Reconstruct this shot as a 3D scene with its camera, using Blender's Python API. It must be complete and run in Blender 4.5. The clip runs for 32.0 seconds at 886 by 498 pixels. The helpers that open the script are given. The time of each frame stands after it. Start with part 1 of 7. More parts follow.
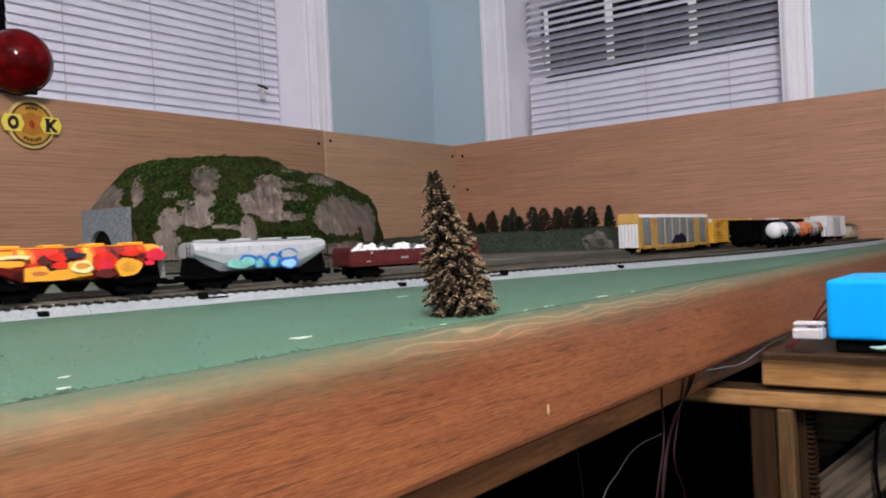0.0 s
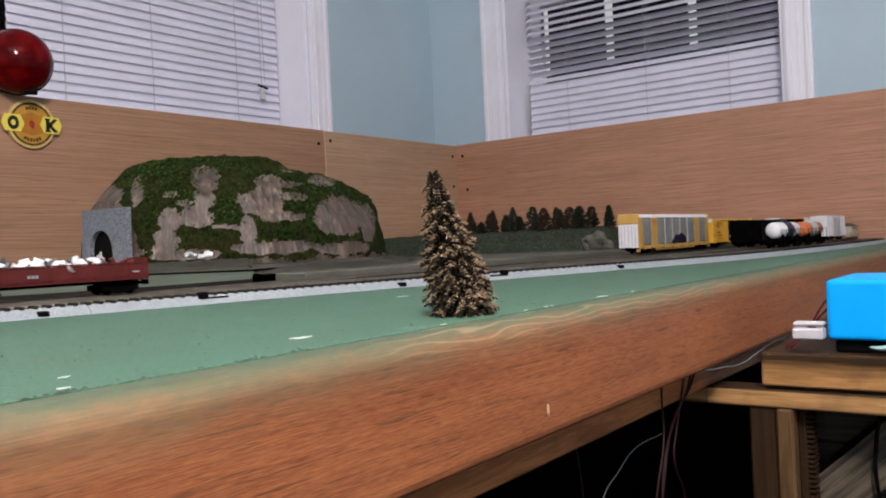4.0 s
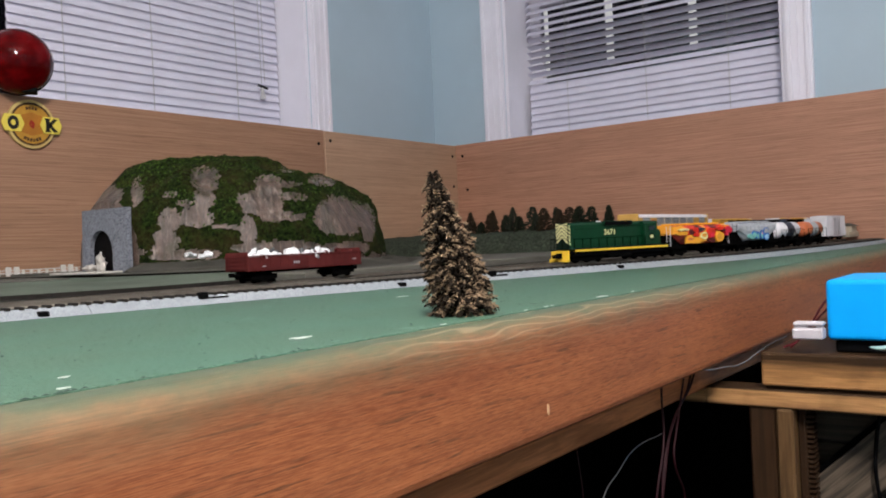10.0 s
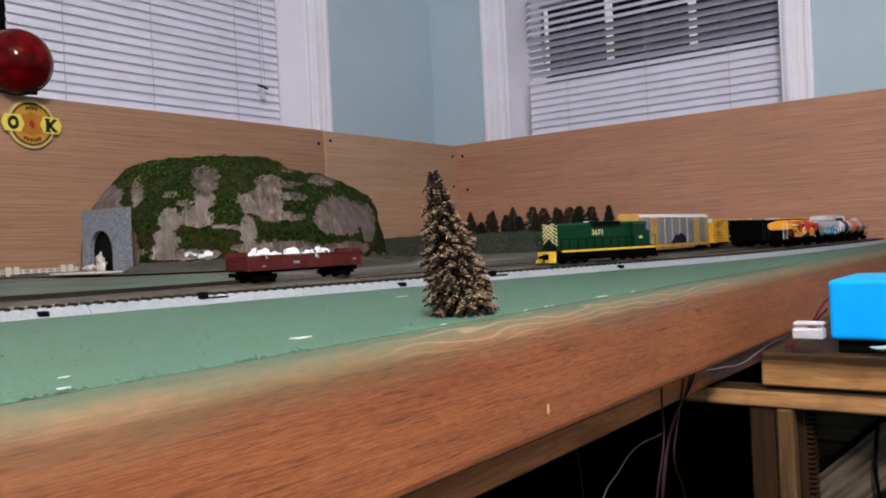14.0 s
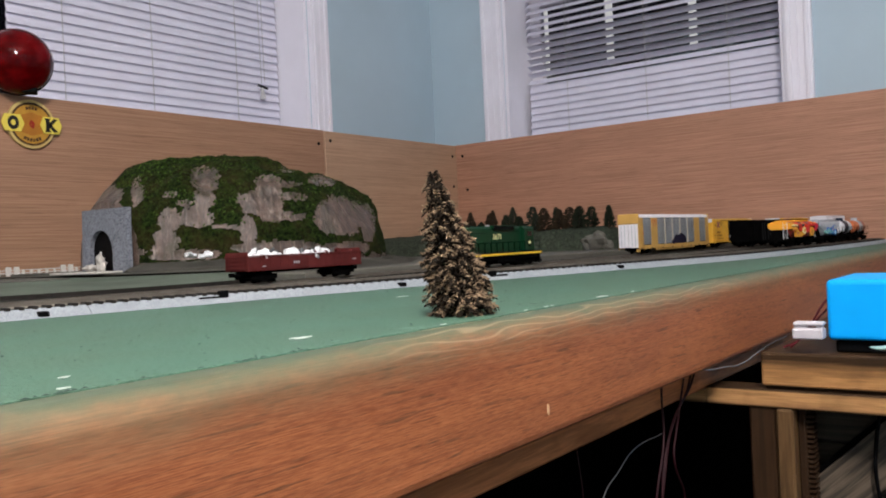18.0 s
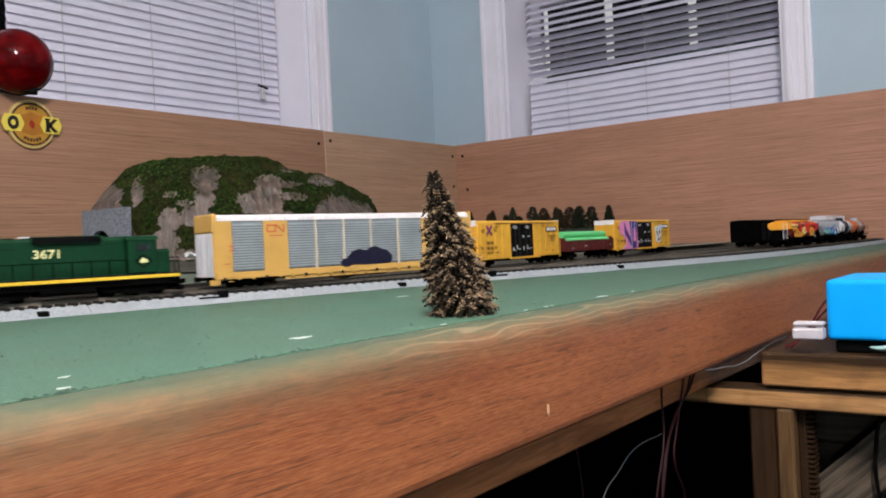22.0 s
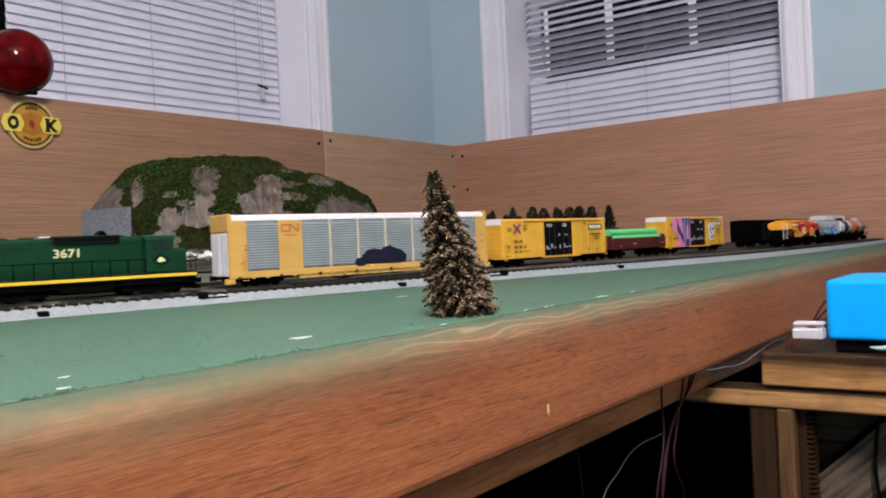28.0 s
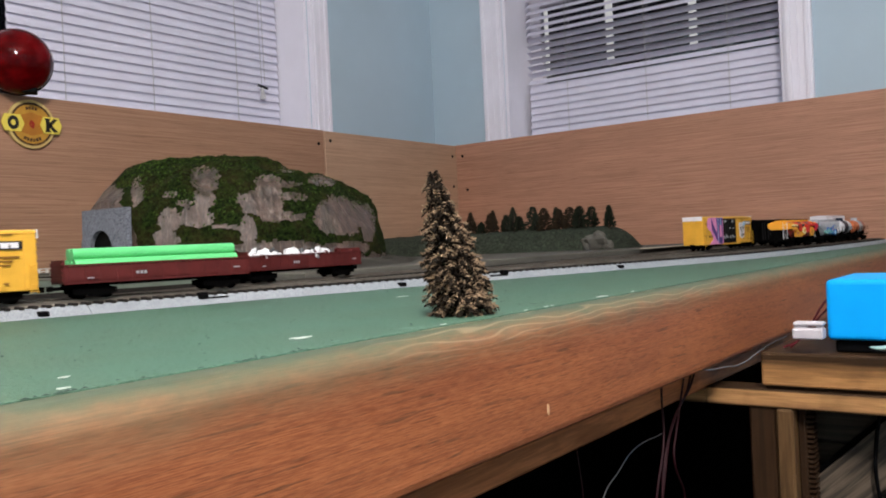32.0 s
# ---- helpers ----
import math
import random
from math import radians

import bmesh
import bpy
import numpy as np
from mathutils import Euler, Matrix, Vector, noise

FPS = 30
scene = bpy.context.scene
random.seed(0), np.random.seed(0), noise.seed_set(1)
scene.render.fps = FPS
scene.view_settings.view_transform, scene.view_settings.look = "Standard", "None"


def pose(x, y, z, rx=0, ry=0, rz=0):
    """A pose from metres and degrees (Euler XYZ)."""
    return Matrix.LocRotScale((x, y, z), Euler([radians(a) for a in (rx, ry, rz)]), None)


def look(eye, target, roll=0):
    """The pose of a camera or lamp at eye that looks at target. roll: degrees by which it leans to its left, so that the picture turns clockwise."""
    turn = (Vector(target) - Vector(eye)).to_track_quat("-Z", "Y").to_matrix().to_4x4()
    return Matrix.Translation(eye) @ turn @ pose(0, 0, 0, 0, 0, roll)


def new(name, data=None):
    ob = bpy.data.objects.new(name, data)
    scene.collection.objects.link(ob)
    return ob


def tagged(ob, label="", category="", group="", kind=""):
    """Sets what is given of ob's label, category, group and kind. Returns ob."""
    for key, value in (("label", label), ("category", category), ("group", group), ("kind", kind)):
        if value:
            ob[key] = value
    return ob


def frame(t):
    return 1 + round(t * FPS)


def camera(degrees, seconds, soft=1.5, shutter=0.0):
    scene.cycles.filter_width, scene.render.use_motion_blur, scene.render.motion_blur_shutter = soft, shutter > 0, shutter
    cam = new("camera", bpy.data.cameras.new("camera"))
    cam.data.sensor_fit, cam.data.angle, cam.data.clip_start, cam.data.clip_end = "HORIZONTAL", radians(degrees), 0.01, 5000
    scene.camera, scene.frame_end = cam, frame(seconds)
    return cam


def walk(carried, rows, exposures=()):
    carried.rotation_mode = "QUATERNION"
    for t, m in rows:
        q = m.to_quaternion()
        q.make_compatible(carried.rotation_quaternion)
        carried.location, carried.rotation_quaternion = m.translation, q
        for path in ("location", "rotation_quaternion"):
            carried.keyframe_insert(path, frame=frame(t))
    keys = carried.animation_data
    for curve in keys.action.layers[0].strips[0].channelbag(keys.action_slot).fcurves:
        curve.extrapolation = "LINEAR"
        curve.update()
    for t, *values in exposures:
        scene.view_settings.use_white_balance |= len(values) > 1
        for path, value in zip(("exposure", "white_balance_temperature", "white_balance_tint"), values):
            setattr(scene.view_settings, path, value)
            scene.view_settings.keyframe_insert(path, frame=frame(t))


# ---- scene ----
cam = camera(55.51, 32.0, soft=1.9, shutter=0.12)
EYE = (0.0, 0.0, 0.0411)
VIEW = look(EYE, (0.80389, 0.59475, 0.0411 - 0.00418), -2.69)
walk(cam, [(0.0, VIEW), (32.0, VIEW)])

# ---- light: a lit room at night ----
world = bpy.data.worlds.new("night")
world.use_nodes = True
world.node_tree.nodes["Background"].inputs[0].default_value = (0.02, 0.025, 0.035, 1)
world.node_tree.nodes["Background"].inputs[1].default_value = 0.3
scene.world = world
scene.view_settings.exposure = 0.0
CEIL_Z, FLOOR_Z = 1.62, -0.86
LAMP_AT = (-0.40, -0.42)
bulb = bpy.data.lights.new("ceiling_bulb", "POINT")
bulb.energy, bulb.shadow_soft_size, bulb.color = 168.0, 0.20, (1.0, 0.93, 0.91)
new("ceiling_bulb", bulb).location = (LAMP_AT[0], LAMP_AT[1], 1.36)


# ---- materials ----
def nodes_of(name):
    m = bpy.data.materials.new(name)
    m.use_nodes = True
    nt = m.node_tree
    return m, nt, nt.nodes["Principled BSDF"]


def mixed(nt, fac, a, b):
    n = nt.nodes.new("ShaderNodeMix")
    n.data_type = "RGBA"
    for sock, val in ((n.inputs[0], fac), (n.inputs[6], a), (n.inputs[7], b)):
        if isinstance(val, bpy.types.NodeSocket):
            nt.links.new(val, sock)
        elif isinstance(val, (int, float)):
            sock.default_value = val
        else:
            sock.default_value = (*val[:3], 1)
    return n.outputs[2]


def coords(nt, stretch=(1, 1, 1), turn=(0, 0, 0), shift=(0, 0, 0)):
    tc = nt.nodes.new("ShaderNodeTexCoord")
    mp = nt.nodes.new("ShaderNodeMapping")
    mp.inputs["Scale"].default_value = stretch
    mp.inputs["Rotation"].default_value = turn
    mp.inputs["Location"].default_value = shift
    nt.links.new(tc.outputs["Object"], mp.inputs["Vector"])
    return mp.outputs[0]


def noisy(nt, vec, scale, detail=4.0, rough=0.55, distort=0.0):
    n = nt.nodes.new("ShaderNodeTexNoise")
    n.inputs["Scale"].default_value, n.inputs["Detail"].default_value = scale, detail
    n.inputs["Roughness"].default_value, n.inputs["Distortion"].default_value = rough, distort
    nt.links.new(vec, n.inputs["Vector"])
    return n.outputs["Fac"]


def ramp(nt, fac, lo, hi, step=False):
    n = nt.nodes.new("ShaderNodeValToRGB")
    n.color_ramp.elements[0].position, n.color_ramp.elements[1].position = lo, hi
    if step:
        n.color_ramp.interpolation = "EASE"
    nt.links.new(fac, n.inputs[0])
    return n.outputs[0]


def bumped(nt, bsdf, height, strength=0.3, dist=0.001):
    b = nt.nodes.new("ShaderNodeBump")
    b.inputs["Strength"].default_value, b.inputs["Distance"].default_value = strength, dist
    nt.links.new(height, b.inputs["Height"])
    nt.links.new(b.outputs[0], bsdf.inputs["Normal"])


def paint(name, colour, rough=0.5, metal=0.0, vary=0.18, scale=60.0, grain=900.0, bump=0.15, dist=0.0003, spec=0.22):
    """Painted or moulded surface with soft stains and fine grain."""
    m, nt, b = nodes_of(name)
    v = coords(nt)
    dark = tuple(c * (1 - vary) for c in colour)
    light = tuple(min(1, c * (1 + vary)) for c in colour)
    big = ramp(nt, noisy(nt, v, scale), 0.3, 0.7)
    c1 = mixed(nt, big, dark, light)
    fine = noisy(nt, v, grain, 2.0)
    c2 = mixed(nt, 0.10, c1, mixed(nt, ramp(nt, fine, 0.35, 0.65), dark, light))
    nt.links.new(c2, b.inputs["Base Color"])
    b.inputs["Roughness"].default_value, b.inputs["Metallic"].default_value = rough, metal
    b.inputs["Specular IOR Level"].default_value = spec
    if bump:
        bumped(nt, b, fine, bump, dist)
    return m


def wood(name, base, dark, along=(1, 0, 0), scale=1.0, rough=0.5, rings=14.0, bump=0.2, contrast=1.0, fade=None):
    """Sawn or veneered wood; the grain runs along one axis. fade: a paint colour and a low and high mark in z for overspray."""
    m, nt, b = nodes_of(name)
    st = tuple((0.06 if a else 1.0) * scale for a in along)
    v = coords(nt, st)
    wavy = nt.nodes.new("ShaderNodeTexWave")
    wavy.wave_type, wavy.bands_direction = "RINGS", "X" if along[0] else "Y"
    wavy.inputs["Scale"].default_value = rings
    wavy.inputs["Distortion"].default_value, wavy.inputs["Detail"].default_value = 9.0, 3.0
    wavy.inputs["Detail Scale"].default_value = 1.3
    nt.links.new(v, wavy.inputs["Vector"])
    streak = noisy(nt, coords(nt, tuple((0.045 if a else 1.0) * scale for a in along)), 330.0, 5.0, 0.7)
    c1 = mixed(nt, wavy.outputs["Fac"], tuple(d + (x - d) * (1 - 0.55 * contrast) for d, x in zip(dark, base)), base)
    c2 = mixed(nt, ramp(nt, streak, 0.42, 0.62), mixed(nt, 0.5 * contrast, c1, dark), c1)
    c3 = mixed(nt, ramp(nt, noisy(nt, coords(nt), 9.0, 3.0), 0.3, 0.75), c2, mixed(nt, 0.22, c2, dark))
    if fade:
        colour, lo, hi, amount = fade
        sep = nt.nodes.new("ShaderNodeSeparateXYZ")
        tc = nt.nodes.new("ShaderNodeTexCoord")
        nt.links.new(tc.outputs["Object"], sep.inputs[0])
        add = nt.nodes.new("ShaderNodeMath")
        add.operation = "MULTIPLY_ADD"
        nt.links.new(noisy(nt, coords(nt, (0.35, 1, 1)), 60.0, 5.0, 0.6), add.inputs[0])
        add.inputs[1].default_value = 0.022
        nt.links.new(sep.outputs[2], add.inputs[2])
        rng = nt.nodes.new("ShaderNodeMapRange")
        rng.inputs[1].default_value, rng.inputs[2].default_value = lo, hi
        rng.inputs[3].default_value, rng.inputs[4].default_value = 0.0, amount
        nt.links.new(add.outputs[0], rng.inputs[0])
        c3 = mixed(nt, rng.outputs[0], c3, colour)
    nt.links.new(c3, b.inputs["Base Color"])
    b.inputs["Roughness"].default_value = rough
    b.inputs["Specular IOR Level"].default_value = 0.25
    bumped(nt, b, streak, bump, 0.0006)
    return m


def speckle(name, a, b_, c_, scale=700.0, rough=0.9, bump=0.6, dist=0.0012):
    """Loose granular cover in three colours."""
    m, nt, b = nodes_of(name)
    v = coords(nt)
    vo = nt.nodes.new("ShaderNodeTexVoronoi")
    vo.inputs["Scale"].default_value = scale
    nt.links.new(v, vo.inputs["Vector"])
    sep = nt.nodes.new("ShaderNodeSeparateColor")
    nt.links.new(vo.outputs["Color"], sep.inputs[0])
    c1 = mixed(nt, ramp(nt, sep.outputs[0], 0.3, 0.75), a, b_)
    c2 = mixed(nt, ramp(nt, sep.outputs[1], 0.72, 0.8), c1, c_)
    c3 = mixed(nt, ramp(nt, noisy(nt, v, 25.0), 0.35, 0.7), c2, mixed(nt, 0.35, c2, c_))
    nt.links.new(c3, b.inputs["Base Color"])
    b.inputs["Roughness"].default_value = rough
    b.inputs["Specular IOR Level"].default_value = 0.15
    bumped(nt, b, vo.outputs["Distance"], bump, dist)
    return m


def glow(name, colour, strength):
    m, nt, b = nodes_of(name)
    b.inputs["Base Color"].default_value = (*colour, 1)
    b.inputs["Emission Color"].default_value = (*colour, 1)
    b.inputs["Emission Strength"].default_value = strength
    return m


GREEN_PAINT = (0.042, 0.108, 0.066)
M_WALL = paint("wall_paint", (0.47, 0.585, 0.665), 0.7, vary=0.05, scale=3.0, grain=260.0, bump=0.25, dist=0.0012)
M_CEILING = paint("ceiling_white", (0.78, 0.78, 0.77), 0.9, vary=0.03, scale=3.0, grain=200.0)
M_TRIM = paint("trim_white", (0.88, 0.855, 0.93), 0.30, vary=0.04, scale=8.0, grain=300.0, bump=0.06)
M_BLIND = paint("blind_white", (0.76, 0.745, 0.86), 0.42, vary=0.05, scale=12.0, grain=400.0, bump=0.05)
M_CORD = paint("cord_grey", (0.55, 0.54, 0.55), 0.8, vary=0.1)
M_GLASS_DARK, _nt, _b = nodes_of("night_glass")
_b.inputs["Base Color"].default_value = (0.01, 0.012, 0.016, 1)
_b.inputs["Roughness"].default_value = 0.04
M_PANE, _nt, _b = nodes_of("clear_glass")
_b.inputs["Base Color"].default_value = (0.9, 0.93, 0.95, 1)
_b.inputs["Roughness"].default_value = 0.0
_b.inputs["Transmission Weight"].default_value = 1.0
M_NIGHT = paint("night_outside", (0.012, 0.014, 0.02), 1.0, vary=0.3, scale=2.0, bump=0)
M_GLIM = glow("far_window_light", (1.0, 0.97, 0.93), 0.6)
# floor colour taken near black to hold the shade under the table
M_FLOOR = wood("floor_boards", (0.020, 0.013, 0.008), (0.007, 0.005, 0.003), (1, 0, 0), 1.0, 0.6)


def oak(name, base, dark, axis):
    """Oak veneer with fine straight grain along one axis."""
    m, nt, b = nodes_of(name)

    def st(k):
        return tuple(k if q == axis else 1.0 for q in range(3))
    c = mixed(nt, ramp(nt, noisy(nt, coords(nt, st(0.12)), 14.0, 3.0), 0.3, 0.7), base, tuple(p * 0.86 for p in base))
    lines = noisy(nt, coords(nt, st(0.009)), 460.0, 4.0, 0.7)
    c = mixed(nt, ramp(nt, lines, 0.40, 0.60), c, mixed(nt, 0.50, c, dark))
    pores_ = noisy(nt, coords(nt, st(0.022), (0, 0, 0), (0.7, 0.2, 1.1)), 560.0, 2.0, 0.6)
    c = mixed(nt, ramp(nt, pores_, 0.58, 0.68), c, mixed(nt, 0.6, c, dark))
    nt.links.new(c, b.inputs["Base Color"])
    b.inputs["Roughness"].default_value, b.inputs["Specular IOR Level"].default_value = 0.5, 0.25
    bumped(nt, b, lines, 0.2, 0.0005)
    return m


M_BOARD_A = oak("oak_panel", (0.45, 0.252, 0.158), (0.19, 0.095, 0.055), 0)
M_BOARD_B = oak("pale_oak_panel", (0.55, 0.345, 0.225), (0.29, 0.165, 0.10), 0)
M_BOARD_E = oak("oak_panel_east", (0.56, 0.288, 0.188), (0.22, 0.102, 0.060), 1)


def fascia_wood():
    """Stained pine with short dark pores, pale grain arcs and green overspray along the top."""
    m, nt, b = nodes_of("pine_fascia")
    sep = nt.nodes.new("ShaderNodeSeparateXYZ")
    tc = nt.nodes.new("ShaderNodeTexCoord")
    nt.links.new(tc.outputs["Object"], sep.inputs[0])

    def math_(op, *vals):
        n = nt.nodes.new("ShaderNodeMath")
        n.operation = op
        for k, val in enumerate(vals):
            if isinstance(val, (int, float)):
                n.inputs[k].default_value = val
            else:
                nt.links.new(val, n.inputs[k])
        return n.outputs[0]

    def span_of(val, lo, hi, a=0.0, c=1.0):
        n = nt.nodes.new("ShaderNodeMapRange")
        n.interpolation_type = "SMOOTHSTEP"
        n.inputs[1].default_value, n.inputs[2].default_value, n.inputs[3].default_value, n.inputs[4].default_value = lo, hi, a, c
        nt.links.new(val, n.inputs[0])
        return n.outputs[0]
    x, y, z = sep.outputs[0], sep.outputs[1], sep.outputs[2]
    broad = noisy(nt, coords(nt, (0.10, 1, 1), (0, 0.03, 0)), 60.0, 5.0, 0.6)
    c = mixed(nt, ramp(nt, broad, 0.28, 0.74), (0.235, 0.060, 0.021), (0.43, 0.132, 0.045))
    fine = noisy(nt, coords(nt, (0.022, 1, 1), (0, 0.03, 0)), 900.0, 4.0, 0.7)
    c = mixed(nt, ramp(nt, fine, 0.36, 0.60), mixed(nt, 0.45, c, (0.13, 0.036, 0.015)), mixed(nt, 0.08, c, (0.75, 0.33, 0.14)))
    pores = noisy(nt, coords(nt, (0.05, 1, 1), (0, 0.05, 0), (1.3, 0, 0.2)), 420.0, 3.0, 0.6, 0.3)
    c = mixed(nt, ramp(nt, pores, 0.62, 0.68), c, mixed(nt, 0.8, c, (0.070, 0.022, 0.010)))
    marks_ = noisy(nt, coords(nt, (0.075, 1, 1), (0, 0.03, 0), (2.1, 0, 0.4)), 170.0, 3.0, 0.55, 0.4)
    c = mixed(nt, ramp(nt, marks_, 0.64, 0.72), c, mixed(nt, 0.75, c, (0.080, 0.025, 0.011)))
    short = noisy(nt, coords(nt, (0.036, 1, 1), (0, 0.04, 0), (0.3, 0, 0.7)), 1250.0, 3.0, 0.65, 0.2)
    c = mixed(nt, ramp(nt, short, 0.56, 0.66), c, mixed(nt, 0.72, c, (0.090, 0.025, 0.010)))
    grit = noisy(nt, coords(nt, (0.05, 1, 1), (0, 0.05, 0)), 2000.0, 2.0, 0.7)
    c = mixed(nt, ramp(nt, grit, 0.38, 0.62), mixed(nt, 0.30, c, (0.11, 0.034, 0.015)), mixed(nt, 0.10, c, (0.85, 0.46, 0.25)))
    # bare pale wood along the worn top, wider towards the near end
    wob = noisy(nt, coords(nt, (0.22, 1, 1)), 34.0, 5.0, 0.65)
    up = math_("ADD", math_("MULTIPLY_ADD", wob, 0.022, z), span_of(x, 0.06, 0.42, 0.010, 0.0))
    pale = span_of(up, -0.012, 0.016)
    streaks = noisy(nt, coords(nt, (0.16, 1, 1), (0, 0.08, 0)), 160.0, 3.0, 0.6)
    c = mixed(nt, math_("MULTIPLY", pale, math_("MULTIPLY_ADD", streaks, 1.0, -0.1)), c, (0.34, 0.225, 0.12))
    wv = nt.nodes.new("ShaderNodeTexWave")
    wv.wave_type, wv.bands_direction = "BANDS", "Z"
    wv.inputs["Scale"].default_value, wv.inputs["Distortion"].default_value = 90.0, 9.0
    wv.inputs["Detail"].default_value, wv.inputs["Detail Scale"].default_value = 1.0, 0.8
    nt.links.new(coords(nt, (0.24, 1, 1)), wv.inputs["Vector"])
    zone = math_("MULTIPLY", math_("MULTIPLY", span_of(x, 0.24, 0.34), span_of(x, 0.62, 0.85, 1.0, 0.0)), span_of(math_("MULTIPLY_ADD", wob, 0.014, z), -0.016, 0.002))
    # green overspray, thin and blotchy
    soft_ = noisy(nt, coords(nt, (0.5, 1, 1)), 75.0, 5.0, 0.7)
    reach = math_("MULTIPLY_ADD", soft_, 0.020, math_("MULTIPLY_ADD", math_("SUBTRACT", y, 0.2575), 0.42, z))
    mist = math_("MULTIPLY", span_of(reach, -0.020, 0.009), span_of(x, 0.08, 0.24, 0.94, 0.97))
    c = mixed(nt, mist, c, (0.072, 0.108, 0.068))
    c = mixed(nt, math_("MULTIPLY", math_("MULTIPLY", ramp(nt, wv.outputs["Fac"], 0.84, 0.985), zone), 0.34), c, (0.46, 0.34, 0.21))
    nt.links.new(c, b.inputs["Base Color"])
    b.inputs["Roughness"].default_value = 0.55
    b.inputs["Specular IOR Level"].default_value = 0.25
    bumped(nt, b, short, -0.35, 0.0005)
    return m


def banded_pine(name, base, dark, axis, marks):
    """Pine that can darken by height. axis: 0, 1 or 2, the run of its grain; marks: (low, high, side) heights between
    which it darkens, side +1 upwards and -1 downwards.
    """
    m, nt, b = nodes_of(name)
    st = tuple(0.05 if k == axis else 1.0 for k in range(3))
    sep = nt.nodes.new("ShaderNodeSeparateXYZ")
    tc = nt.nodes.new("ShaderNodeTexCoord")
    nt.links.new(tc.outputs["Object"], sep.inputs[0])
    rings = noisy(nt, coords(nt, st), 190.0, 3.0, 0.6, 0.6)
    fine = noisy(nt, coords(nt, st), 700.0, 3.0, 0.7)
    c = mixed(nt, ramp(nt, rings, 0.42, 0.60), base, tuple(p * 0.62 + q * 0.38 for p, q in zip(base, dark)))
    c = mixed(nt, ramp(nt, fine, 0.40, 0.66), c, mixed(nt, 0.25, c, dark))
    c = mixed(nt, ramp(nt, noisy(nt, coords(nt), 24.0, 3.0), 0.55, 0.80), c, mixed(nt, 0.5, c, dark))
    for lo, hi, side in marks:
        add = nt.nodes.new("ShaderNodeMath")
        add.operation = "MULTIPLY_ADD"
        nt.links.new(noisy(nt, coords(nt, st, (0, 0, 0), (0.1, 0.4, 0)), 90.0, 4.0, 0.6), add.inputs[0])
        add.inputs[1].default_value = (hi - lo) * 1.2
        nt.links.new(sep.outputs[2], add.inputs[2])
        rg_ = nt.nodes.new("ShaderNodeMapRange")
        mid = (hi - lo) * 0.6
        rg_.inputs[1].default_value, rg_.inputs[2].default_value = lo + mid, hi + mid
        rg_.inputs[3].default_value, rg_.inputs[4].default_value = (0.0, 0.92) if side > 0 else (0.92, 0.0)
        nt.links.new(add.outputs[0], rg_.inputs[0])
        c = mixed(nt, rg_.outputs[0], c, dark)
    nt.links.new(c, b.inputs["Base Color"])
    b.inputs["Roughness"].default_value = 0.55
    b.inputs["Specular IOR Level"].default_value = 0.12
    bumped(nt, b, fine, 0.35, 0.0006)
    return m


M_FASCIA = fascia_wood()
M_PINE = banded_pine("stained_frame_pine", (0.60, 0.225, 0.088), (0.022, 0.010, 0.006), 0, ())
M_PINE_Z = wood("pine_post", (0.42, 0.235, 0.095), (0.16, 0.075, 0.03), (0, 0, 1), 1.0, 0.5, 24.0, 0.25, 0.9)
# shelf board darkens towards its top, the rail at its top and bottom
M_SHELF = banded_pine("scorched_shelf_pine", (0.46, 0.235, 0.088), (0.009, 0.0055, 0.004), 1, ((-0.0800, -0.0690, 1),))
M_RAIL = banded_pine("scorched_rail_pine", (0.44, 0.235, 0.095), (0.010, 0.006, 0.004), 1, ((-0.0958, -0.0945, 1), (-0.1092, -0.1060, -1)))
# post pine, set darker than the shelf board
M_POST = banded_pine("dark_post_pine", (0.034, 0.017, 0.008), (0.009, 0.005, 0.003), 2, ())
M_POST_PALE = banded_pine("post_pine", (0.110, 0.062, 0.027), (0.022, 0.012, 0.006), 2, ())
M_GREYWOOD = wood("grey_plank", (0.120, 0.092, 0.064), (0.032, 0.024, 0.016), (0, 1, 0), 1.0, 0.6, 40.0, 0.35, 1.0)
M_GREYWOOD_D, nt_d, b_d = nodes_of("grey_brace_board")
_mp = nt_d.nodes.new("ShaderNodeMapping")
_mp.inputs["Scale"].default_value = (1, 0.05, 1)
nt_d.links.new(coords(nt_d, (1, 1, 1), (math.radians(43.8), 0, 0)), _mp.inputs["Vector"])
_v = _mp.outputs[0]
_g = noisy(nt_d, _v, 260.0, 3.0, 0.6)
nt_d.links.new(mixed(nt_d, ramp(nt_d, _g, 0.40, 0.60), (0.115, 0.088, 0.060), (0.032, 0.023, 0.015)), b_d.inputs["Base Color"])
b_d.inputs["Roughness"].default_value = 0.6
bumped(nt_d, b_d, _g, 0.3, 0.0006)
M_BLACK = paint("black_plastic", (0.0020, 0.0020, 0.0024), 0.6, vary=0.3, spec=0.06)
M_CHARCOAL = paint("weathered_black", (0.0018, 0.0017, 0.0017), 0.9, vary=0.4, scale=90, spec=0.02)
M_STEEL = paint("nickel_rail", (0.20, 0.175, 0.145), 0.5, 0.55, vary=0.25, scale=40)
M_TIE = paint("dark_tie", (0.016, 0.013, 0.011), 0.8, vary=0.4, scale=120)
M_BALLAST = speckle("grey_ballast", (0.33, 0.36, 0.39), (0.42, 0.455, 0.485), (0.26, 0.28, 0.305), 1500.0)
M_YARD = speckle("brown_ballast", (0.060, 0.060, 0.048), (0.098, 0.098, 0.080), (0.032, 0.032, 0.025), 800.0)
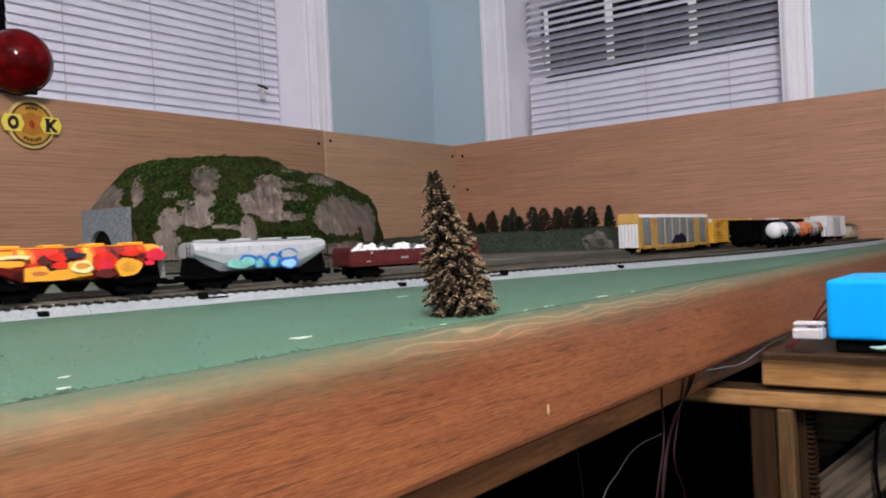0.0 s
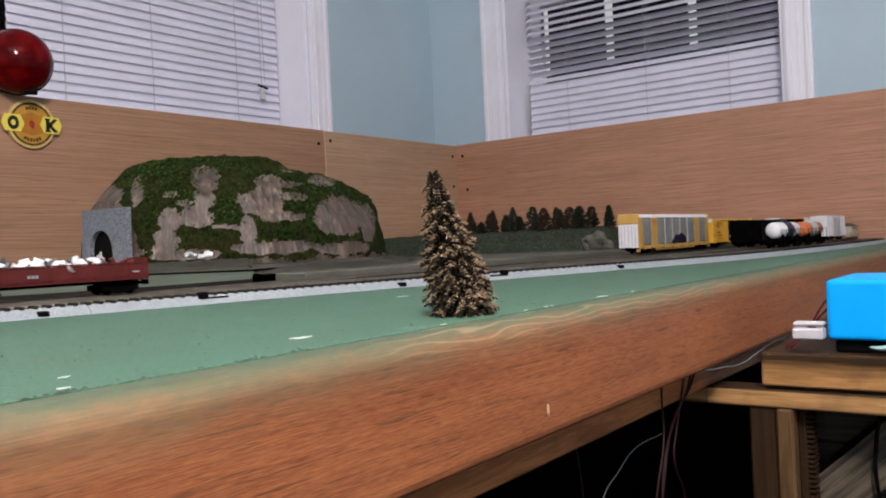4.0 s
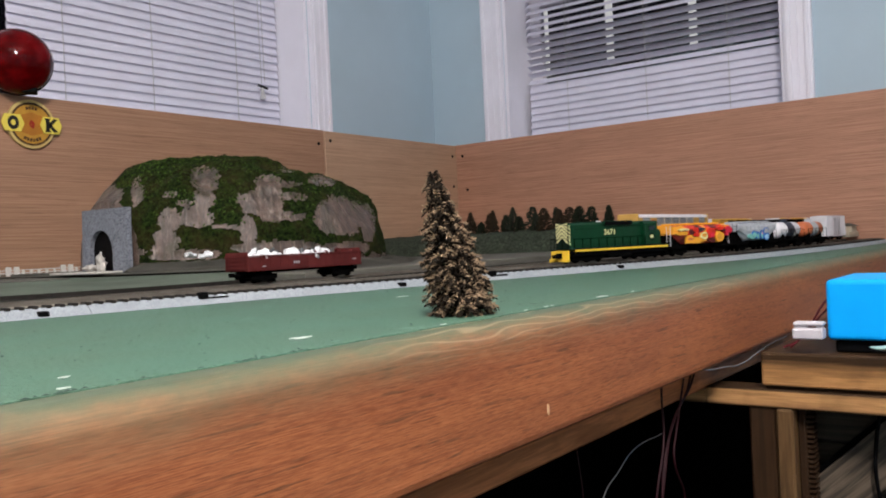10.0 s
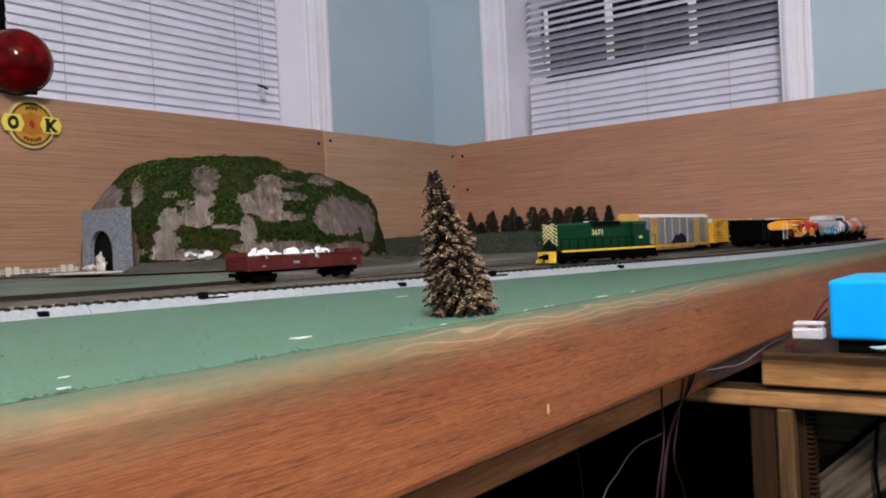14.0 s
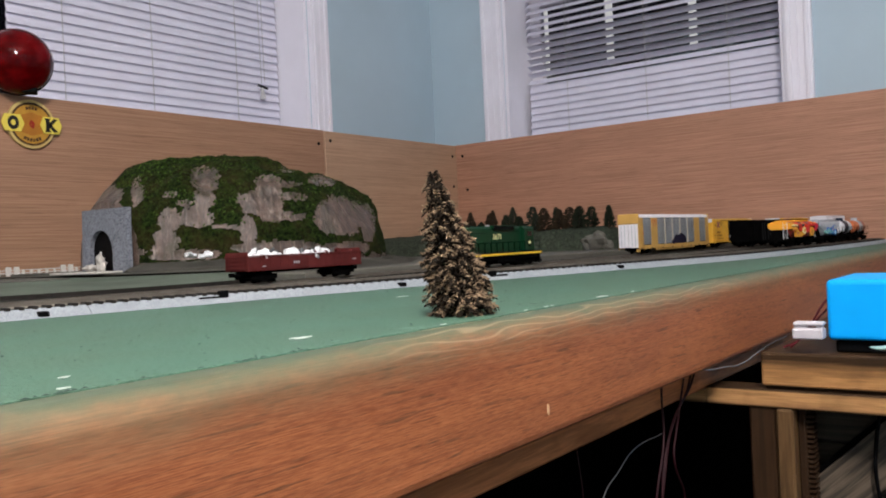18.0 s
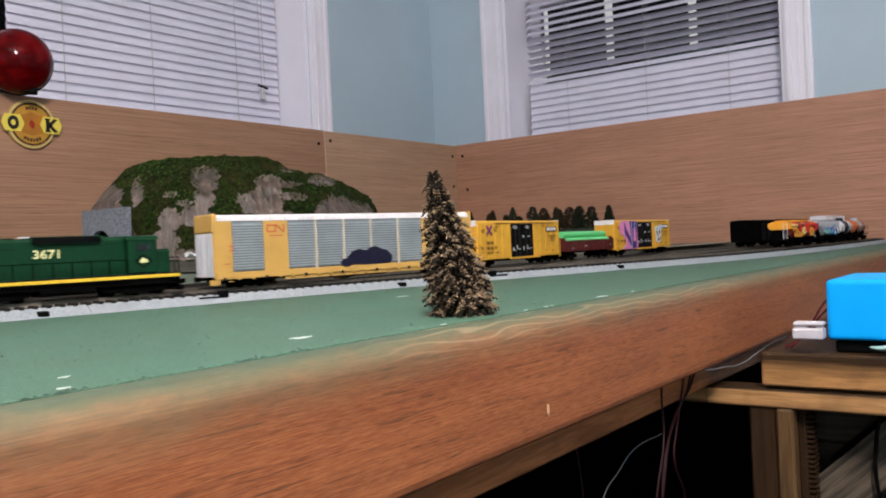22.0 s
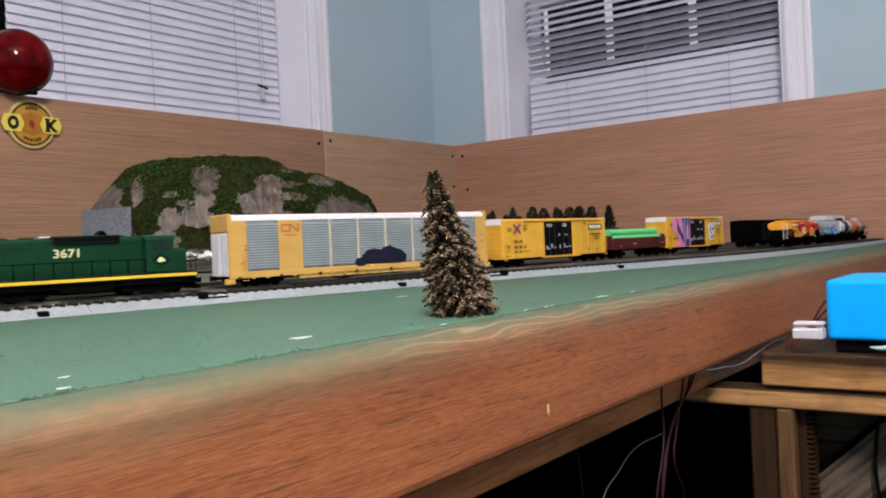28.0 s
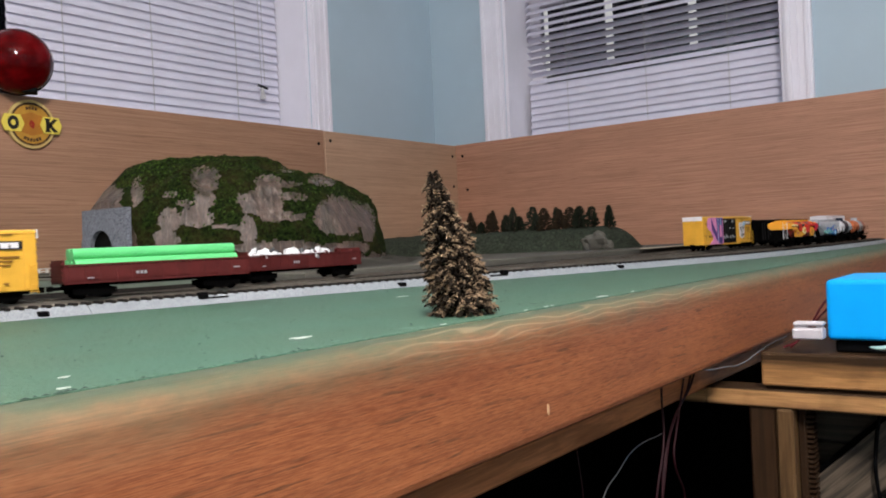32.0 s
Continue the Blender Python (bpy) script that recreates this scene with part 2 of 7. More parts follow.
M_SLAB = paint("grey_scenery_board", (0.115, 0.108, 0.092), 0.9, vary=0.25, scale=14, grain=500, bump=0.4, dist=0.0008, spec=0.15)
M_SLAB_GREEN = paint("grey_green_scenery_board", (0.090, 0.108, 0.084), 0.9, vary=0.3, scale=12, grain=500, bump=0.4, dist=0.0008, spec=0.15)


# ---- building helpers ----
def box(bm, c, s, rot=None):
    """A box with centre c and size s; rot: a matrix about its centre."""
    m = Matrix.Translation(c) @ (rot.to_4x4() if rot else Matrix.Identity(4)) @ Matrix.Diagonal((*s, 1))
    return bmesh.ops.create_cube(bm, size=1, matrix=m)["verts"]


def span(bm, a, b):
    """A box from corner a to corner b."""
    return box(bm, [(p + q) / 2 for p, q in zip(a, b)], [abs(q - p) for p, q in zip(a, b)])


def rod(bm, a, b, r, n=8, r2=None):
    """A round bar from a to b."""
    a, b = Vector(a), Vector(b)
    d = b - a
    m = Matrix.Translation((a + b) / 2) @ d.to_track_quat("Z", "Y").to_matrix().to_4x4()
    return bmesh.ops.create_cone(bm, cap_ends=True, segments=n, radius1=r, radius2=r if r2 is None else r2, depth=d.length, matrix=m)["verts"]


def ball(bm, c, s, sub=2):
    return bmesh.ops.create_icosphere(bm, subdivisions=sub, radius=1, matrix=Matrix.Translation(c) @ Matrix.Diagonal((*s, 1)))["verts"]


def prism(bm, outline, y0, y1, plane="xz"):
    """An outline extruded: xz outlines go from y0 to y1, yz outlines from x0 to x1, xy outlines from z0 to z1."""
    put = {"xz": lambda p, d: (p[0], d, p[1]), "yz": lambda p, d: (d, p[0], p[1]), "xy": lambda p, d: (p[0], p[1], d)}[plane]
    a = [bm.verts.new(put(p, y0)) for p in outline]
    b = [bm.verts.new(put(p, y1)) for p in outline]
    n = len(outline)
    bm.faces.new(a)
    bm.faces.new(b[::-1])
    for i in range(n):
        bm.faces.new((a[i], b[i], b[(i + 1) % n], a[(i + 1) % n]))


def rounded(bm, r=0.0005, seg=1):
    bmesh.ops.recalc_face_normals(bm, faces=bm.faces)
    edges = [e for e in bm.edges if len(e.link_faces) == 2 and e.calc_face_angle(0) > 0.6]
    bmesh.ops.bevel(bm, geom=edges, offset=r, segments=seg, affect="EDGES", profile=0.5, clamp_overlap=True)
    return bm


def mesh_of(name, bm, material, smooth=False):
    bmesh.ops.recalc_face_normals(bm, faces=bm.faces)
    me = bpy.data.meshes.new(name)
    bm.to_mesh(me)
    bm.free()
    me.materials.append(material)
    if smooth:
        me.polygons.foreach_set("use_smooth", [True] * len(me.polygons))
    return me


def part(name, bm, material, parent=None, label="", smooth=False):
    ob = new(name, mesh_of(name, bm, material, smooth))
    if parent:
        ob.parent = parent
    return tagged(ob, label)


def thing(name, label, category, at=(0, 0, 0), turn=0, group="", kind=""):
    ob = new(name)
    ob.matrix_basis = pose(*at, 0, 0, turn)
    ob.empty_display_size = 0.02
    return tagged(ob, label, category, group, kind)


def setting(name, bm, material, label, category="", smooth=False):
    return tagged(part(name, bm, material, None, "", smooth), label, category or name.split("_")[0], "", "structure")


def cubes(*specs):
    bm = bmesh.new()
    for a, b in specs:
        span(bm, a, b)
    return bm


def lettering(name, text, size, material, parent, at, turn, label="", depth=0.0001, wide=1.0):
    """Raised lettering with the built-in font, centred on its place."""
    cu = bpy.data.curves.new(name, "FONT")
    cu.body, cu.size, cu.extrude, cu.align_x, cu.align_y = text, size, depth, "CENTER", "CENTER"
    cu.offset = 0.02 * size
    cu.resolution_u = 3
    tmp = new(name, cu)
    me = bpy.data.meshes.new_from_object(tmp.evaluated_get(bpy.context.evaluated_depsgraph_get()))
    bpy.data.objects.remove(tmp)
    bpy.data.curves.remove(cu)
    me.materials.clear()
    me.materials.append(material)
    me.transform(pose(*at, *turn) @ Matrix.Diagonal((wide, 1, 1, 1)))
    ob = new(name, me)
    ob.parent = parent
    return tagged(ob, label)


def blob(rng, cx, cy, rx, ry, n=22, rough=0.18):
    """A lumpy closed outline."""
    out = []
    ph = [rng.uniform(0, 6.28) for _ in range(4)]
    for i in range(n):
        a = 2 * math.pi * i / n
        k = 1 + rough * (math.sin(3 * a + ph[0]) * 0.5 + math.sin(5 * a + ph[1]) * 0.35 + math.sin(8 * a + ph[2]) * 0.25)
        out.append((cx + rx * k * math.cos(a), cy + ry * k * math.sin(a)))
    return out


# ---- the room ----
WX, WY = 2.38, 1.772            # inner faces of the two far walls
XW, YS = -2.6, -2.4             # the two near walls
BX, BY, BOARD_TOP = 2.30, 1.63, 0.373
W1 = (0.855, 1.775)              # first window, along x
W2 = (0.588, 1.474)             # second window, along y
SILL, HEAD = 0.335, 1.38
DEEP = 0.20

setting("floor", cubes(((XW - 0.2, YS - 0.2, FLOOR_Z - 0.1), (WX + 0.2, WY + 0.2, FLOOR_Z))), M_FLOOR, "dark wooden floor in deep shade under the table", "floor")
setting("ceiling", cubes(((XW - 0.2, YS - 0.2, CEIL_Z), (WX + 0.2, WY + 0.2, CEIL_Z + 0.1))), M_CEILING, "plain white painted ceiling", "ceiling")
setting("wall_north", cubes(((XW - 0.2, WY, FLOOR_Z), (W1[0], WY + DEEP, CEIL_Z)), ((W1[1], WY, FLOOR_Z), (WX, WY + DEEP, CEIL_Z)),
                            ((W1[0], WY, FLOOR_Z), (W1[1], WY + DEEP, SILL)), ((W1[0], WY, HEAD), (W1[1], WY + DEEP, CEIL_Z))),
        M_WALL, "pale grey-blue painted wall with a window", "wall")
setting("wall_east", cubes(((WX, YS - 0.2, FLOOR_Z), (WX + DEEP, W2[0], CEIL_Z)), ((WX, W2[1], FLOOR_Z), (WX + DEEP, WY + DEEP, CEIL_Z)),
                           ((WX, W2[0], FLOOR_Z), (WX + DEEP, W2[1], SILL)), ((WX, W2[0], HEAD), (WX + DEEP, W2[1], CEIL_Z))),
        M_WALL, "pale grey-blue painted wall with a second window", "wall")
setting("wall_south", cubes(((XW - 0.2, YS - 0.2, FLOOR_Z), (WX, YS, CEIL_Z))), M_WALL, "pale grey-blue painted wall", "wall")
setting("wall_west", cubes(((XW - 0.2, YS, FLOOR_Z), (XW, WY, CEIL_Z))), M_WALL, "pale grey-blue painted wall", "wall")
setting("backdrop", cubes(((WX + 2.2, -1.5, -1.0), (WX + 2.25, 4.5, 3.0)), ((-1.5, WY + 2.2, -1.0), (WX + 2.2, WY + 2.25, 3.0))), M_NIGHT, "dark night outside the windows", "backdrop")


def to_room(along):
    """Maps (run, out, up) of a window onto the room: run along the wall, out into the room."""
    if along == "x":
        return lambda r, o, z: (r, WY - o, z)
    return lambda r, o, z: (WX - o, r, z)


CORDS = {"x": (1.074, 1.314, 1.589), "y": (1.294, 1.023, 0.769)}


def window(name, along, lo, hi, blind_out, tilt, label):
    at = to_room(along)
    win = thing(name, label, "window", kind="structure")

    def piece(pname, specs, mat, plabel="", r=0.003):
        bm = cubes(*[(at(*a), at(*b)) for a, b in specs])
        return part(pname, rounded(bm, r, 2) if r else bm, mat, win, plabel)
    w, w_hi = 0.072, 0.072 if along == "x" else 0.078
    for pname, a, b in (("casing", lo - w, lo), ("casing", hi, hi + w_hi)):
        piece(pname, [((a, 0, SILL), (b, 0.017, HEAD))], M_TRIM, "white moulded window casing")
        piece("casing_bead", [((a + 0.006, 0.0175, SILL), (a + 0.018, 0.024, HEAD + 0.07))], M_TRIM)
        piece("casing_bead", [((b - 0.020, 0.0175, SILL), (b - 0.006, 0.024, HEAD + 0.07))], M_TRIM)
        piece("casing_bead", [((a + 0.034, 0.0175, SILL), (a + 0.039, 0.0205, HEAD))], M_TRIM, r=0.001)
    piece("casing", [((lo - w, 0, HEAD + 0.002), (hi + w_hi, 0.017, HEAD + w))], M_TRIM)
    piece("stool", [((lo - w, -DEEP, SILL - 0.025), (hi + w_hi, 0.022, SILL - 0.001))], M_TRIM, "white window stool")
    piece("jamb", [((lo - 0.001, -DEEP, SILL), (lo + 0.012, -0.001, HEAD))], M_TRIM, r=0)
    piece("jamb", [((hi - 0.012, -DEEP, SILL), (hi + 0.001, -0.001, HEAD))], M_TRIM, r=0)
    sx = -0.17
    for a, b, c, d in ((lo + 0.013, lo + 0.055, SILL, HEAD), (hi - 0.055, hi - 0.013, SILL, HEAD), (lo + 0.055, hi - 0.055, SILL, SILL + 0.05), (lo + 0.055, hi - 0.055, 0.84, 0.88), (lo + 0.055, hi - 0.055, HEAD - 0.05, HEAD)):
        piece("sash_bar", [((a, sx - 0.02, c), (b, sx + 0.012, d))], M_TRIM)
    piece("pane", [((lo + 0.05, sx - 0.008, SILL + 0.04), (hi - 0.05, sx - 0.004, HEAD - 0.04))], M_PANE, "dark glass pane at night", r=0).visible_shadow = False
    # the blind hangs in the opening
    blind = thing(name.replace("window", "venetian_blind"), "white slatted mini blind hanging in the window", "blind", group="window blinds")
    blind.name = "venetian_blind"
    slat_w, pitch = 0.0280, 0.0235
    n = int((HEAD - 0.05 - SILL - 0.03) / pitch)
    b0, b1 = (0.950, hi - 0.016) if along == "x" else (lo + 0.030, hi - 0.030)
    for i in range(n):
        z = SILL + 0.03 + i * pitch
        ang = radians(tilt(z))
        bm = bmesh.new()
        rows = []
        for k in range(5):
            u = (k / 4 - 0.5) * slat_w
            crown = 0.0034 * (1 - (2 * k / 4 - 1) ** 2)
            o = u * math.cos(ang) - crown * math.sin(ang)
            zz = -u * math.sin(ang) + crown * math.cos(ang)
            rows.append([bm.verts.new(at(e, blind_out + o, z + zz)) for e in (b0, b1)])
        for k in range(4):
            bm.faces.new((rows[k][0], rows[k][1], rows[k + 1][1], rows[k + 1][0]))
        part("slat", bm, M_BLIND, blind, smooth=True)
    run = hi - lo
    for fr in CORDS[along]:
        r = fr
        bm = bmesh.new()
        for off in (-0.0135, 0.0135):
            rod(bm, at(r, blind_out + off, SILL + 0.02), at(r, blind_out + off, HEAD - 0.03), 0.0009, 5)
        part("ladder_cord", bm, M_CORD, blind)
    bm = cubes((at(b0 - 0.002, blind_out - 0.014, HEAD - 0.035), at(b1 + 0.002, blind_out + 0.014, HEAD - 0.002)))
    part("head_rail", rounded(bm, 0.002), M_BLIND, blind)
    bm = cubes((at(b0, blind_out - 0.012, SILL + 0.006), at(b1, blind_out + 0.012, SILL + 0.019)))
    part("bottom_rail", rounded(bm, 0.002), M_BLIND, blind)
    return win, blind


_, blind_1 = window("window_1", "x", *W1, -0.115, lambda z: 76, "white framed window with closed blinds over grey-blue wall")
_, blind_2 = window("window_2", "y", *W2, -0.110, lambda z: -24 if 0.593 < z < 0.735 else (40 if 0.568 < z <= 0.593 else 73 if z < 0.583 else 38), "white framed window with partly open blinds")
# lift cord and its tassel on the first blind
bm = bmesh.new()
rod(bm, (1.676, WY + 0.098, 0.54), (1.670, WY + 0.098, HEAD - 0.03), 0.0009, 5)
rod(bm, (1.688, WY + 0.098, 0.545), (1.684, WY + 0.098, HEAD - 0.03), 0.0009, 5)
part("lift_cord", bm, M_CORD, blind_1)
bm = bmesh.new()
rod(bm, (1.676, WY + 0.094, 0.492), (1.676, WY + 0.096, 0.527), 0.009, 10, 0.004)
part("cord_tassel", bm, M_CORD, blind_1, "pale plastic cord tassel")
bm = bmesh.new()
rod(bm, (1.660, WY + 0.094, 0.531), (1.694, WY + 0.094, 0.525), 0.004, 8)
part("tassel_cap", bm, M_BLACK, blind_1)
# glowing strips added outside to give bright dashes between the slats
for y, z0, z1 in ((2.52, 1.05, 1.45), (2.094, 1.05, 1.45), (1.60, 1.05, 1.45)):
    bm = cubes(((WX + 2.17, y - 0.018, z0), (WX + 2.195, y + 0.018, z1)))
    setting("backdrop_light", bm, M_GLIM, "far lit window glimpsed between the slats", "backdrop")

# ceiling lamp over the room
lamp = thing("ceiling_lamp", "white ceiling lamp on a stem that is switched on", "lamp", (LAMP_AT[0], LAMP_AT[1], CEIL_Z))
bm = bmesh.new()
rod(bm, (0, 0, -0.02), (0, 0, 0), 0.07, 32)
part("canopy", bm, M_TRIM, lamp)
bm = bmesh.new()
rod(bm, (0, 0, -0.115), (0, 0, -0.0202), 0.012, 16)
part("stem", bm, M_TRIM, lamp)
bm = bmesh.new()
rod(bm, (0, 0, -0.148), (0, 0, -0.1152), 0.19, 40, 0.12)
part("diffuser", bm, glow("lamp_glass", (1.0, 0.95, 0.9), 4.0), lamp, "glowing opal glass shade")

# ---- backboards round the layout ----
JOINT = 1.677


def backboard(name, a, b, mat, label, screws):
    bd = thing(name, label, "board", kind="structure")
    part("panel", rounded(cubes((a, b)), 0.0012), mat, bd)
    for s, n in screws:
        bm = bmesh.new()
        rod(bm, s, (Vector(s) + Vector(n) * 0.0015)[:], 0.0048, 10)
        part("screw", bm, M_BLACK, bd)
    return bd


backboard("backboard_1", (XW + 0.4, BY, -0.05), (JOINT - 0.0008, BY + 0.012, BOARD_TOP), M_BOARD_A, "brown oak-veneer backboard behind the layout", [((1.655, BY, 0.335), (0, -1, 0))])
backboard("backboard_2", (JOINT + 0.0008, BY - 0.003, -0.05), (BX - 0.001, BY + 0.009, BOARD_TOP - 0.002), M_BOARD_B, "paler oak-veneer backboard in the corner",
          [((1.698, BY - 0.003, 0.345), (0, -1, 0)), ((2.275, BY - 0.003, 0.335), (0, -1, 0)), ((2.275, BY - 0.003, 0.235), (0, -1, 0))])
backboard("backboard_3", (BX, -1.2, -0.05), (BX + 0.012, BY + 0.009, BOARD_TOP), M_BOARD_E, "brown oak-veneer backboard along the second wall",
          [((BX, 1.603, 0.335), (-1, 0, 0)), ((BX, 1.588, 0.222), (-1, 0, 0))])

# ---- the table ----
EDGE_Y, SEAM_Y = 0.236, 0.2575
M_GREEN, nt_g, b_g = nodes_of("green_layout_paint")
v_g = coords(nt_g)
c_g = mixed(nt_g, ramp(nt_g, noisy(nt_g, v_g, 16.0, 4.0), 0.3, 0.72), tuple(c * k for c, k in zip(GREEN_PAINT, (0.95, 0.80, 0.72))), tuple(c * k for c, k in zip(GREEN_PAINT, (1.02, 1.22, 1.32))))
c_g = mixed(nt_g, ramp(nt_g, noisy(nt_g, coords(nt_g, (0.6, 1, 1)), 420.0, 3.0, 0.7), 0.56, 0.66), c_g, tuple(c * 0.78 for c in GREEN_PAINT))
c_g = mixed(nt_g, ramp(nt_g, noisy(nt_g, coords(nt_g, (0.5, 1, 1)), 210.0, 3.0, 0.7), 0.66, 0.72), c_g, (0.05, 0.10, 0.075))
c_g = mixed(nt_g, ramp(nt_g, noisy(nt_g, coords(nt_g, (1, 1, 1), (0, 0, 0), (3, 1, 0)), 46.0, 2.0), 0.70, 0.76), c_g, (0.20, 0.36, 0.27))
c_g = mixed(nt_g, ramp(nt_g, noisy(nt_g, coords(nt_g, (0.7, 1, 1)), 700.0, 4.0, 0.8), 0.38, 0.64), mixed(nt_g, 0.62, c_g, (0.026, 0.072, 0.044)), mixed(nt_g, 0.22, c_g, (0.40, 0.60, 0.48)))
nt_g.links.new(c_g, b_g.inputs["Base Color"])
b_g.inputs["Roughness"].default_value = 0.5
b_g.inputs["Specular IOR Level"].default_value = 0.2
bumped(nt_g, b_g, noisy(nt_g, v_g, 300.0, 5.0, 0.8), 0.6, 0.0010)
table = thing("layout_table", "green-painted model railway table with a stained pine front edge", "table", kind="")
part("tabletop", cubes(((XW + 0.4, SEAM_Y + 0.0006, -0.019), (BX - 0.001, BY - 0.004, 0.0))), M_GREEN, table, "table surface with rough green paint")
arc = [(EDGE_Y + 0.0105 * (1 - math.cos(q)), -0.0108 + 0.0105 * math.sin(q)) for q in np.linspace(0, math.pi / 2, 12)]
bm = bmesh.new()
prism(bm, [(SEAM_Y - 0.0008, -0.0695), (EDGE_Y + 0.0050, -0.0695), (EDGE_Y + 0.0022, -0.0688), (EDGE_Y + 0.0006, -0.0670), (EDGE_Y, -0.0640)] + arc + [(SEAM_Y - 0.0008, -0.0003)], XW + 0.4, BX - 0.002, "yz")
part("fascia", bm, M_FASCIA, table, "reddish pine front board with green overspray")
part("frame_rail", rounded(cubes(((XW + 0.4, 0.262, -0.097), (BX - 0.002, 0.300, -0.020))), 0.002), M_PINE, table, "pine frame rail under the edge")
for x in (-1.9, -0.55, 1.66):
    part("leg", rounded(cubes(((x, 0.302, FLOOR_Z), (x + 0.089, 0.340, -0.020))), 0.002), M_PINE_Z, table)
for x in (-1.9, -0.55, 1.9):
    part("leg", rounded(cubes(((x, 1.52, FLOOR_Z), (x + 0.089, 1.558, -0.020))), 0.002), M_PINE_Z, table)
# paint that has run into the seam
bm = cubes(((-0.4, SEAM_Y - 0.0009, -0.004), (0.60, SEAM_Y + 0.0007, 0.0003)))
part("seam_bead", rounded(bm, 0.0003), M_GREEN, table, "paint-filled seam along the front board")
# black sheets added under the table to stand in for its deep shade
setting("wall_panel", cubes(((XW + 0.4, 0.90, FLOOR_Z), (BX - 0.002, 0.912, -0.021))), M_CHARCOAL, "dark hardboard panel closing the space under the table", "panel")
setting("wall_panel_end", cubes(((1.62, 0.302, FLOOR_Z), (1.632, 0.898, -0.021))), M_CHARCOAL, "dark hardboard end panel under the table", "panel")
bm = bmesh.new()
rod(bm, (0.4106, EDGE_Y - 0.0004, -0.0533), (0.4106, EDGE_Y + 0.001, -0.0533), 0.0022, 10)
bmesh.ops.scale(bm, vec=(0.55, 1, 1.5), space=Matrix.Translation((-0.4106, -EDGE_Y, 0.0533)), verts=bm.verts)
part("dent", bm, paint("bare_wood", (0.60, 0.38, 0.22), 0.7, vary=0.3, scale=400.0), table, "pale chipped dent")

# ---- tracks ----
LEAD = [(-2.15, 0.97), (-1.6, 0.96), (-1.0, 0.925), (-0.5, 0.842), (0.0, 0.733), (0.3, 0.665), (0.5, 0.618), (0.7, 0.568)]
FAR_X = (0.85, 1.0, 1.2, 1.4, 1.65, 1.95, 2.26)
LINES = {
    "main": LEAD + list(zip(FAR_X, (0.524, 0.476, 0.418, 0.387, 0.368, 0.360, 0.356))),
    "middle": LEAD + list(zip(FAR_X, (0.536, 0.518, 0.503, 0.491, 0.474, 0.450, 0.432))),
    "rear": LEAD + list(zip(FAR_X, (0.570, 0.578, 0.582, 0.580, 0.572, 0.556, 0.540))),
    "spur": LEAD[:5] + [(0.15, 0.705), (0.3, 0.690), (0.5, 0.679), (0.7, 0.677), (0.86, 0.677)],
}
RAIL_Z = 0.0115


class Line:
    """A smooth way through control points, by arc length."""

    def __init__(self, pts, n=40):
        p = np.array(pts, float)
        p = np.vstack([2 * p[0] - p[1], p, 2 * p[-1] - p[-2]])
        t = np.linspace(0, 1, n, endpoint=False)[:, None]
        out = []
        for i in range(1, len(p) - 2):
            a, b, c, d = p[i - 1], p[i], p[i + 1], p[i + 2]
            out.append(0.5 * (2 * b + (c - a) * t + (2 * a - 5 * b + 4 * c - d) * t * t + (3 * b - a - 3 * c + d) * t ** 3))
        self.p = np.vstack(out + [p[-2:-1]])
        self.s = np.r_[0, np.cumsum(np.hypot(*np.diff(self.p, axis=0).T))]
        # arc lengths count from the same mark as on the shared lead
        self.s += S_MARK

    def at(self, s):
        return Vector((float(np.interp(s, self.s, self.p[:, 0])), float(np.interp(s, self.s, self.p[:, 1]))))

    def frame_at(self, s):
        d = (self.at(s + 0.004) - self.at(s - 0.004)).normalized()
        return self.at(s), d, Vector((-d.y, d.x))


S_MARK = 0.052
WAY = {k: Line(v) for k, v in LINES.items()}


def sweep(bm, line, s0, s1, section, step=0.02):
    """A section of (lateral, z) points carried along a line; lateral is positive to the rear."""
    n = max(2, int((s1 - s0) / step))
    rows = []
    for i in range(n + 1):
        p, d, nrm = line.frame_at(s0 + (s1 - s0) * i / n)
        rows.append([bm.verts.new((p.x + nrm.x * l, p.y + nrm.y * l, z)) for l, z in section])
    k = len(section)
    for a, b in zip(rows, rows[1:]):
        for j in range(k):
            bm.faces.new((a[j], b[j], b[(j + 1) % k], a[(j + 1) % k]))
    bm.faces.new(rows[0])
    bm.faces.new(rows[-1][::-1])


def rail_section(c):
    return [(c - 0.0012, 0.0080), (c + 0.0012, 0.0080), (c + 0.0004, 0.0092), (c + 0.0006, 0.0115), (c - 0.0006, 0.0115), (c - 0.0004, 0.0092)]


TIE_ME = mesh_of("tie", rounded(cubes(((-0.0019, -0.0230, 0.0060), (0.0021, 0.0165, 0.0094))), 0.0003), M_TIE)
TRACKS = {}
for key, s0, s1, label in (("main", 0.3, 4.46, "main track on pale grey ballast"), ("middle", 2.95, 4.46, "middle yard track beside the main track"),
                           ("rear", 2.95, 4.46, "rear yard track below the forest hill"), ("spur", 2.32, 3.13, "spur track in front of the tunnel hill")):
    tk = thing("track", label, "track", group="model railway tracks")
    TRACKS[key] = tk
    for c in (-0.0083, 0.0083):
        bm = bmesh.new()
        sweep(bm, WAY[key], s0, s1, rail_section(c))
        part("rail", bm, M_STEEL, tk)
    if key != "main":
        bm = bmesh.new()
        s = s0 + 0.06
        while s < s1:
            p, d, nrm = WAY[key].frame_at(s)
            box(bm, (p.x, p.y, 0.0076), (0.0032, 0.031, 0.0022), Matrix.Rotation(math.atan2(d.y, d.x), 3, "Z"))
            s += 0.0098
        tagged(part("ties", bm, M_TIE, tk), kind="stuff")
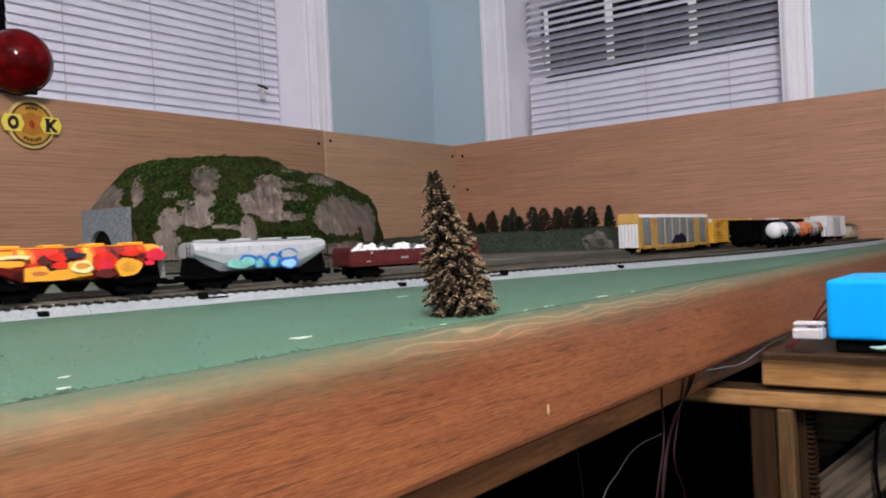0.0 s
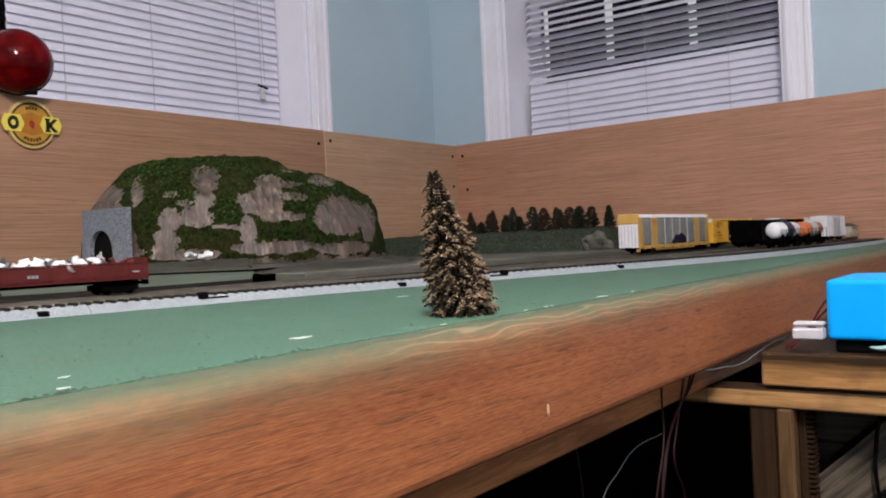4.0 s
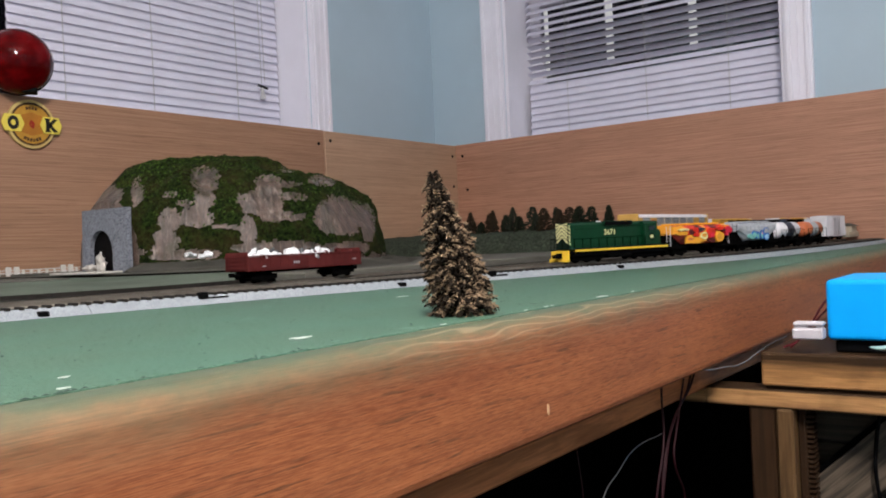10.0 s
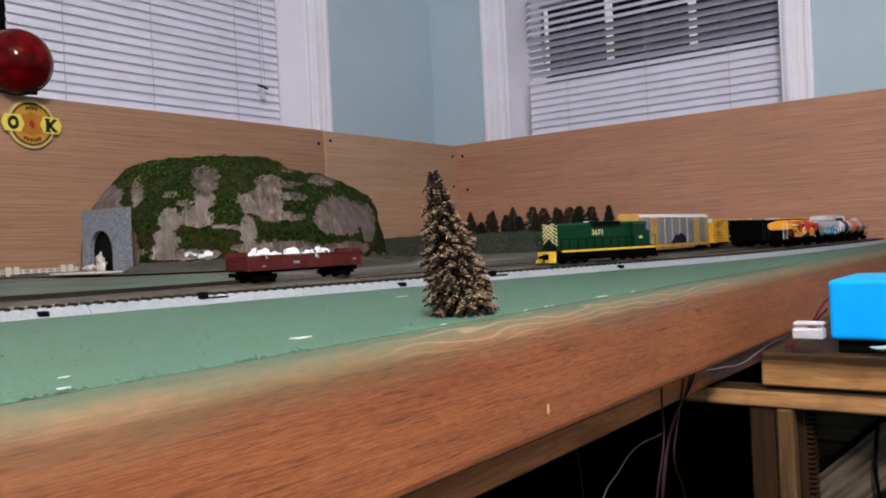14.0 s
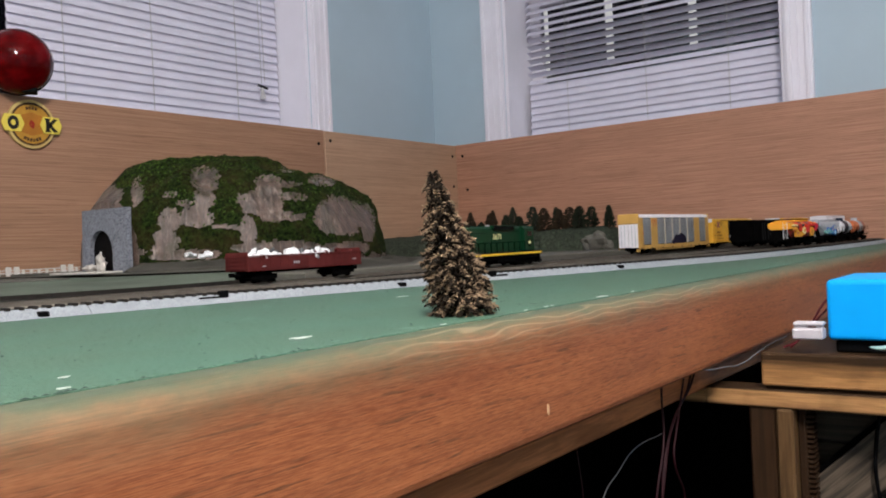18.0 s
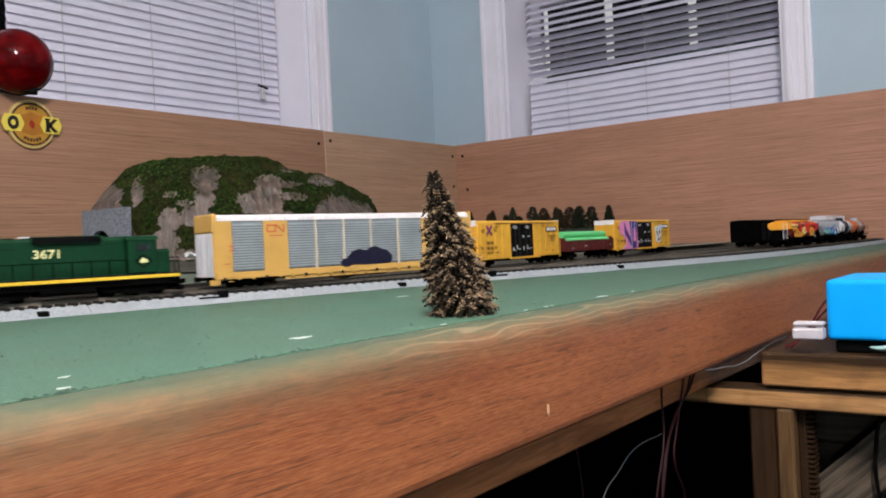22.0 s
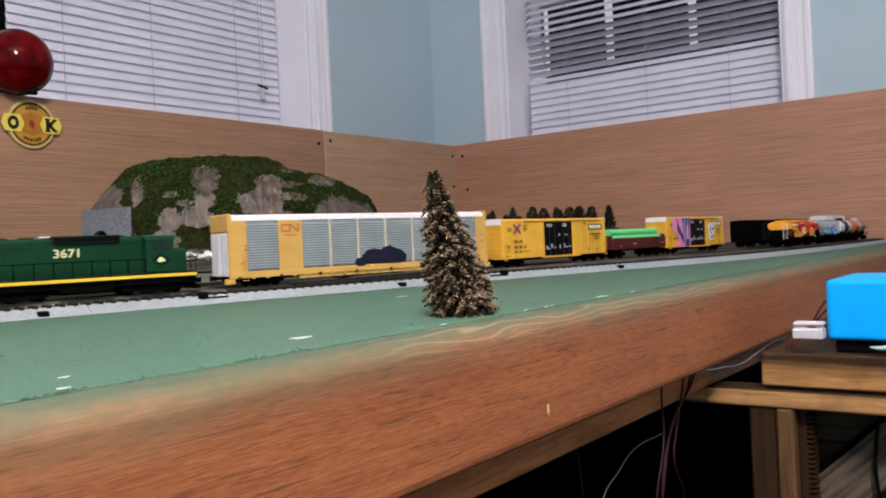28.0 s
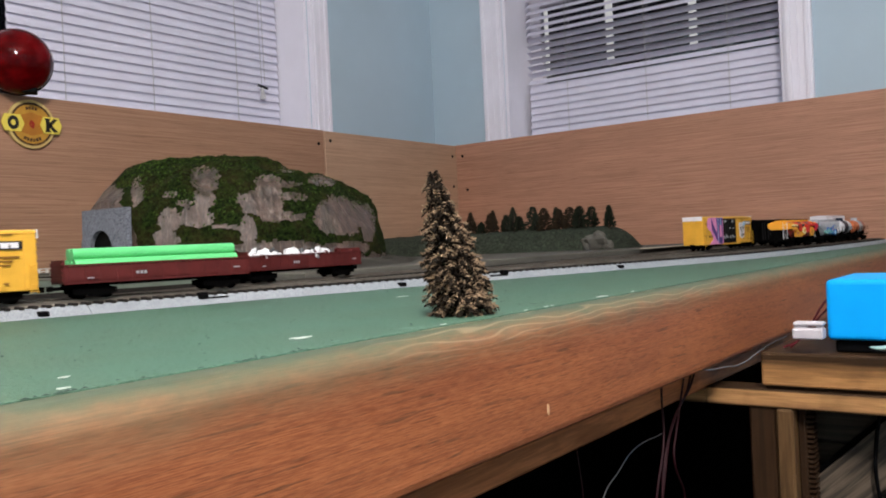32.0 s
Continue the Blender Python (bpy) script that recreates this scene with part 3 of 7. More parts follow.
# pale roadbed of the main track, in sectional lengths
road = thing("roadbed", "pale grey speckled plastic roadbed with a brown top", "roadbed", kind="structure")
cuts = [0.3, 1.2, 1.9, 2.34, 2.605, 2.86, 3.11, 3.36, 3.61, 3.86, 4.11, 4.46]
for a, b in zip(cuts, cuts[1:]):
    bm = bmesh.new()
    sweep(bm, WAY["main"], a + 0.0004, b - 0.0004, [(-0.034, 0.0002), (-0.0222, 0.0074), (-0.0214, 0.0076), (-0.0214, 0.0002)])
    part("roadbed_section", bm, M_BALLAST, road)
bm = bmesh.new()
sweep(bm, WAY["main"], 0.3, 4.46, [(-0.0212, 0.0003), (-0.0212, 0.0074), (0.020, 0.0074), (0.020, 0.0003)])
part("track_bed", bm, M_YARD, road)
# brown yard ground between the tracks and the scenery boards
bm = bmesh.new()
xs = [2.0 * i / 40 + 0.28 for i in range(40)] + [2.295]
lo_, hi_ = [], []
for x in [-2.1, -1.2, -0.5, 0.0] + xs:
    y = float(np.interp(x, WAY["main"].p[:, 0], WAY["main"].p[:, 1]))
    yb = 1.06 if x < 0.49 else (float(np.interp(x, (0.49, 0.56, 0.66), (1.0, 0.86, 0.74))) if x < 0.66 else 0.752 - (x - 0.66) * 0.06)
    yb = max(yb, y + 0.06)
    lo_.append(bm.verts.new((x, y + 0.016, 0.0066)))
    hi_.append(bm.verts.new((x, yb, 0.0060)))
for i in range(len(lo_) - 1):
    bm.faces.new((lo_[i], lo_[i + 1], hi_[i + 1], hi_[i]))
bmesh.ops.solidify(bm, geom=bm.faces[:], thickness=0.0058)
setting("ground_yard", bm, M_YARD, "brown-grey cork yard ground between the tracks", "ground")


def roadbed_clip(s, side=0.0305, z=0.0022):
    p, d, nrm = WAY["main"].frame_at(s)
    tc = thing("track_connector", "small black plastic track connector on the roadbed edge", "connector", (p.x - nrm.x * side, p.y - nrm.y * side, z), math.degrees(math.atan2(d.y, d.x)), "track connectors")
    part("block", rounded(cubes(((-0.0040, -0.0025, -0.0012), (0.0040, 0.0045, 0.0032))), 0.0008), M_BLACK, tc)


def switch_throw(s, length, side, z):
    """A turnout's throw: a black slot with a block that slides to either end of it."""
    p, d, nrm = WAY["main"].frame_at(s)
    st = thing("switch_throw", "black plastic turnout throw with a sliding block on the roadbed edge", "switch throw", (p.x - nrm.x * side, p.y - nrm.y * side, z), math.degrees(math.atan2(d.y, d.x)), "turnout throws")
    part("slot", rounded(cubes(((-length / 2, -0.0020, -0.0012), (length / 2, 0.0010, 0.0012))), 0.0006), M_BLACK, st)
    return part("throw_block", rounded(cubes(((-0.0042, -0.0026, -0.0010), (0.0042, 0.0040, 0.0058))), 0.0008), M_BLACK, st, "sliding block")


for px_s, side, z in ((2.570, 0.0305, 0.0022), (2.913, 0.0305, 0.0022), (3.246, 0.0295, 0.0030)):
    roadbed_clip(px_s, side, z)
throw_near = switch_throw(2.7105, 0.0272, 0.0250, 0.0048)
throw_far = switch_throw(3.0490, 0.0260, 0.0265, 0.0046)

# ---- scenery boards behind the tracks ----
SLOPE_FRONT = [(-1.9, 1.10), (-0.6, 1.02), (0.10, 0.93), (0.41, 0.855), (0.507, 0.814), (0.58, 0.807), (0.688, 0.803)]
SLOPE_BACK = [(-1.9, 1.25), (-0.6, 1.20), (0.20, 1.12), (0.52, 1.08), (0.655, 1.032), (0.69, 0.93), (0.722, 0.836)]
bm = bmesh.new()
rows = []
for (x0, y0), (x1, y1) in zip(SLOPE_FRONT, SLOPE_BACK):
    rows.append([bm.verts.new(q) for q in ((x0, y0, 0.0002), (x0, y0, 0.0108), (x0 + (x1 - x0) * 0.5, y0 + (y1 - y0) * 0.5, 0.0160), (x1, y1, 0.0194), (x1, 1.625, 0.0222), (x1, 1.625, 0.0002))])
for a, b in zip(rows, rows[1:]):
    for j in range(6):
        bm.faces.new((a[j], b[j], b[(j + 1) % 6], a[(j + 1) % 6]))
bm.faces.new(rows[0])
bm.faces.new(rows[-1][::-1])
setting("ground_board_1", bm, M_SLAB_GREEN, "grey-green sloping scenery board in front of the tunnel hill", "ground")
# dark strip along its front edge, and a lighter strip before it
bm = bmesh.new()
for (x0, y0), (x1, y1) in zip(SLOPE_FRONT[3:], SLOPE_FRONT[4:]):
    prism(bm, [(x0, y0 - 0.0012), (x1, y1 - 0.0012), (x1, y1 - 0.0002), (x0, y0 - 0.0002)], 0.0064, 0.0112, "xy")
setting("trim_cork", bm, M_TIE, "dark cork edge of the sloping scenery board", "trim")
CARD = [(0.655, 1.032), (0.722, 0.836), (0.800, 0.860), (0.95, 0.900), (1.20, 1.10), (1.20, 1.40), (0.660, 1.40)]
# black strip added to paint the shadow gap under the card
bm = bmesh.new()
prism(bm, [(x + 0.002, y + 0.003) for x, y in CARD], 0.0196, 0.0216, "xy")
setting("ground_felt", bm, M_BLACK, "black felt strip under the scenery card", "ground")
bm = bmesh.new()
prism(bm, CARD, 0.0218, 0.0236, "xy")
setting("ground_card", rounded(bm, 0.0006), M_SLAB, "grey scenery card under the tunnel hill", "ground")
bm = bmesh.new()
prism(bm, [(0.730, 0.752), (BX - 0.003, 0.650), (BX - 0.003, BY - 0.006), (1.40, BY - 0.006), (1.40, 1.09), (0.96, 0.826), (0.735, 0.812)], 0.0002, 0.0155, "xy")
setting("ground_board_2", rounded(bm, 0.0012), M_SLAB, "grey flat scenery board behind the yard", "ground")
# rough plaster apron between the boards and the hill's foot
bm = bmesh.new()
rows = []
for i in range(41):
    u = i / 40
    x = 0.724 + 0.66 * u
    yf = float(np.interp(x, (0.724, 0.80, 0.95, 1.10, 1.384), (0.826, 0.806, 0.812, 0.880, 1.085)))
    yb = float(np.interp(x, (0.724, 0.80, 0.95, 1.05, 1.15, 1.25, 1.384), (0.960, 0.940, 0.902, 0.920, 0.995, 1.080, 1.20)))
    row = []
    for j in range(9):
        v = j / 8
        k = 0.0030 * noise.noise(Vector((x * 60, v * 4, 1))) * v * (1 - v) * 4
        row.append(bm.verts.new((x, yf + (yb - yf) * v, 0.0150 + 0.0150 * v ** 0.8 + k)))
    rows.append(row)
for a, b in zip(rows, rows[1:]):
    for j in range(8):
        bm.faces.new((a[j], b[j], b[j + 1], a[j + 1]))
bmesh.ops.solidify(bm, geom=bm.faces[:], thickness=0.0012)
setting("ground_apron", bm, M_SLAB, "grey-brown plaster apron at the foot of the hill", "ground", True)
bm = bmesh.new()
rows = []
for i in range(25):
    u = i / 24
    xf, yf = 0.6580 + 0.064 * u, 1.028 - 0.188 * u
    xb, yb = 0.7000 + 0.090 * u, 1.046 - 0.120 * u
    row = []
    for j in range(7):
        v = j / 6
        k = 0.0028 * noise.noise(Vector((u * 14, v * 3, 4))) * v
        row.append(bm.verts.new((xf + (xb - xf) * v, yf + (yb - yf) * v, 0.0240 + 0.0125 * v ** 0.7 + k)))
    rows.append(row)
for a, b in zip(rows, rows[1:]):
    for j in range(6):
        bm.faces.new((a[j], b[j], b[j + 1], a[j + 1]))
bmesh.ops.solidify(bm, geom=bm.faces[:], thickness=0.0010)
setting("ground_bank", bm, M_SLAB, "brown plaster bank between the portal and the hill's foot", "ground", True)
# pale card strip in front of the little fence
bm = bmesh.new()
prism(bm, [(0.50, 1.09), (0.60, 1.06), (0.66, 1.30), (0.55, 1.33)], 0.0196, 0.0212, "xy")
tagged(part("card_sheet", bm, M_SLAB, None, "grey card sheet on the scenery board by the fence"), category="card")

# ---- tunnel hill ----
M_ROCK, nt_h, b_h = nodes_of("hill_rock")
v_h = coords(nt_h)
rk = noisy(nt_h, coords(nt_h, (1, 1, 0.35)), 46.0, 5.0, 0.65)
c_h = mixed(nt_h, ramp(nt_h, rk, 0.34, 0.66), (0.034, 0.024, 0.018), (0.165, 0.108, 0.086))
# pale vertical streaks, highlights painted into the rock colour
shine_streaks = noisy(nt_h, coords(nt_h, (1, 1, 0.16), (0, 0.12, 0), (2, 1, 0)), 150.0, 4.0, 0.6, 0.4)
c_h = mixed(nt_h, ramp(nt_h, shine_streaks, 0.56, 0.74), c_h, (0.29, 0.225, 0.195))
cracks = noisy(nt_h, coords(nt_h, (1, 1, 0.22), (0, 0.2, 0), (1, 4, 2)), 80.0, 5.0, 0.7, 0.8)
c_h = mixed(nt_h, ramp(nt_h, cracks, 0.36, 0.50), mixed(nt_h, 0.72, c_h, (0.022, 0.016, 0.011)), c_h)
c_h = mixed(nt_h, ramp(nt_h, noisy(nt_h, coords(nt_h, (1, 1, 1), (0, 0, 0), (5, 1, 2)), 26.0, 4.0, 0.6), 0.52, 0.66), c_h, mixed(nt_h, 0.6, c_h, (0.046, 0.040, 0.020)))
nt_h.links.new(c_h, b_h.inputs["Base Color"])
b_h.inputs["Roughness"].default_value = 0.30
b_h.inputs["Specular IOR Level"].default_value = 0.6
bumped(nt_h, b_h, noisy(nt_h, coords(nt_h, (1, 1, 0.45)), 120.0, 5.0, 0.65), 0.8, 0.005)


def mossy(name, kind):
    """Moss in patches of deep green, olive and brown; kind darkens the shaded bed and brightens the lit clumps."""
    m, nt, b = nodes_of(name)
    v = coords(nt)
    c = mixed(nt, ramp(nt, noisy(nt, v, 190.0, 4.0, 0.75), 0.40, 0.60), (0.0025, 0.0045, 0.0012), tuple(q * kind for q in (0.026, 0.048, 0.007)))
    c = mixed(nt, ramp(nt, noisy(nt, coords(nt, (1, 1, 1), (0, 0, 0), (2, 3, 1)), 20.0, 4.0, 0.65), 0.46, 0.66), c, mixed(nt, 0.55, c, (0.040, 0.026, 0.009)))
    c = mixed(nt, ramp(nt, noisy(nt, coords(nt, (1, 1, 1), (0, 0, 0), (7, 3, 4)), 60.0, 4.0, 0.65), 0.58, 0.70), c, (0.010, 0.012, 0.004))
    nt.links.new(c, b.inputs["Base Color"])
    b.inputs["Roughness"].default_value, b.inputs["Specular IOR Level"].default_value = 0.95, 0.1
    bumped(nt, b, noisy(nt, v, 420.0, 4.0, 0.75), 1.0, 0.003)
    return m


# bed colour kept dark to paint the shade between the clumps
M_MOSSBED = mossy("moss_bed", 0.8)
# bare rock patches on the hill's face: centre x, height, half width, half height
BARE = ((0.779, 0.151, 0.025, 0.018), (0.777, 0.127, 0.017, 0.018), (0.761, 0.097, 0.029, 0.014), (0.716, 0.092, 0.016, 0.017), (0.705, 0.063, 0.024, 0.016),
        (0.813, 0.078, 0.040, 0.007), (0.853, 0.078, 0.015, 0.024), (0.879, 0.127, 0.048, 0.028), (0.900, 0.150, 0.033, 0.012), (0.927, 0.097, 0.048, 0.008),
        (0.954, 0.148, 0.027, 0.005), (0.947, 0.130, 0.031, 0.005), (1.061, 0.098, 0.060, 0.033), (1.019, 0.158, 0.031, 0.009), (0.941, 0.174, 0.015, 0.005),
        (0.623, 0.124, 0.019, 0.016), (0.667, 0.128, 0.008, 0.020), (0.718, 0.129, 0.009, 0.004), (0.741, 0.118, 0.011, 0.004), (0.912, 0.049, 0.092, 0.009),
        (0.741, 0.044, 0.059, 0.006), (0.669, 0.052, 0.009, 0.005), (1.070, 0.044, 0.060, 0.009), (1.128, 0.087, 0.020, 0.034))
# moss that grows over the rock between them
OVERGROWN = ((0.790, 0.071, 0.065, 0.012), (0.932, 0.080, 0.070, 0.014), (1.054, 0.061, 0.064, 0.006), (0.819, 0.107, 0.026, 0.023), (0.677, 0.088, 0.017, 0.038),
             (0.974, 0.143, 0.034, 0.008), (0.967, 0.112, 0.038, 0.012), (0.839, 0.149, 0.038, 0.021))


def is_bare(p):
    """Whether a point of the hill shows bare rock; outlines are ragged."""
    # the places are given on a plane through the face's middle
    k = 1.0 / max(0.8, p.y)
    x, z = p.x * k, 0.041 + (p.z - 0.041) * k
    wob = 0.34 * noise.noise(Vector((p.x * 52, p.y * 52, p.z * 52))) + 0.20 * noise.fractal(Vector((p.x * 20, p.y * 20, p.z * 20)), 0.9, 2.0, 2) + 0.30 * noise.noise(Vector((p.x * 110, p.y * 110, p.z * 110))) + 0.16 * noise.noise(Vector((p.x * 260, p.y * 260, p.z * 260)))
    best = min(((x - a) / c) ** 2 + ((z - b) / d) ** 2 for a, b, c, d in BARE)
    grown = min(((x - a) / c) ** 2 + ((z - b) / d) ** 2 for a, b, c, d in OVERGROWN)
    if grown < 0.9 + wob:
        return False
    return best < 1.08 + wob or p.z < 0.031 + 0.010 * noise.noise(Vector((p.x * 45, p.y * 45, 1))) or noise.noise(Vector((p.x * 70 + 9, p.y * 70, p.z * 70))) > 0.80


HX0, HX1, HTOP = 0.697, 1.425, 0.197


def hill_roof(u):
    """The ridge's height over its run from 0 to 1."""
    return float(np.interp(u, (0.0, 0.03, 0.09, 0.20, 0.33, 0.45, 0.56, 0.68, 0.80, 0.90, 0.97, 1.0), (0.60, 0.69, 0.86, 0.97, 0.96, 0.887, 0.846, 0.785, 0.755, 0.74, 0.70, 0.06)))


def hill_point(u, v):
    x = HX0 + (HX1 - HX0) * u
    front = float(np.interp(x, (0.697, 0.75, 0.82, 0.95, 1.05, 1.15, 1.25, 1.43), (1.047, 0.975, 0.915, 0.885, 0.905, 0.98, 1.065, 1.235)))
    back = float(np.interp(x, (0.697, 0.80, 1.0, 1.2, 1.30, 1.43), (1.20, 1.34, 1.42, 1.41, 1.38, 1.29)))
    y = front + (back - front) * v
    w = abs(2 * v - 1)
    prof = max(0.0, 1 - w ** 2.7) ** 0.55
    z = 0.0240 + (HTOP - 0.022) * hill_roof(u) * prof
    bulge = noise.fractal(Vector((x * 9, y * 9, z * 9)), 0.9, 2.1, 4) * 0.011
    crag = noise.ridged_multi_fractal(Vector((x * 22 + 4, y * 22, z * 14)), 0.9, 2.0, 3, 1.0, 2.0) * 0.0035
    fade_ = min(1, min(v, 1 - v) * 10, (1 - u) * 9, u * 14)
    return Vector((x - bulge * 0.25 * fade_, y - (bulge + crag) * fade_, max(0.0239, z + (bulge * 0.7 + crag) * fade_ * (0.3 + prof))))


hill = thing("tunnel_hill", "rocky model hill with green moss over a tunnel", "hill")
bm = bmesh.new()
NU, NV = 300, 190
spots = [[hill_point(i / NU, 0.5 - 0.5 * math.cos(math.pi * j / NV)) for j in range(NV + 1)] for i in range(NU + 1)]
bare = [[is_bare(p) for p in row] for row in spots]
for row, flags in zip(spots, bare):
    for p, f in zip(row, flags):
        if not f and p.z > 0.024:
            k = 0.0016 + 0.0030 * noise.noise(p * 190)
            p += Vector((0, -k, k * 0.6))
grid = [[bm.verts.new(p) for p in row] for row in spots]
for i in range(NU):
    for j in range(NV):
        fc = bm.faces.new((grid[i][j], grid[i + 1][j], grid[i + 1][j + 1], grid[i][j + 1]))
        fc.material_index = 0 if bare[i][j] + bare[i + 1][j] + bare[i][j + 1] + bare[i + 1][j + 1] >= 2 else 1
bm.faces.new([grid[0][j] for j in range(NV + 1)])
ob = part("hill_shell", bm, M_ROCK, hill, "moulded rock face with moss patches", smooth=True)
ob.data.materials.append(M_MOSSBED)
bm = bmesh.new()
prism(bm, [(0.690, 0.96), (0.80, 0.890), (0.95, 0.862), (1.08, 0.905), (1.365, 1.15), (1.365, 1.47), (0.690, 1.47)], 0.0238, 0.0262, "xy")
part("hill_base", rounded(bm, 0.001), M_SLAB, hill, "thin grey base board")
# moss clumps that stand proud of the shell
# same moss made brighter, as highlights over the dark bed
M_MOSS = mossy("moss_clump", 2.6)
rng = random.Random(7)
verts, faces = [], []
count = 0
while count < 14000:
    u, v = rng.uniform(0.03, 0.97), rng.uniform(0.03, 0.60)
    p = hill_point(u, v)
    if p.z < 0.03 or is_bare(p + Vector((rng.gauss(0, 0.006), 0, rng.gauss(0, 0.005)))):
        continue
    count += 1
    r = rng.uniform(0.0009, 0.0026)
    base = len(verts)
    for a in range(4):
        th = a * 1.571 + rng.uniform(0, 1)
        verts.append((p.x + r * math.cos(th), p.y - r * 0.2, p.z + r * math.sin(th)))
    verts.append((p.x + rng.uniform(-r, r) * 0.5, p.y - r * rng.uniform(0.6, 1.5), p.z + r * rng.uniform(0.2, 1.0)))
    faces += [(base + a, base + (a + 1) % 4, base + 4) for a in range(4)]
me = bpy.data.meshes.new("moss")
me.from_pydata(verts, [], faces)
me.materials.append(M_MOSS)
mo = new("moss", me)
mo.parent = hill
tagged(mo, "dark green moss clumps", kind="stuff")
# stone portal, facing along the tunnel track
M_PORTAL = speckle("grey_portal_stone", (0.19, 0.20, 0.235), (0.25, 0.265, 0.30), (0.13, 0.14, 0.165), 520.0, 0.9, 0.6, 0.0010)
portal = thing("tunnel_portal", "grey stone tunnel portal with a dark arched mouth", "tunnel portal")
PX, PY0, PY1, PZ0, PZ1, ACY, AR = 0.690, 1.049, 1.166, 0.0238, 0.1165, 1.117, 0.029
outer = [(PY0 + 0.001, PZ0), (PY0 + 0.001, PZ0 + 0.05), (PY0, PZ1 - 0.001), (PY1 - 0.004, PZ1), (PY1 - 0.002, PZ0 + 0.05), (PY1 + 0.002, PZ0)]
arch = [(ACY + AR, PZ0)] + [(ACY + AR * math.cos(a), 0.056 + 0.030 * math.sin(a)) for a in np.linspace(0, math.pi, 14)] + [(ACY - AR, PZ0)]
bm = bmesh.new()
prism(bm, outer + arch, PX - 0.008, PX - 0.001, "yz")
part("portal_wall", bm, M_PORTAL, portal)
bm = cubes(((PX - 0.0088, PY0, PZ1 - 0.0055), (PX - 0.0081, PY1 - 0.005, PZ1 - 0.0012)))
part("coping", rounded(bm, 0.0003), M_PORTAL, portal)
# solid black block fills the arch in place of the tunnel's darkness
bm = cubes(((PX - 0.0009, ACY - AR - 0.010, PZ0), (PX + 0.12, ACY + AR + 0.012, 0.105)))
part("tunnel_lining", bm, M_BLACK, portal, "black inside of the tunnel")
M_PLASTER = paint("white_plaster", (0.50, 0.47, 0.43), 0.9, vary=0.2, scale=120, grain=600, bump=0.5, dist=0.001)
for cx, cy, cz, sx, sy, sz in ((0.669, 1.124, 0.0315, 0.006, 0.015, 0.0050), (0.672, 1.102, 0.0390, 0.006, 0.0075, 0.0125)):
    bm = bmesh.new()
    for vv in ball(bm, (0, 0, 0), (sx, sy, sz), 3):
        vv.co *= 1 + 0.9 * noise.noise(vv.co * 190 + Vector((cx * 300, cy * 90, 0)))
    ob = part("plaster_lump", bm, M_PLASTER, None, "white plaster rock lump beside the portal", smooth=True)
    ob.location = (cx, cy, cz)
    tagged(ob, category="rock", group="plaster rocks")
bm = cubes(((0.640, 1.062, 0.0238), (0.6805, 1.185, 0.0272)))
tagged(part("plaster_slab", rounded(bm, 0.001), M_PLASTER, None, "pale plaster slab in front of the tunnel mouth"), category="slab")
# small rocks and scraps that glint at the foot of the hill
M_FOIL = paint("bright_scrap", (0.82, 0.82, 0.83), 0.3, 0.1, vary=0.2, scale=200)
for k, (cx, cy, cz) in enumerate(((0.700, 0.932, 0.0445), (0.712, 0.924, 0.0425), (0.722, 0.927, 0.0445))):
    bm = bmesh.new()
    for vv in ball(bm, (0, 0, 0), (0.0085 - 0.002 * k, 0.005, 0.0034), 3):
        vv.co *= 1 + 1.1 * noise.noise(vv.co * 230 + Vector((k, 0, 0)))
    ob = part("bright_rock", bm, M_FOIL, None, "small shiny pale scrap on the hill's base")
    ob.location = (cx, cy, cz)
    tagged(ob, category="scrap", group="scraps at the hill")

# low white fence and two bare shrubs by the backboard
M_FENCE = paint("fence_white", (0.62, 0.60, 0.56), 0.7, vary=0.15, scale=200)
fence = thing("picket_fence", "tiny white plastic picket fence on the scenery board", "fence", (0.0, 1.40, 0.0238))
for i in range(34):
    x = 0.40 + i * 0.0135
    h = 0.010 if i % 7 not in (0, 1) else 0.015
    bm = cubes(((x, -0.0008, 0), (x + (0.004 if h < 0.012 else 0.009), 0.0008, h)))
    part("picket", bm, M_FENCE, fence)
for z in (0.004, 0.0085):
    part("fence_rail", cubes(((0.395, 0.001, z), (0.87, 0.0022, z + 0.0016))), M_FENCE, fence)
M_TWIG = paint("brown_twig", (0.10, 0.06, 0.035), 0.9, vary=0.3)
for cx in (0.565, 0.685):
    sh = thing("bare_shrub", "tiny bare brown shrub by the fence", "shrub", (cx, 1.455, 0.0238), group="bare shrubs")
    bm = bmesh.new()
    rod(bm, (0, 0, 0), (0, 0, 0.018), 0.0012, 6)
    part("stem", bm, M_TWIG, sh)
    bm = bmesh.new()
    for k in range(26):
        a, e = rng.uniform(0, 6.28), rng.uniform(-0.3, 0.9)
        rod(bm, (0, 0, 0.012), (0.012 * math.cos(a), 0.012 * math.sin(a), 0.016 + 0.012 * e), 0.0005, 4)
    part("twigs", bm, M_TWIG, sh)
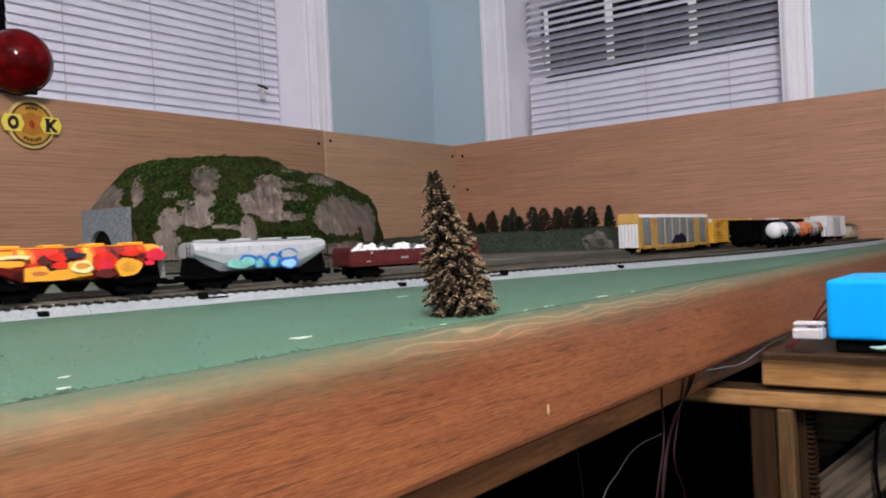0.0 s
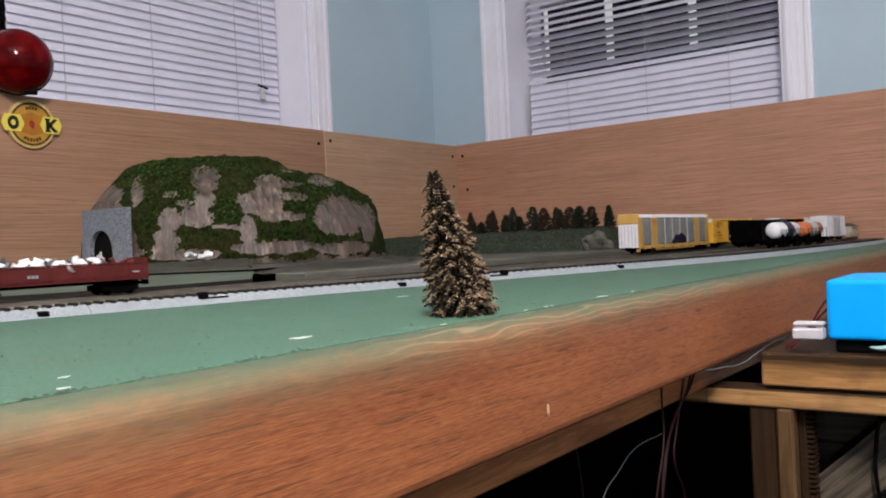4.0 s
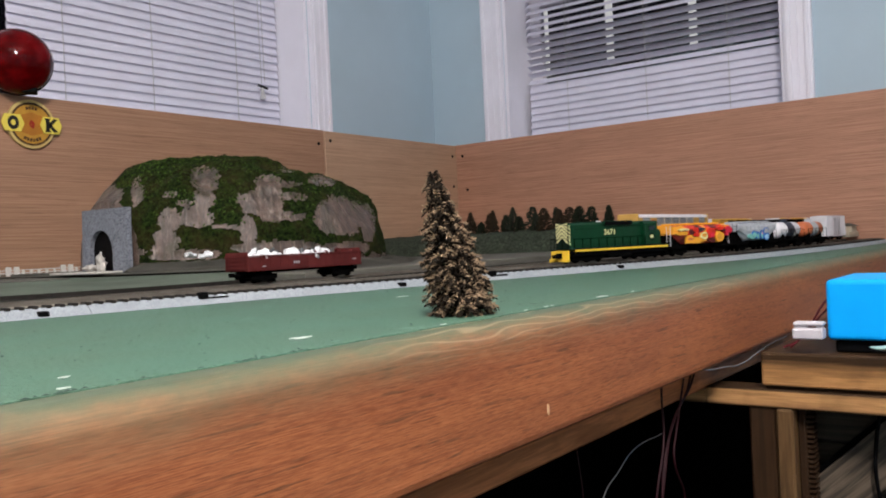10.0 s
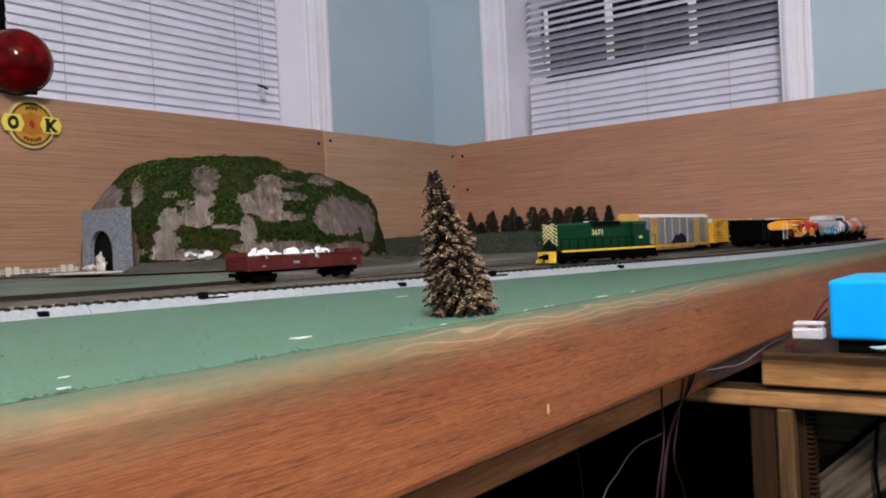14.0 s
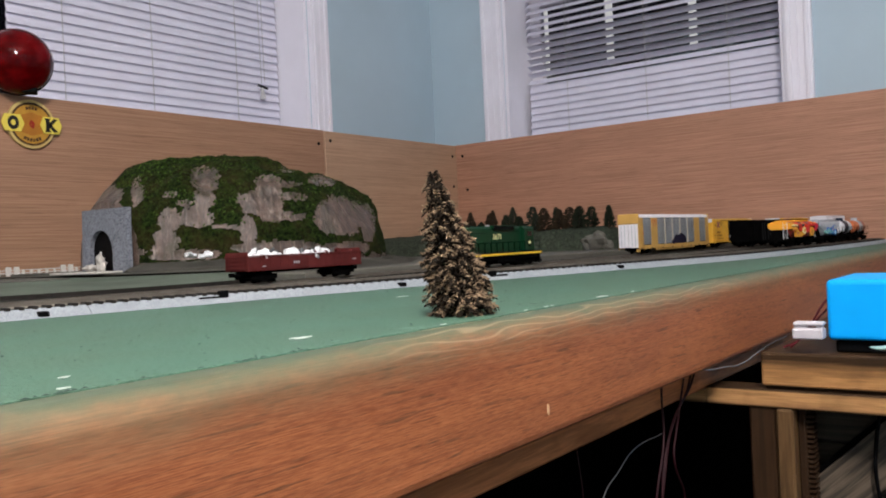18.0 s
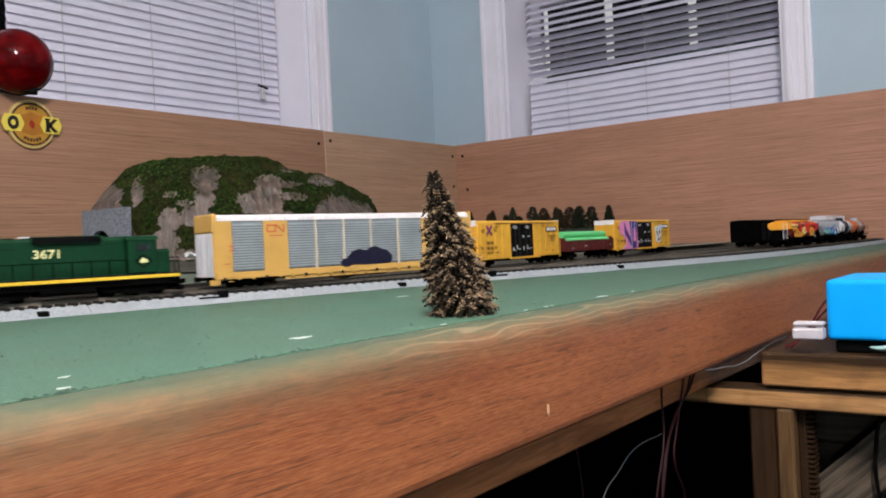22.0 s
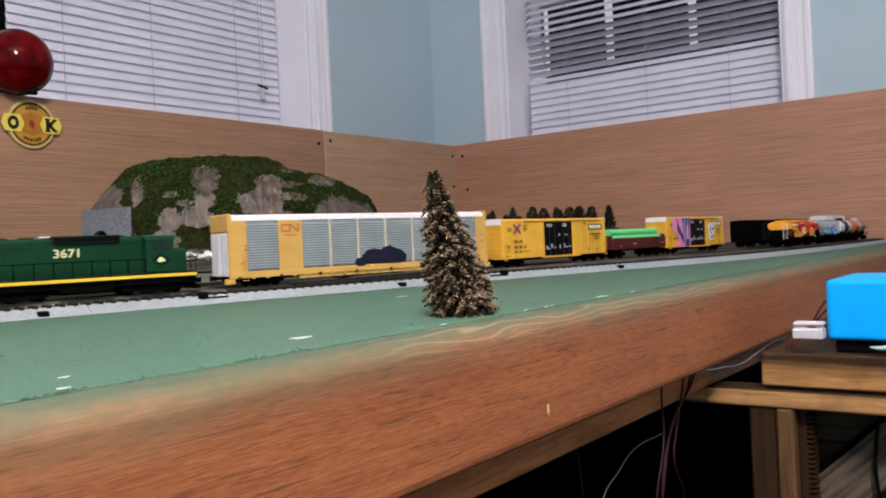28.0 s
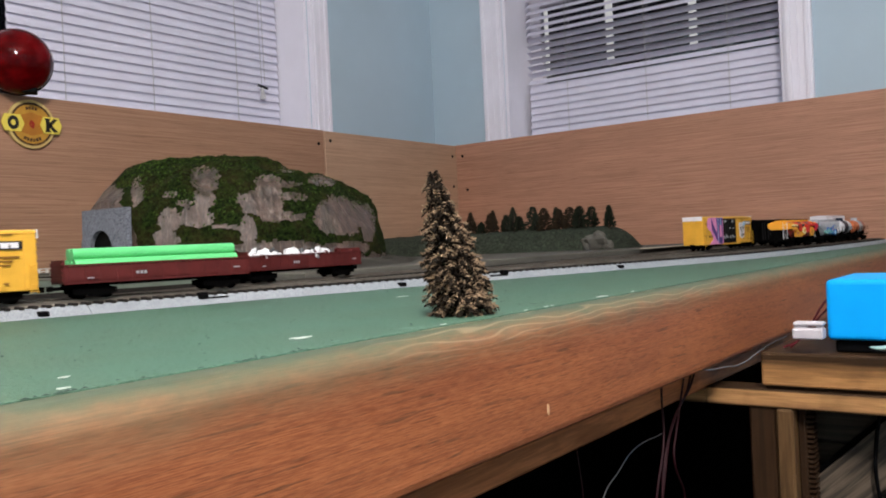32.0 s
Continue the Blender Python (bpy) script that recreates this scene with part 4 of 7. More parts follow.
# ---- forest hill ----
M_TURF = speckle("grey_green_turf", (0.030, 0.042, 0.026), (0.075, 0.085, 0.062), (0.018, 0.022, 0.014), 420.0, 0.95, 0.7, 0.002)
ridge = thing("forest_hill", "low grey-green hill below the dark trees", "hill")
bm = bmesh.new()
NI, NJ = 70, 26
rows = []
for i in range(NI + 1):
    u = i / NI
    y = 0.815 + 0.90 * u * 0.9
    end = min(1, (u / 0.045) ** 0.45)
    row = []
    for j in range(NJ + 1):
        v = j / NJ
        w = abs(2 * v - 1)
        x = 1.70 + 0.22 * v - 0.015 * u
        z = 0.0158 + 0.052 * end * (1 - w ** 3) + 0.006 * noise.fractal(Vector((x * 20, y * 20, 0)), 0.8, 2.0, 3) * (1 - w)
        row.append(bm.verts.new((x + 0.008 * noise.noise(Vector((y * 16, v * 3, 2))), y, max(0.0157, z))))
    rows.append(row)
for a, b in zip(rows, rows[1:]):
    for j in range(NJ):
        bm.faces.new((a[j], b[j], b[j + 1], a[j + 1]))
bm.faces.new(rows[0])
part("hill_turf", bm, M_TURF, ridge, smooth=True)
for k, (cy, cz, sy_, sz_) in enumerate(((0.838, 0.032, 0.026, 0.024), (0.858, 0.028, 0.020, 0.020), (0.824, 0.024, 0.018, 0.014))):
    bm = bmesh.new()
    for vv in ball(bm, (0, 0, 0), (0.022, sy_, sz_), 3):
        vv.co *= 1 + 0.5 * noise.noise(vv.co * 60 + Vector((k * 2.0, 0, 0)))
    bmesh.ops.translate(bm, vec=(1.712 + 0.006 * k, cy, cz), verts=bm.verts)
    part("outcrop", bm, M_SLAB, ridge, "grey stone outcrop at the hill's end")
M_DARKLEAF = paint("dark_conifer", (0.015, 0.019, 0.010), 0.95, vary=0.5, scale=250, grain=1200, bump=0.5)
M_RUSTLEAF = paint("rusty_conifer", (0.032, 0.021, 0.011), 0.95, vary=0.5, scale=250, grain=1200, bump=0.5)
M_GREYLEAF = paint("grey_conifer", (0.024, 0.029, 0.018), 0.95, vary=0.5, scale=250, grain=1200, bump=0.5)
M_BARK = paint("bark", (0.06, 0.04, 0.025), 0.9, vary=0.3)


def crown_mesh(name, h, r, sharp, n, seed, mat, clump=0.0042, low=0.12):
    """A crown of many small pointed clumps with an uneven outline."""
    rg = random.Random(seed)
    vs, fs = [], []
    for k in range(n):
        f = rg.random() ** 0.8
        z = h * (low + (1 - low) * f)
        rad = r * ((1 - f) ** sharp) * rg.uniform(0.35, 1.12) + 0.0008
        a = rg.uniform(0, 6.283)
        c = Vector((rad * math.cos(a), rad * math.sin(a), z))
        s = clump * rg.uniform(0.6, 1.3) * (1.15 - 0.5 * f)
        out = Vector((math.cos(a), math.sin(a), rg.uniform(-0.5, 0.3))).normalized()
        side = Vector((-math.sin(a), math.cos(a), 0))
        up = out.cross(side)
        b0 = len(vs)
        for q in (c - out * s * 0.5 + side * s * 0.5, c - out * s * 0.5 - side * s * 0.5, c + up * s * 0.5, c - up * s * 0.5, c + out * s):
            vs.append(q[:])
        fs += [(b0, b0 + 2, b0 + 4), (b0 + 2, b0 + 1, b0 + 4), (b0 + 1, b0 + 3, b0 + 4), (b0 + 3, b0, b0 + 4), (b0, b0 + 3, b0 + 1, b0 + 2)]
    me_ = bpy.data.meshes.new(name)
    me_.from_pydata(vs, [], fs)
    me_.materials.append(mat)
    return me_


def small_tree(x, y, h, r, sharp, mat, seed, label):
    t_ = thing("model_tree", label, "tree", (x, y, 0.060), group="trees on the hill")
    bm_ = bmesh.new()
    rod(bm_, (0, 0, -0.003), (0, 0, h * 0.9), 0.0018, 6, 0.0006)
    part("trunk", bm_, M_BARK, t_)
    cr_ = new("crown", crown_mesh("crown", h, r, sharp, 420, seed, mat))
    cr_.parent = t_


for k, (y, h, r, sharp, mat) in enumerate(((0.844, 0.056, 0.012, 0.60, M_DARKLEAF), (0.894, 0.056, 0.015, 0.35, M_DARKLEAF), (0.912, 0.058, 0.016, 0.35, M_DARKLEAF), (0.930, 0.054, 0.014, 0.4, M_DARKLEAF),
                                           (0.948, 0.058, 0.017, 0.35, M_RUSTLEAF), (0.966, 0.054, 0.015, 0.45, M_RUSTLEAF), (0.990, 0.060, 0.012, 0.55, M_DARKLEAF),
                                           (1.012, 0.060, 0.017, 0.40, M_RUSTLEAF), (1.034, 0.050, 0.014, 0.5, M_GREYLEAF), (1.056, 0.066, 0.019, 0.40, M_GREYLEAF), (1.078, 0.044, 0.014, 0.5, M_DARKLEAF),
                                           (1.105, 0.068, 0.016, 0.80, M_GREYLEAF), (1.130, 0.050, 0.015, 0.5, M_DARKLEAF), (1.152, 0.062, 0.013, 0.70, M_RUSTLEAF), (1.177, 0.058, 0.017, 0.45, M_RUSTLEAF),
                                           (1.200, 0.036, 0.013, 0.6, M_DARKLEAF), (1.223, 0.062, 0.019, 0.85, M_RUSTLEAF), (1.255, 0.036, 0.014, 0.6, M_DARKLEAF), (1.300, 0.060, 0.017, 0.7, M_DARKLEAF))):
    small_tree(1.79 + 0.016 * math.sin(k * 2.3), y, h, r, sharp, mat, k, "dark rounded model tree on the hill" if sharp < 0.5 else "dark pointed model conifer on the hill")

# loading dock and yard office at the far end of the rear track
M_CREAM = paint("cream_card", (0.50, 0.43, 0.33), 0.8, vary=0.12, scale=80)
dock = thing("loading_dock", "small cream loading dock at the end of the yard", "building", (2.232, 0.432, 0.0158), 178)
part("platform", rounded(cubes(((-0.05, -0.02, 0), (0.05, 0.02, 0.012))), 0.0006), M_CREAM, dock)
part("shed_wall", rounded(cubes(((-0.048, -0.016, 0.0122), (0.0, 0.016, 0.026))), 0.0005), M_CREAM, dock)
bm = bmesh.new()
prism(bm, [(-0.021, 0.0262), (0.021, 0.0262), (0.0, 0.0335)], -0.052, 0.004, "yz")
part("shed_roof", bm, M_SLAB, dock, "grey shed roof")
part("ramp", cubes(((0.0502, -0.016, 0), (0.062, 0.016, 0.006))), M_CREAM, dock)
bm = cubes(((1.60, 0.66, 0.0157), (2.05, 0.69, 0.0172)))
tagged(part("card_strip", bm, M_CREAM, None, "thin cream card strip along the rear track"), category="card")

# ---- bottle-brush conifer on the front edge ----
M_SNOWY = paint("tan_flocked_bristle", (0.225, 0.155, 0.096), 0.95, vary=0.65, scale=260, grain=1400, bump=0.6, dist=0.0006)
# near-black brown for the trunk, and for the shade painted into the crown
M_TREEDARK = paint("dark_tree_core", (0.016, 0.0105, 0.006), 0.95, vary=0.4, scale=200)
tree = thing("conifer_tree", "tan flocked bottle-brush model conifer on the table edge", "tree", (0.4026, 0.2835, 0.0002))
LEAN = Vector((-0.594, 0.803, 0)) * 0.185
TH = 0.0832
bm = bmesh.new()
rod(bm, (0, 0, 0), (LEAN.x * TH, LEAN.y * TH, TH * 0.97), 0.0026, 8, 0.0006)
part("trunk", bm, M_TREEDARK, tree, "dark wire trunk")
rg = random.Random(21)
groups = {"inner": ([], []), "outer": ([], [])}


def bristle(dst, c, d, side, ln, wd, droop):
    vs, fs = dst
    b0 = len(vs)
    up = d.cross(side)
    tip = c + d * ln + Vector((0, 0, -droop * ln))
    mid = c + d * ln * 0.55 + up * wd * 0.35
    for q in (c + side * wd * 0.4, c - side * wd * 0.4, mid + side * wd * 0.5, mid - side * wd * 0.5, mid - up * wd * 0.8, tip):
        vs.append(q[:])
    fs.extend([(b0, b0 + 1, b0 + 3, b0 + 2), (b0 + 2, b0 + 3, b0 + 5), (b0 + 2, b0 + 5, b0 + 4), (b0 + 3, b0 + 4, b0 + 5), (b0, b0 + 2, b0 + 4), (b0 + 1, b0 + 4, b0 + 3)])


layers = 21
for i in range(layers):
    f = i / (layers - 1)
    z0 = 0.0065 + (TH - 0.0085) * f
    reach = (0.0184 * (1 - f) ** 0.74 + 0.0034) * rg.uniform(0.88, 1.1) * (0.8 if i == 0 else 1)
    n_br = max(9, int(26 * (1 - f) + 9))
    for k in range(n_br):
        a = 6.283 * k / n_br + rg.uniform(-0.3, 0.3) + i * 0.7
        ln = reach * rg.uniform(0.72, 1.13)
        d = Vector((math.cos(a), math.sin(a), rg.uniform(-0.26, 0.10) + 0.25 * f)).normalized()
        side = Vector((-math.sin(a), math.cos(a), 0))
        root = LEAN * z0 + Vector((0, 0, z0 + rg.uniform(-0.0016, 0.0016)))
        steps = max(4, int(ln / 0.00125))
        for q in range(steps):
            g = (q + 0.5) / steps
            c = root + d * ln * g + Vector((0, 0, -0.0045 * g * g + 0.0012 * math.sin(g * 5)))
            for w in range(5):
                th = rg.uniform(0, 6.283)
                dd = (d * 0.75 + side * math.cos(th) * 0.8 + Vector((0, 0, 1)) * math.sin(th) * 0.65).normalized()
                # upper outer tips take the tan as if lit, the rest the shade colour
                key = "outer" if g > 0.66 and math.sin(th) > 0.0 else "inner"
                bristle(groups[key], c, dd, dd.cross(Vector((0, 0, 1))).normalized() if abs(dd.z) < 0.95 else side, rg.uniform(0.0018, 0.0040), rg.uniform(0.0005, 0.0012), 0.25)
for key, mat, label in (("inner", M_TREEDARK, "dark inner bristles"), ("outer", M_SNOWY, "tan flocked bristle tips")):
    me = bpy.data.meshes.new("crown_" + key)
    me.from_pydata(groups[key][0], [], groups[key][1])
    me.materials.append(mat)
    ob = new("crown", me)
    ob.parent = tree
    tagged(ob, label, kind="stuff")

# paint chips and crumbs on the green table
M_CHIP = paint("white_chip", (0.60, 0.66, 0.60), 0.5, vary=0.1)
for x, y, sx, sy in ((0.280, 0.2933, 0.0052, 0.0030), (0.537, 0.2615, 0.0052, 0.0022), (0.160, 0.289, 0.0018, 0.0010), (0.1455, 0.264, 0.0020, 0.0012), (0.540, 0.444, 0.006, 0.0010), (0.430, 0.2592, 0.0015, 0.0005),
                     (0.455, 0.2594, 0.0022, 0.0005), (0.462, 0.2592, 0.0012, 0.0005), (0.585, 0.2594, 0.0026, 0.0005), (0.348, 0.2594, 0.0022, 0.0005)):
    bm = bmesh.new()
    prism(bm, blob(rng, 0, 0, sx, sy, 18, 0.55), 0.0003, 0.0007, "xy")
    ob = part("paint_chip", bm, M_CHIP, None, "small white chip on the green paint")
    ob.location = (x, y, 0)
    tagged(ob, category="chip", group="chips on the table")
verts, faces = [], []
M_CRUMB = paint("dark_crumb", (0.035, 0.055, 0.045), 0.9, vary=0.4)
for k in range(900):
    x = rng.uniform(0.12, 1.5)
    yl = float(np.interp(x, WAY["main"].p[:, 0], WAY["main"].p[:, 1])) - 0.036
    y = rng.uniform(0.262, max(0.30, yl))
    r = rng.uniform(0.00018, 0.0006)
    b0 = len(verts)
    verts += [(x - r * 1.6, y - r, 0.0001), (x + r * 1.6, y - r * 0.6, 0.0001), (x + r, y + r, 0.0001), (x - r, y + r, 0.0001), (x, y, r * 0.9)]
    faces += [(b0 + a, b0 + (a + 1) % 4, b0 + 4) for a in range(4)]
me = bpy.data.meshes.new("crumbs")
me.from_pydata(verts, [], faces)
me.materials.append(M_CRUMB)
tagged(new("crumbs", me), "dark crumbs of scatter on the green table", "crumbs", kind="stuff")

# dark flecks along the seam between table and front board
verts, faces = [], []
x = 0.126
while x < 0.252:
    ln_ = rng.uniform(0.001, 0.006)
    w_ = rng.uniform(0.0003, 0.0009)
    if noise.noise(Vector((x * 40, 0, 3))) > 0.05:
        y_ = SEAM_Y + rng.uniform(-0.0004, 0.0008)
        b0 = len(verts)
        verts += [(x, y_ - w_, 0.0002), (x + ln_, y_ - w_ * 0.5, 0.0002), (x + ln_, y_ + w_, 0.0002), (x, y_ + w_ * 0.6, 0.0002), (x + ln_ * 0.5, y_, 0.0007)]
        faces += [(b0 + a, b0 + (a + 1) % 4, b0 + 4) for a in range(4)]
    x += ln_ * rng.uniform(0.6, 1.4)
me = bpy.data.meshes.new("seam_scatter")
me.from_pydata(verts, [], faces)
me.materials.append(M_CRUMB)
tagged(new("seam_scatter", me), "dark scatter caught in the seam of the table edge", "crumbs", kind="stuff")

# ---- shelf, post and blue box in the aisle ----
SX, SHELF_Z = 0.735, -0.0625
shelf = thing("side_shelf", "rough pine shelf on a post beside the table", "shelf")
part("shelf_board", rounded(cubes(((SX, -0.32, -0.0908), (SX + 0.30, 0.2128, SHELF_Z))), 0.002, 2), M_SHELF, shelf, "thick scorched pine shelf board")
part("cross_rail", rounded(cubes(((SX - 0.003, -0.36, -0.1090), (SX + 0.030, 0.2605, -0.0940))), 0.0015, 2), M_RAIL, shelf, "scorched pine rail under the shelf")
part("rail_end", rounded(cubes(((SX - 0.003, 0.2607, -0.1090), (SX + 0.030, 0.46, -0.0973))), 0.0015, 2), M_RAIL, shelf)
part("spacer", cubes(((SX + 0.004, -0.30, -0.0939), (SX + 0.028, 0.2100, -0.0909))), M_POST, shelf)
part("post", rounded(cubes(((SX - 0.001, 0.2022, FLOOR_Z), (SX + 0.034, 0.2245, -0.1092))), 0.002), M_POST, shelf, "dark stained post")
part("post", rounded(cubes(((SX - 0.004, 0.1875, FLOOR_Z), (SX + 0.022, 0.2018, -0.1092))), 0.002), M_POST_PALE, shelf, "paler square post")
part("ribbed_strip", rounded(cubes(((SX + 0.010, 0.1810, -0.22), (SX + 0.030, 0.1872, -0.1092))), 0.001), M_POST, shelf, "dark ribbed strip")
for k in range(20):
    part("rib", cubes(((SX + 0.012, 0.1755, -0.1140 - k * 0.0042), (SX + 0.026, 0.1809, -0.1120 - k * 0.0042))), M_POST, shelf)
for k, (z0, z1) in enumerate(((-0.150, -0.110), (-0.192, -0.1505), (-0.36, -0.1925))):
    part("plank", rounded(cubes(((SX + 0.070, -0.36, z0), (SX + 0.085, 0.196, z1 - 0.0006))), 0.001), M_GREYWOOD, shelf, "grey-brown grained side plank")
# black strip added to paint the dark diagonal gap above the brace board
bm = bmesh.new()
prism(bm, [(0.198, -0.1905), (0.198, -0.1845), (0.00, 0.0055 - 0.0005), (0.00, -0.0020)], SX + 0.040, SX + 0.054, "yz")
bmesh.ops.bisect_plane(bm, geom=bm.verts[:] + bm.edges[:] + bm.faces[:], plane_co=(0, 0, -0.1093), plane_no=(0, 0, 1), clear_outer=True)
part("brace", bm, M_CHARCOAL, shelf, "dark diagonal brace")
bm = bmesh.new()
prism(bm, [(0.198, -0.1908), (0.198, -0.245), (0.00, -0.055), (0.00, -0.0023)], SX + 0.036, SX + 0.0540, "yz")
bmesh.ops.bisect_plane(bm, geom=bm.verts[:] + bm.edges[:] + bm.faces[:], plane_co=(0, 0, -0.1093), plane_no=(0, 0, 1), clear_outer=True)
part("brace", bm, M_GREYWOOD_D, shelf, "grained diagonal brace board")
M_BLUE = paint("bright_blue_plastic", (0.0, 0.36, 0.86), 0.45, vary=0.05, scale=30, bump=0.08)
bluebox = thing("blue_box", "bright blue plastic box on a black base", "box", (SX + 0.008, 0.0, SHELF_Z))
part("base", rounded(cubes(((0.006, 0.030, 0.0002), (0.100, 0.156, 0.0105))), 0.002, 2), M_BLACK, bluebox, "black rubber base")
part("case", rounded(cubes(((0.0, 0.024, 0.0108), (0.106, 0.1608, 0.0605))), 0.004, 3), M_BLUE, bluebox)
M_CONN = paint("white_nylon", (0.52, 0.49, 0.52), 0.45, vary=0.1)
conn = thing("wire_connector", "white nylon plug with thin wires", "connector", (SX - 0.003, 0.1695, SHELF_Z + 0.0045))
part("plug_body", rounded(cubes(((-0.004, -0.0085, 0.008), (0.010, 0.0150, 0.0172))), 0.0012), M_CONN, conn)
part("plug_cap", rounded(cubes(((-0.002, -0.0085, 0.0190), (0.011, 0.0150, 0.0222))), 0.0012), M_CONN, conn)
part("plug_bridge", cubes(((0.0, -0.0080, 0.0173), (0.004, -0.003, 0.0189)), ((0.0, 0.004, 0.0173), (0.004, 0.014, 0.0189))), M_CONN, conn)
M_TEAL = paint("pale_teal_cloth", (0.32, 0.48, 0.46), 0.9, vary=0.15, scale=60)
bm = bmesh.new()
for vv in ball(bm, (0, 0, 0), (0.006, 0.034, 0.0028), 3):
    vv.co.z += 0.0012 * math.sin(vv.co.y * 180)
ob = part("cloth_scrap", bm, M_TEAL, None, "pale teal cloth scrap against the blue box", smooth=True)
ob.location = (SX + 0.0015, 0.095, SHELF_Z + 0.0075)
tagged(ob, category="cloth")


def wire(name, pts, r, mat, label):
    cu = bpy.data.curves.new(name, "CURVE")
    cu.dimensions, cu.bevel_depth, cu.bevel_resolution, cu.resolution_u = "3D", r, 2, 8
    sp = cu.splines.new("BEZIER")
    sp.bezier_points.add(len(pts) - 1)
    for bp, p in zip(sp.bezier_points, pts):
        bp.co = p
        bp.handle_left_type = bp.handle_right_type = "AUTO"
    tmp = new(name, cu)
    me_ = bpy.data.meshes.new_from_object(tmp.evaluated_get(bpy.context.evaluated_depsgraph_get()))
    bpy.data.objects.remove(tmp)
    me_.materials.clear()
    me_.materials.append(mat)
    return tagged(new(name, me_), label, "wire", "loose wires")


# wire red in two tones: near black for shade under the table, brighter where lit
M_REDWIRE = paint("dark_red_wire", (0.016, 0.0018, 0.004), 0.55, vary=0.2, spec=0.2)
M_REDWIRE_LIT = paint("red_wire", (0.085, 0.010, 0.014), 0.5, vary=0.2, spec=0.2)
M_WHITEWIRE = paint("white_wire", (0.17, 0.165, 0.17), 0.4, vary=0.1)

wire("red_wire", [(0.790, 0.1650, -0.018), (0.768, 0.1690, -0.0250), (0.766, 0.1757, -0.0371), (0.765, 0.1830, -0.0489), (0.764, 0.1952, -0.0615)], 0.0010, M_REDWIRE_LIT, "dark red wire between the blue box and the table")
wire("red_wire", [(0.790, 0.1700, -0.030), (0.770, 0.1800, -0.0440), (0.765, 0.1900, -0.0560), (0.764, 0.2010, -0.0615)], 0.0009, M_REDWIRE_LIT, "dark red wire between the blue box and the table")
wire("red_wire", [(0.715, 0.2595, -0.050), (0.700, 0.2590, -0.080), (0.648, 0.2560, -0.104), (0.616, 0.254, -0.135), (0.602, 0.252, -0.175), (0.60, 0.26, -0.30)], 0.0010, M_REDWIRE, "thin dark red wire hanging under the table")
wire("red_wire", [(0.705, 0.2595, -0.052), (0.690, 0.2590, -0.083), (0.638, 0.2560, -0.112), (0.610, 0.254, -0.158), (0.60, 0.255, -0.19), (0.59, 0.26, -0.32)], 0.0010, M_REDWIRE, "thin dark red wire hanging under the table")
wire("red_wire", [(0.690, 0.2595, -0.055), (0.672, 0.2590, -0.088), (0.642, 0.254, -0.118), (0.631, 0.252, -0.132), (0.650, 0.252, -0.169), (0.66, 0.26, -0.30)], 0.0009, M_REDWIRE, "thin dark red wire hanging under the table")
wire("red_wire", [(0.640, 0.2595, -0.050), (0.628, 0.2585, -0.0785), (0.617, 0.254, -0.1155), (0.594, 0.252, -0.154), (0.58, 0.26, -0.28)], 0.0009, M_REDWIRE, "thin dark red wire hanging under the table")
wire("white_wire", [(0.731, 0.190, -0.0480), (0.742, 0.204, -0.0550), (0.750, 0.2180, -0.0640), (0.742, 0.2280, -0.0722), (0.705, 0.2330, -0.0718), (0.668, 0.2390, -0.0690), (0.645, 0.2520, -0.0640), (0.63, 0.2597, -0.050)], 0.00045, M_WHITEWIRE, "thin white wire tucked under the table edge")
wire("white_wire", [(0.664, 0.275, -0.1233), (0.605, 0.275, -0.1246), (0.5793, 0.275, -0.1341), (0.5521, 0.275, -0.1467), (0.5321, 0.275, -0.2)], 0.00045, M_WHITEWIRE, "thin white wire sagging under the table")
wire("black_cord", [(0.772, 0.128, -0.1100), (0.764, 0.1315, -0.140), (0.762, 0.1320, -0.165), (0.766, 0.128, -0.20), (0.77, 0.12, -0.30)], 0.0016, M_BLACK, "black cord hanging below the shelf")
wire("thin_wire", [(0.514, 0.275, -0.098), (0.512, 0.270, -0.135), (0.512, 0.27, -0.25)], 0.0004, M_REDWIRE, "very thin dark wire under the table")

# ---- on the backboard: round sign and red lens ----
M_SIGN_EDGE = paint("sign_cream", (0.62, 0.45, 0.17), 0.6, vary=0.1)
M_SIGN_DARK = paint("sign_brown", (0.075, 0.035, 0.015), 0.6, vary=0.2)
M_SIGN_GOLD = paint("sign_gold", (0.50, 0.255, 0.035), 0.6, vary=0.15)
M_SIGN_RED = paint("sign_red", (0.30, 0.020, 0.012), 0.6, vary=0.2)
M_SIGN_RUST = paint("sign_rust", (0.42, 0.165, 0.022), 0.6, vary=0.15)
M_SIGN_YELLOW = paint("sign_yellow", (0.78, 0.63, 0.10), 0.6, vary=0.08)
M_STENCIL = paint("brown_stencil", (0.24, 0.105, 0.018), 0.6, vary=0.2)
M_INK = paint("ink_black", (0.02, 0.018, 0.015), 0.7, vary=0.1)
sign = thing("round_sign", "round gold wooden sign with a yellow ribbon", "sign", (0.857, BY, 0.3170))


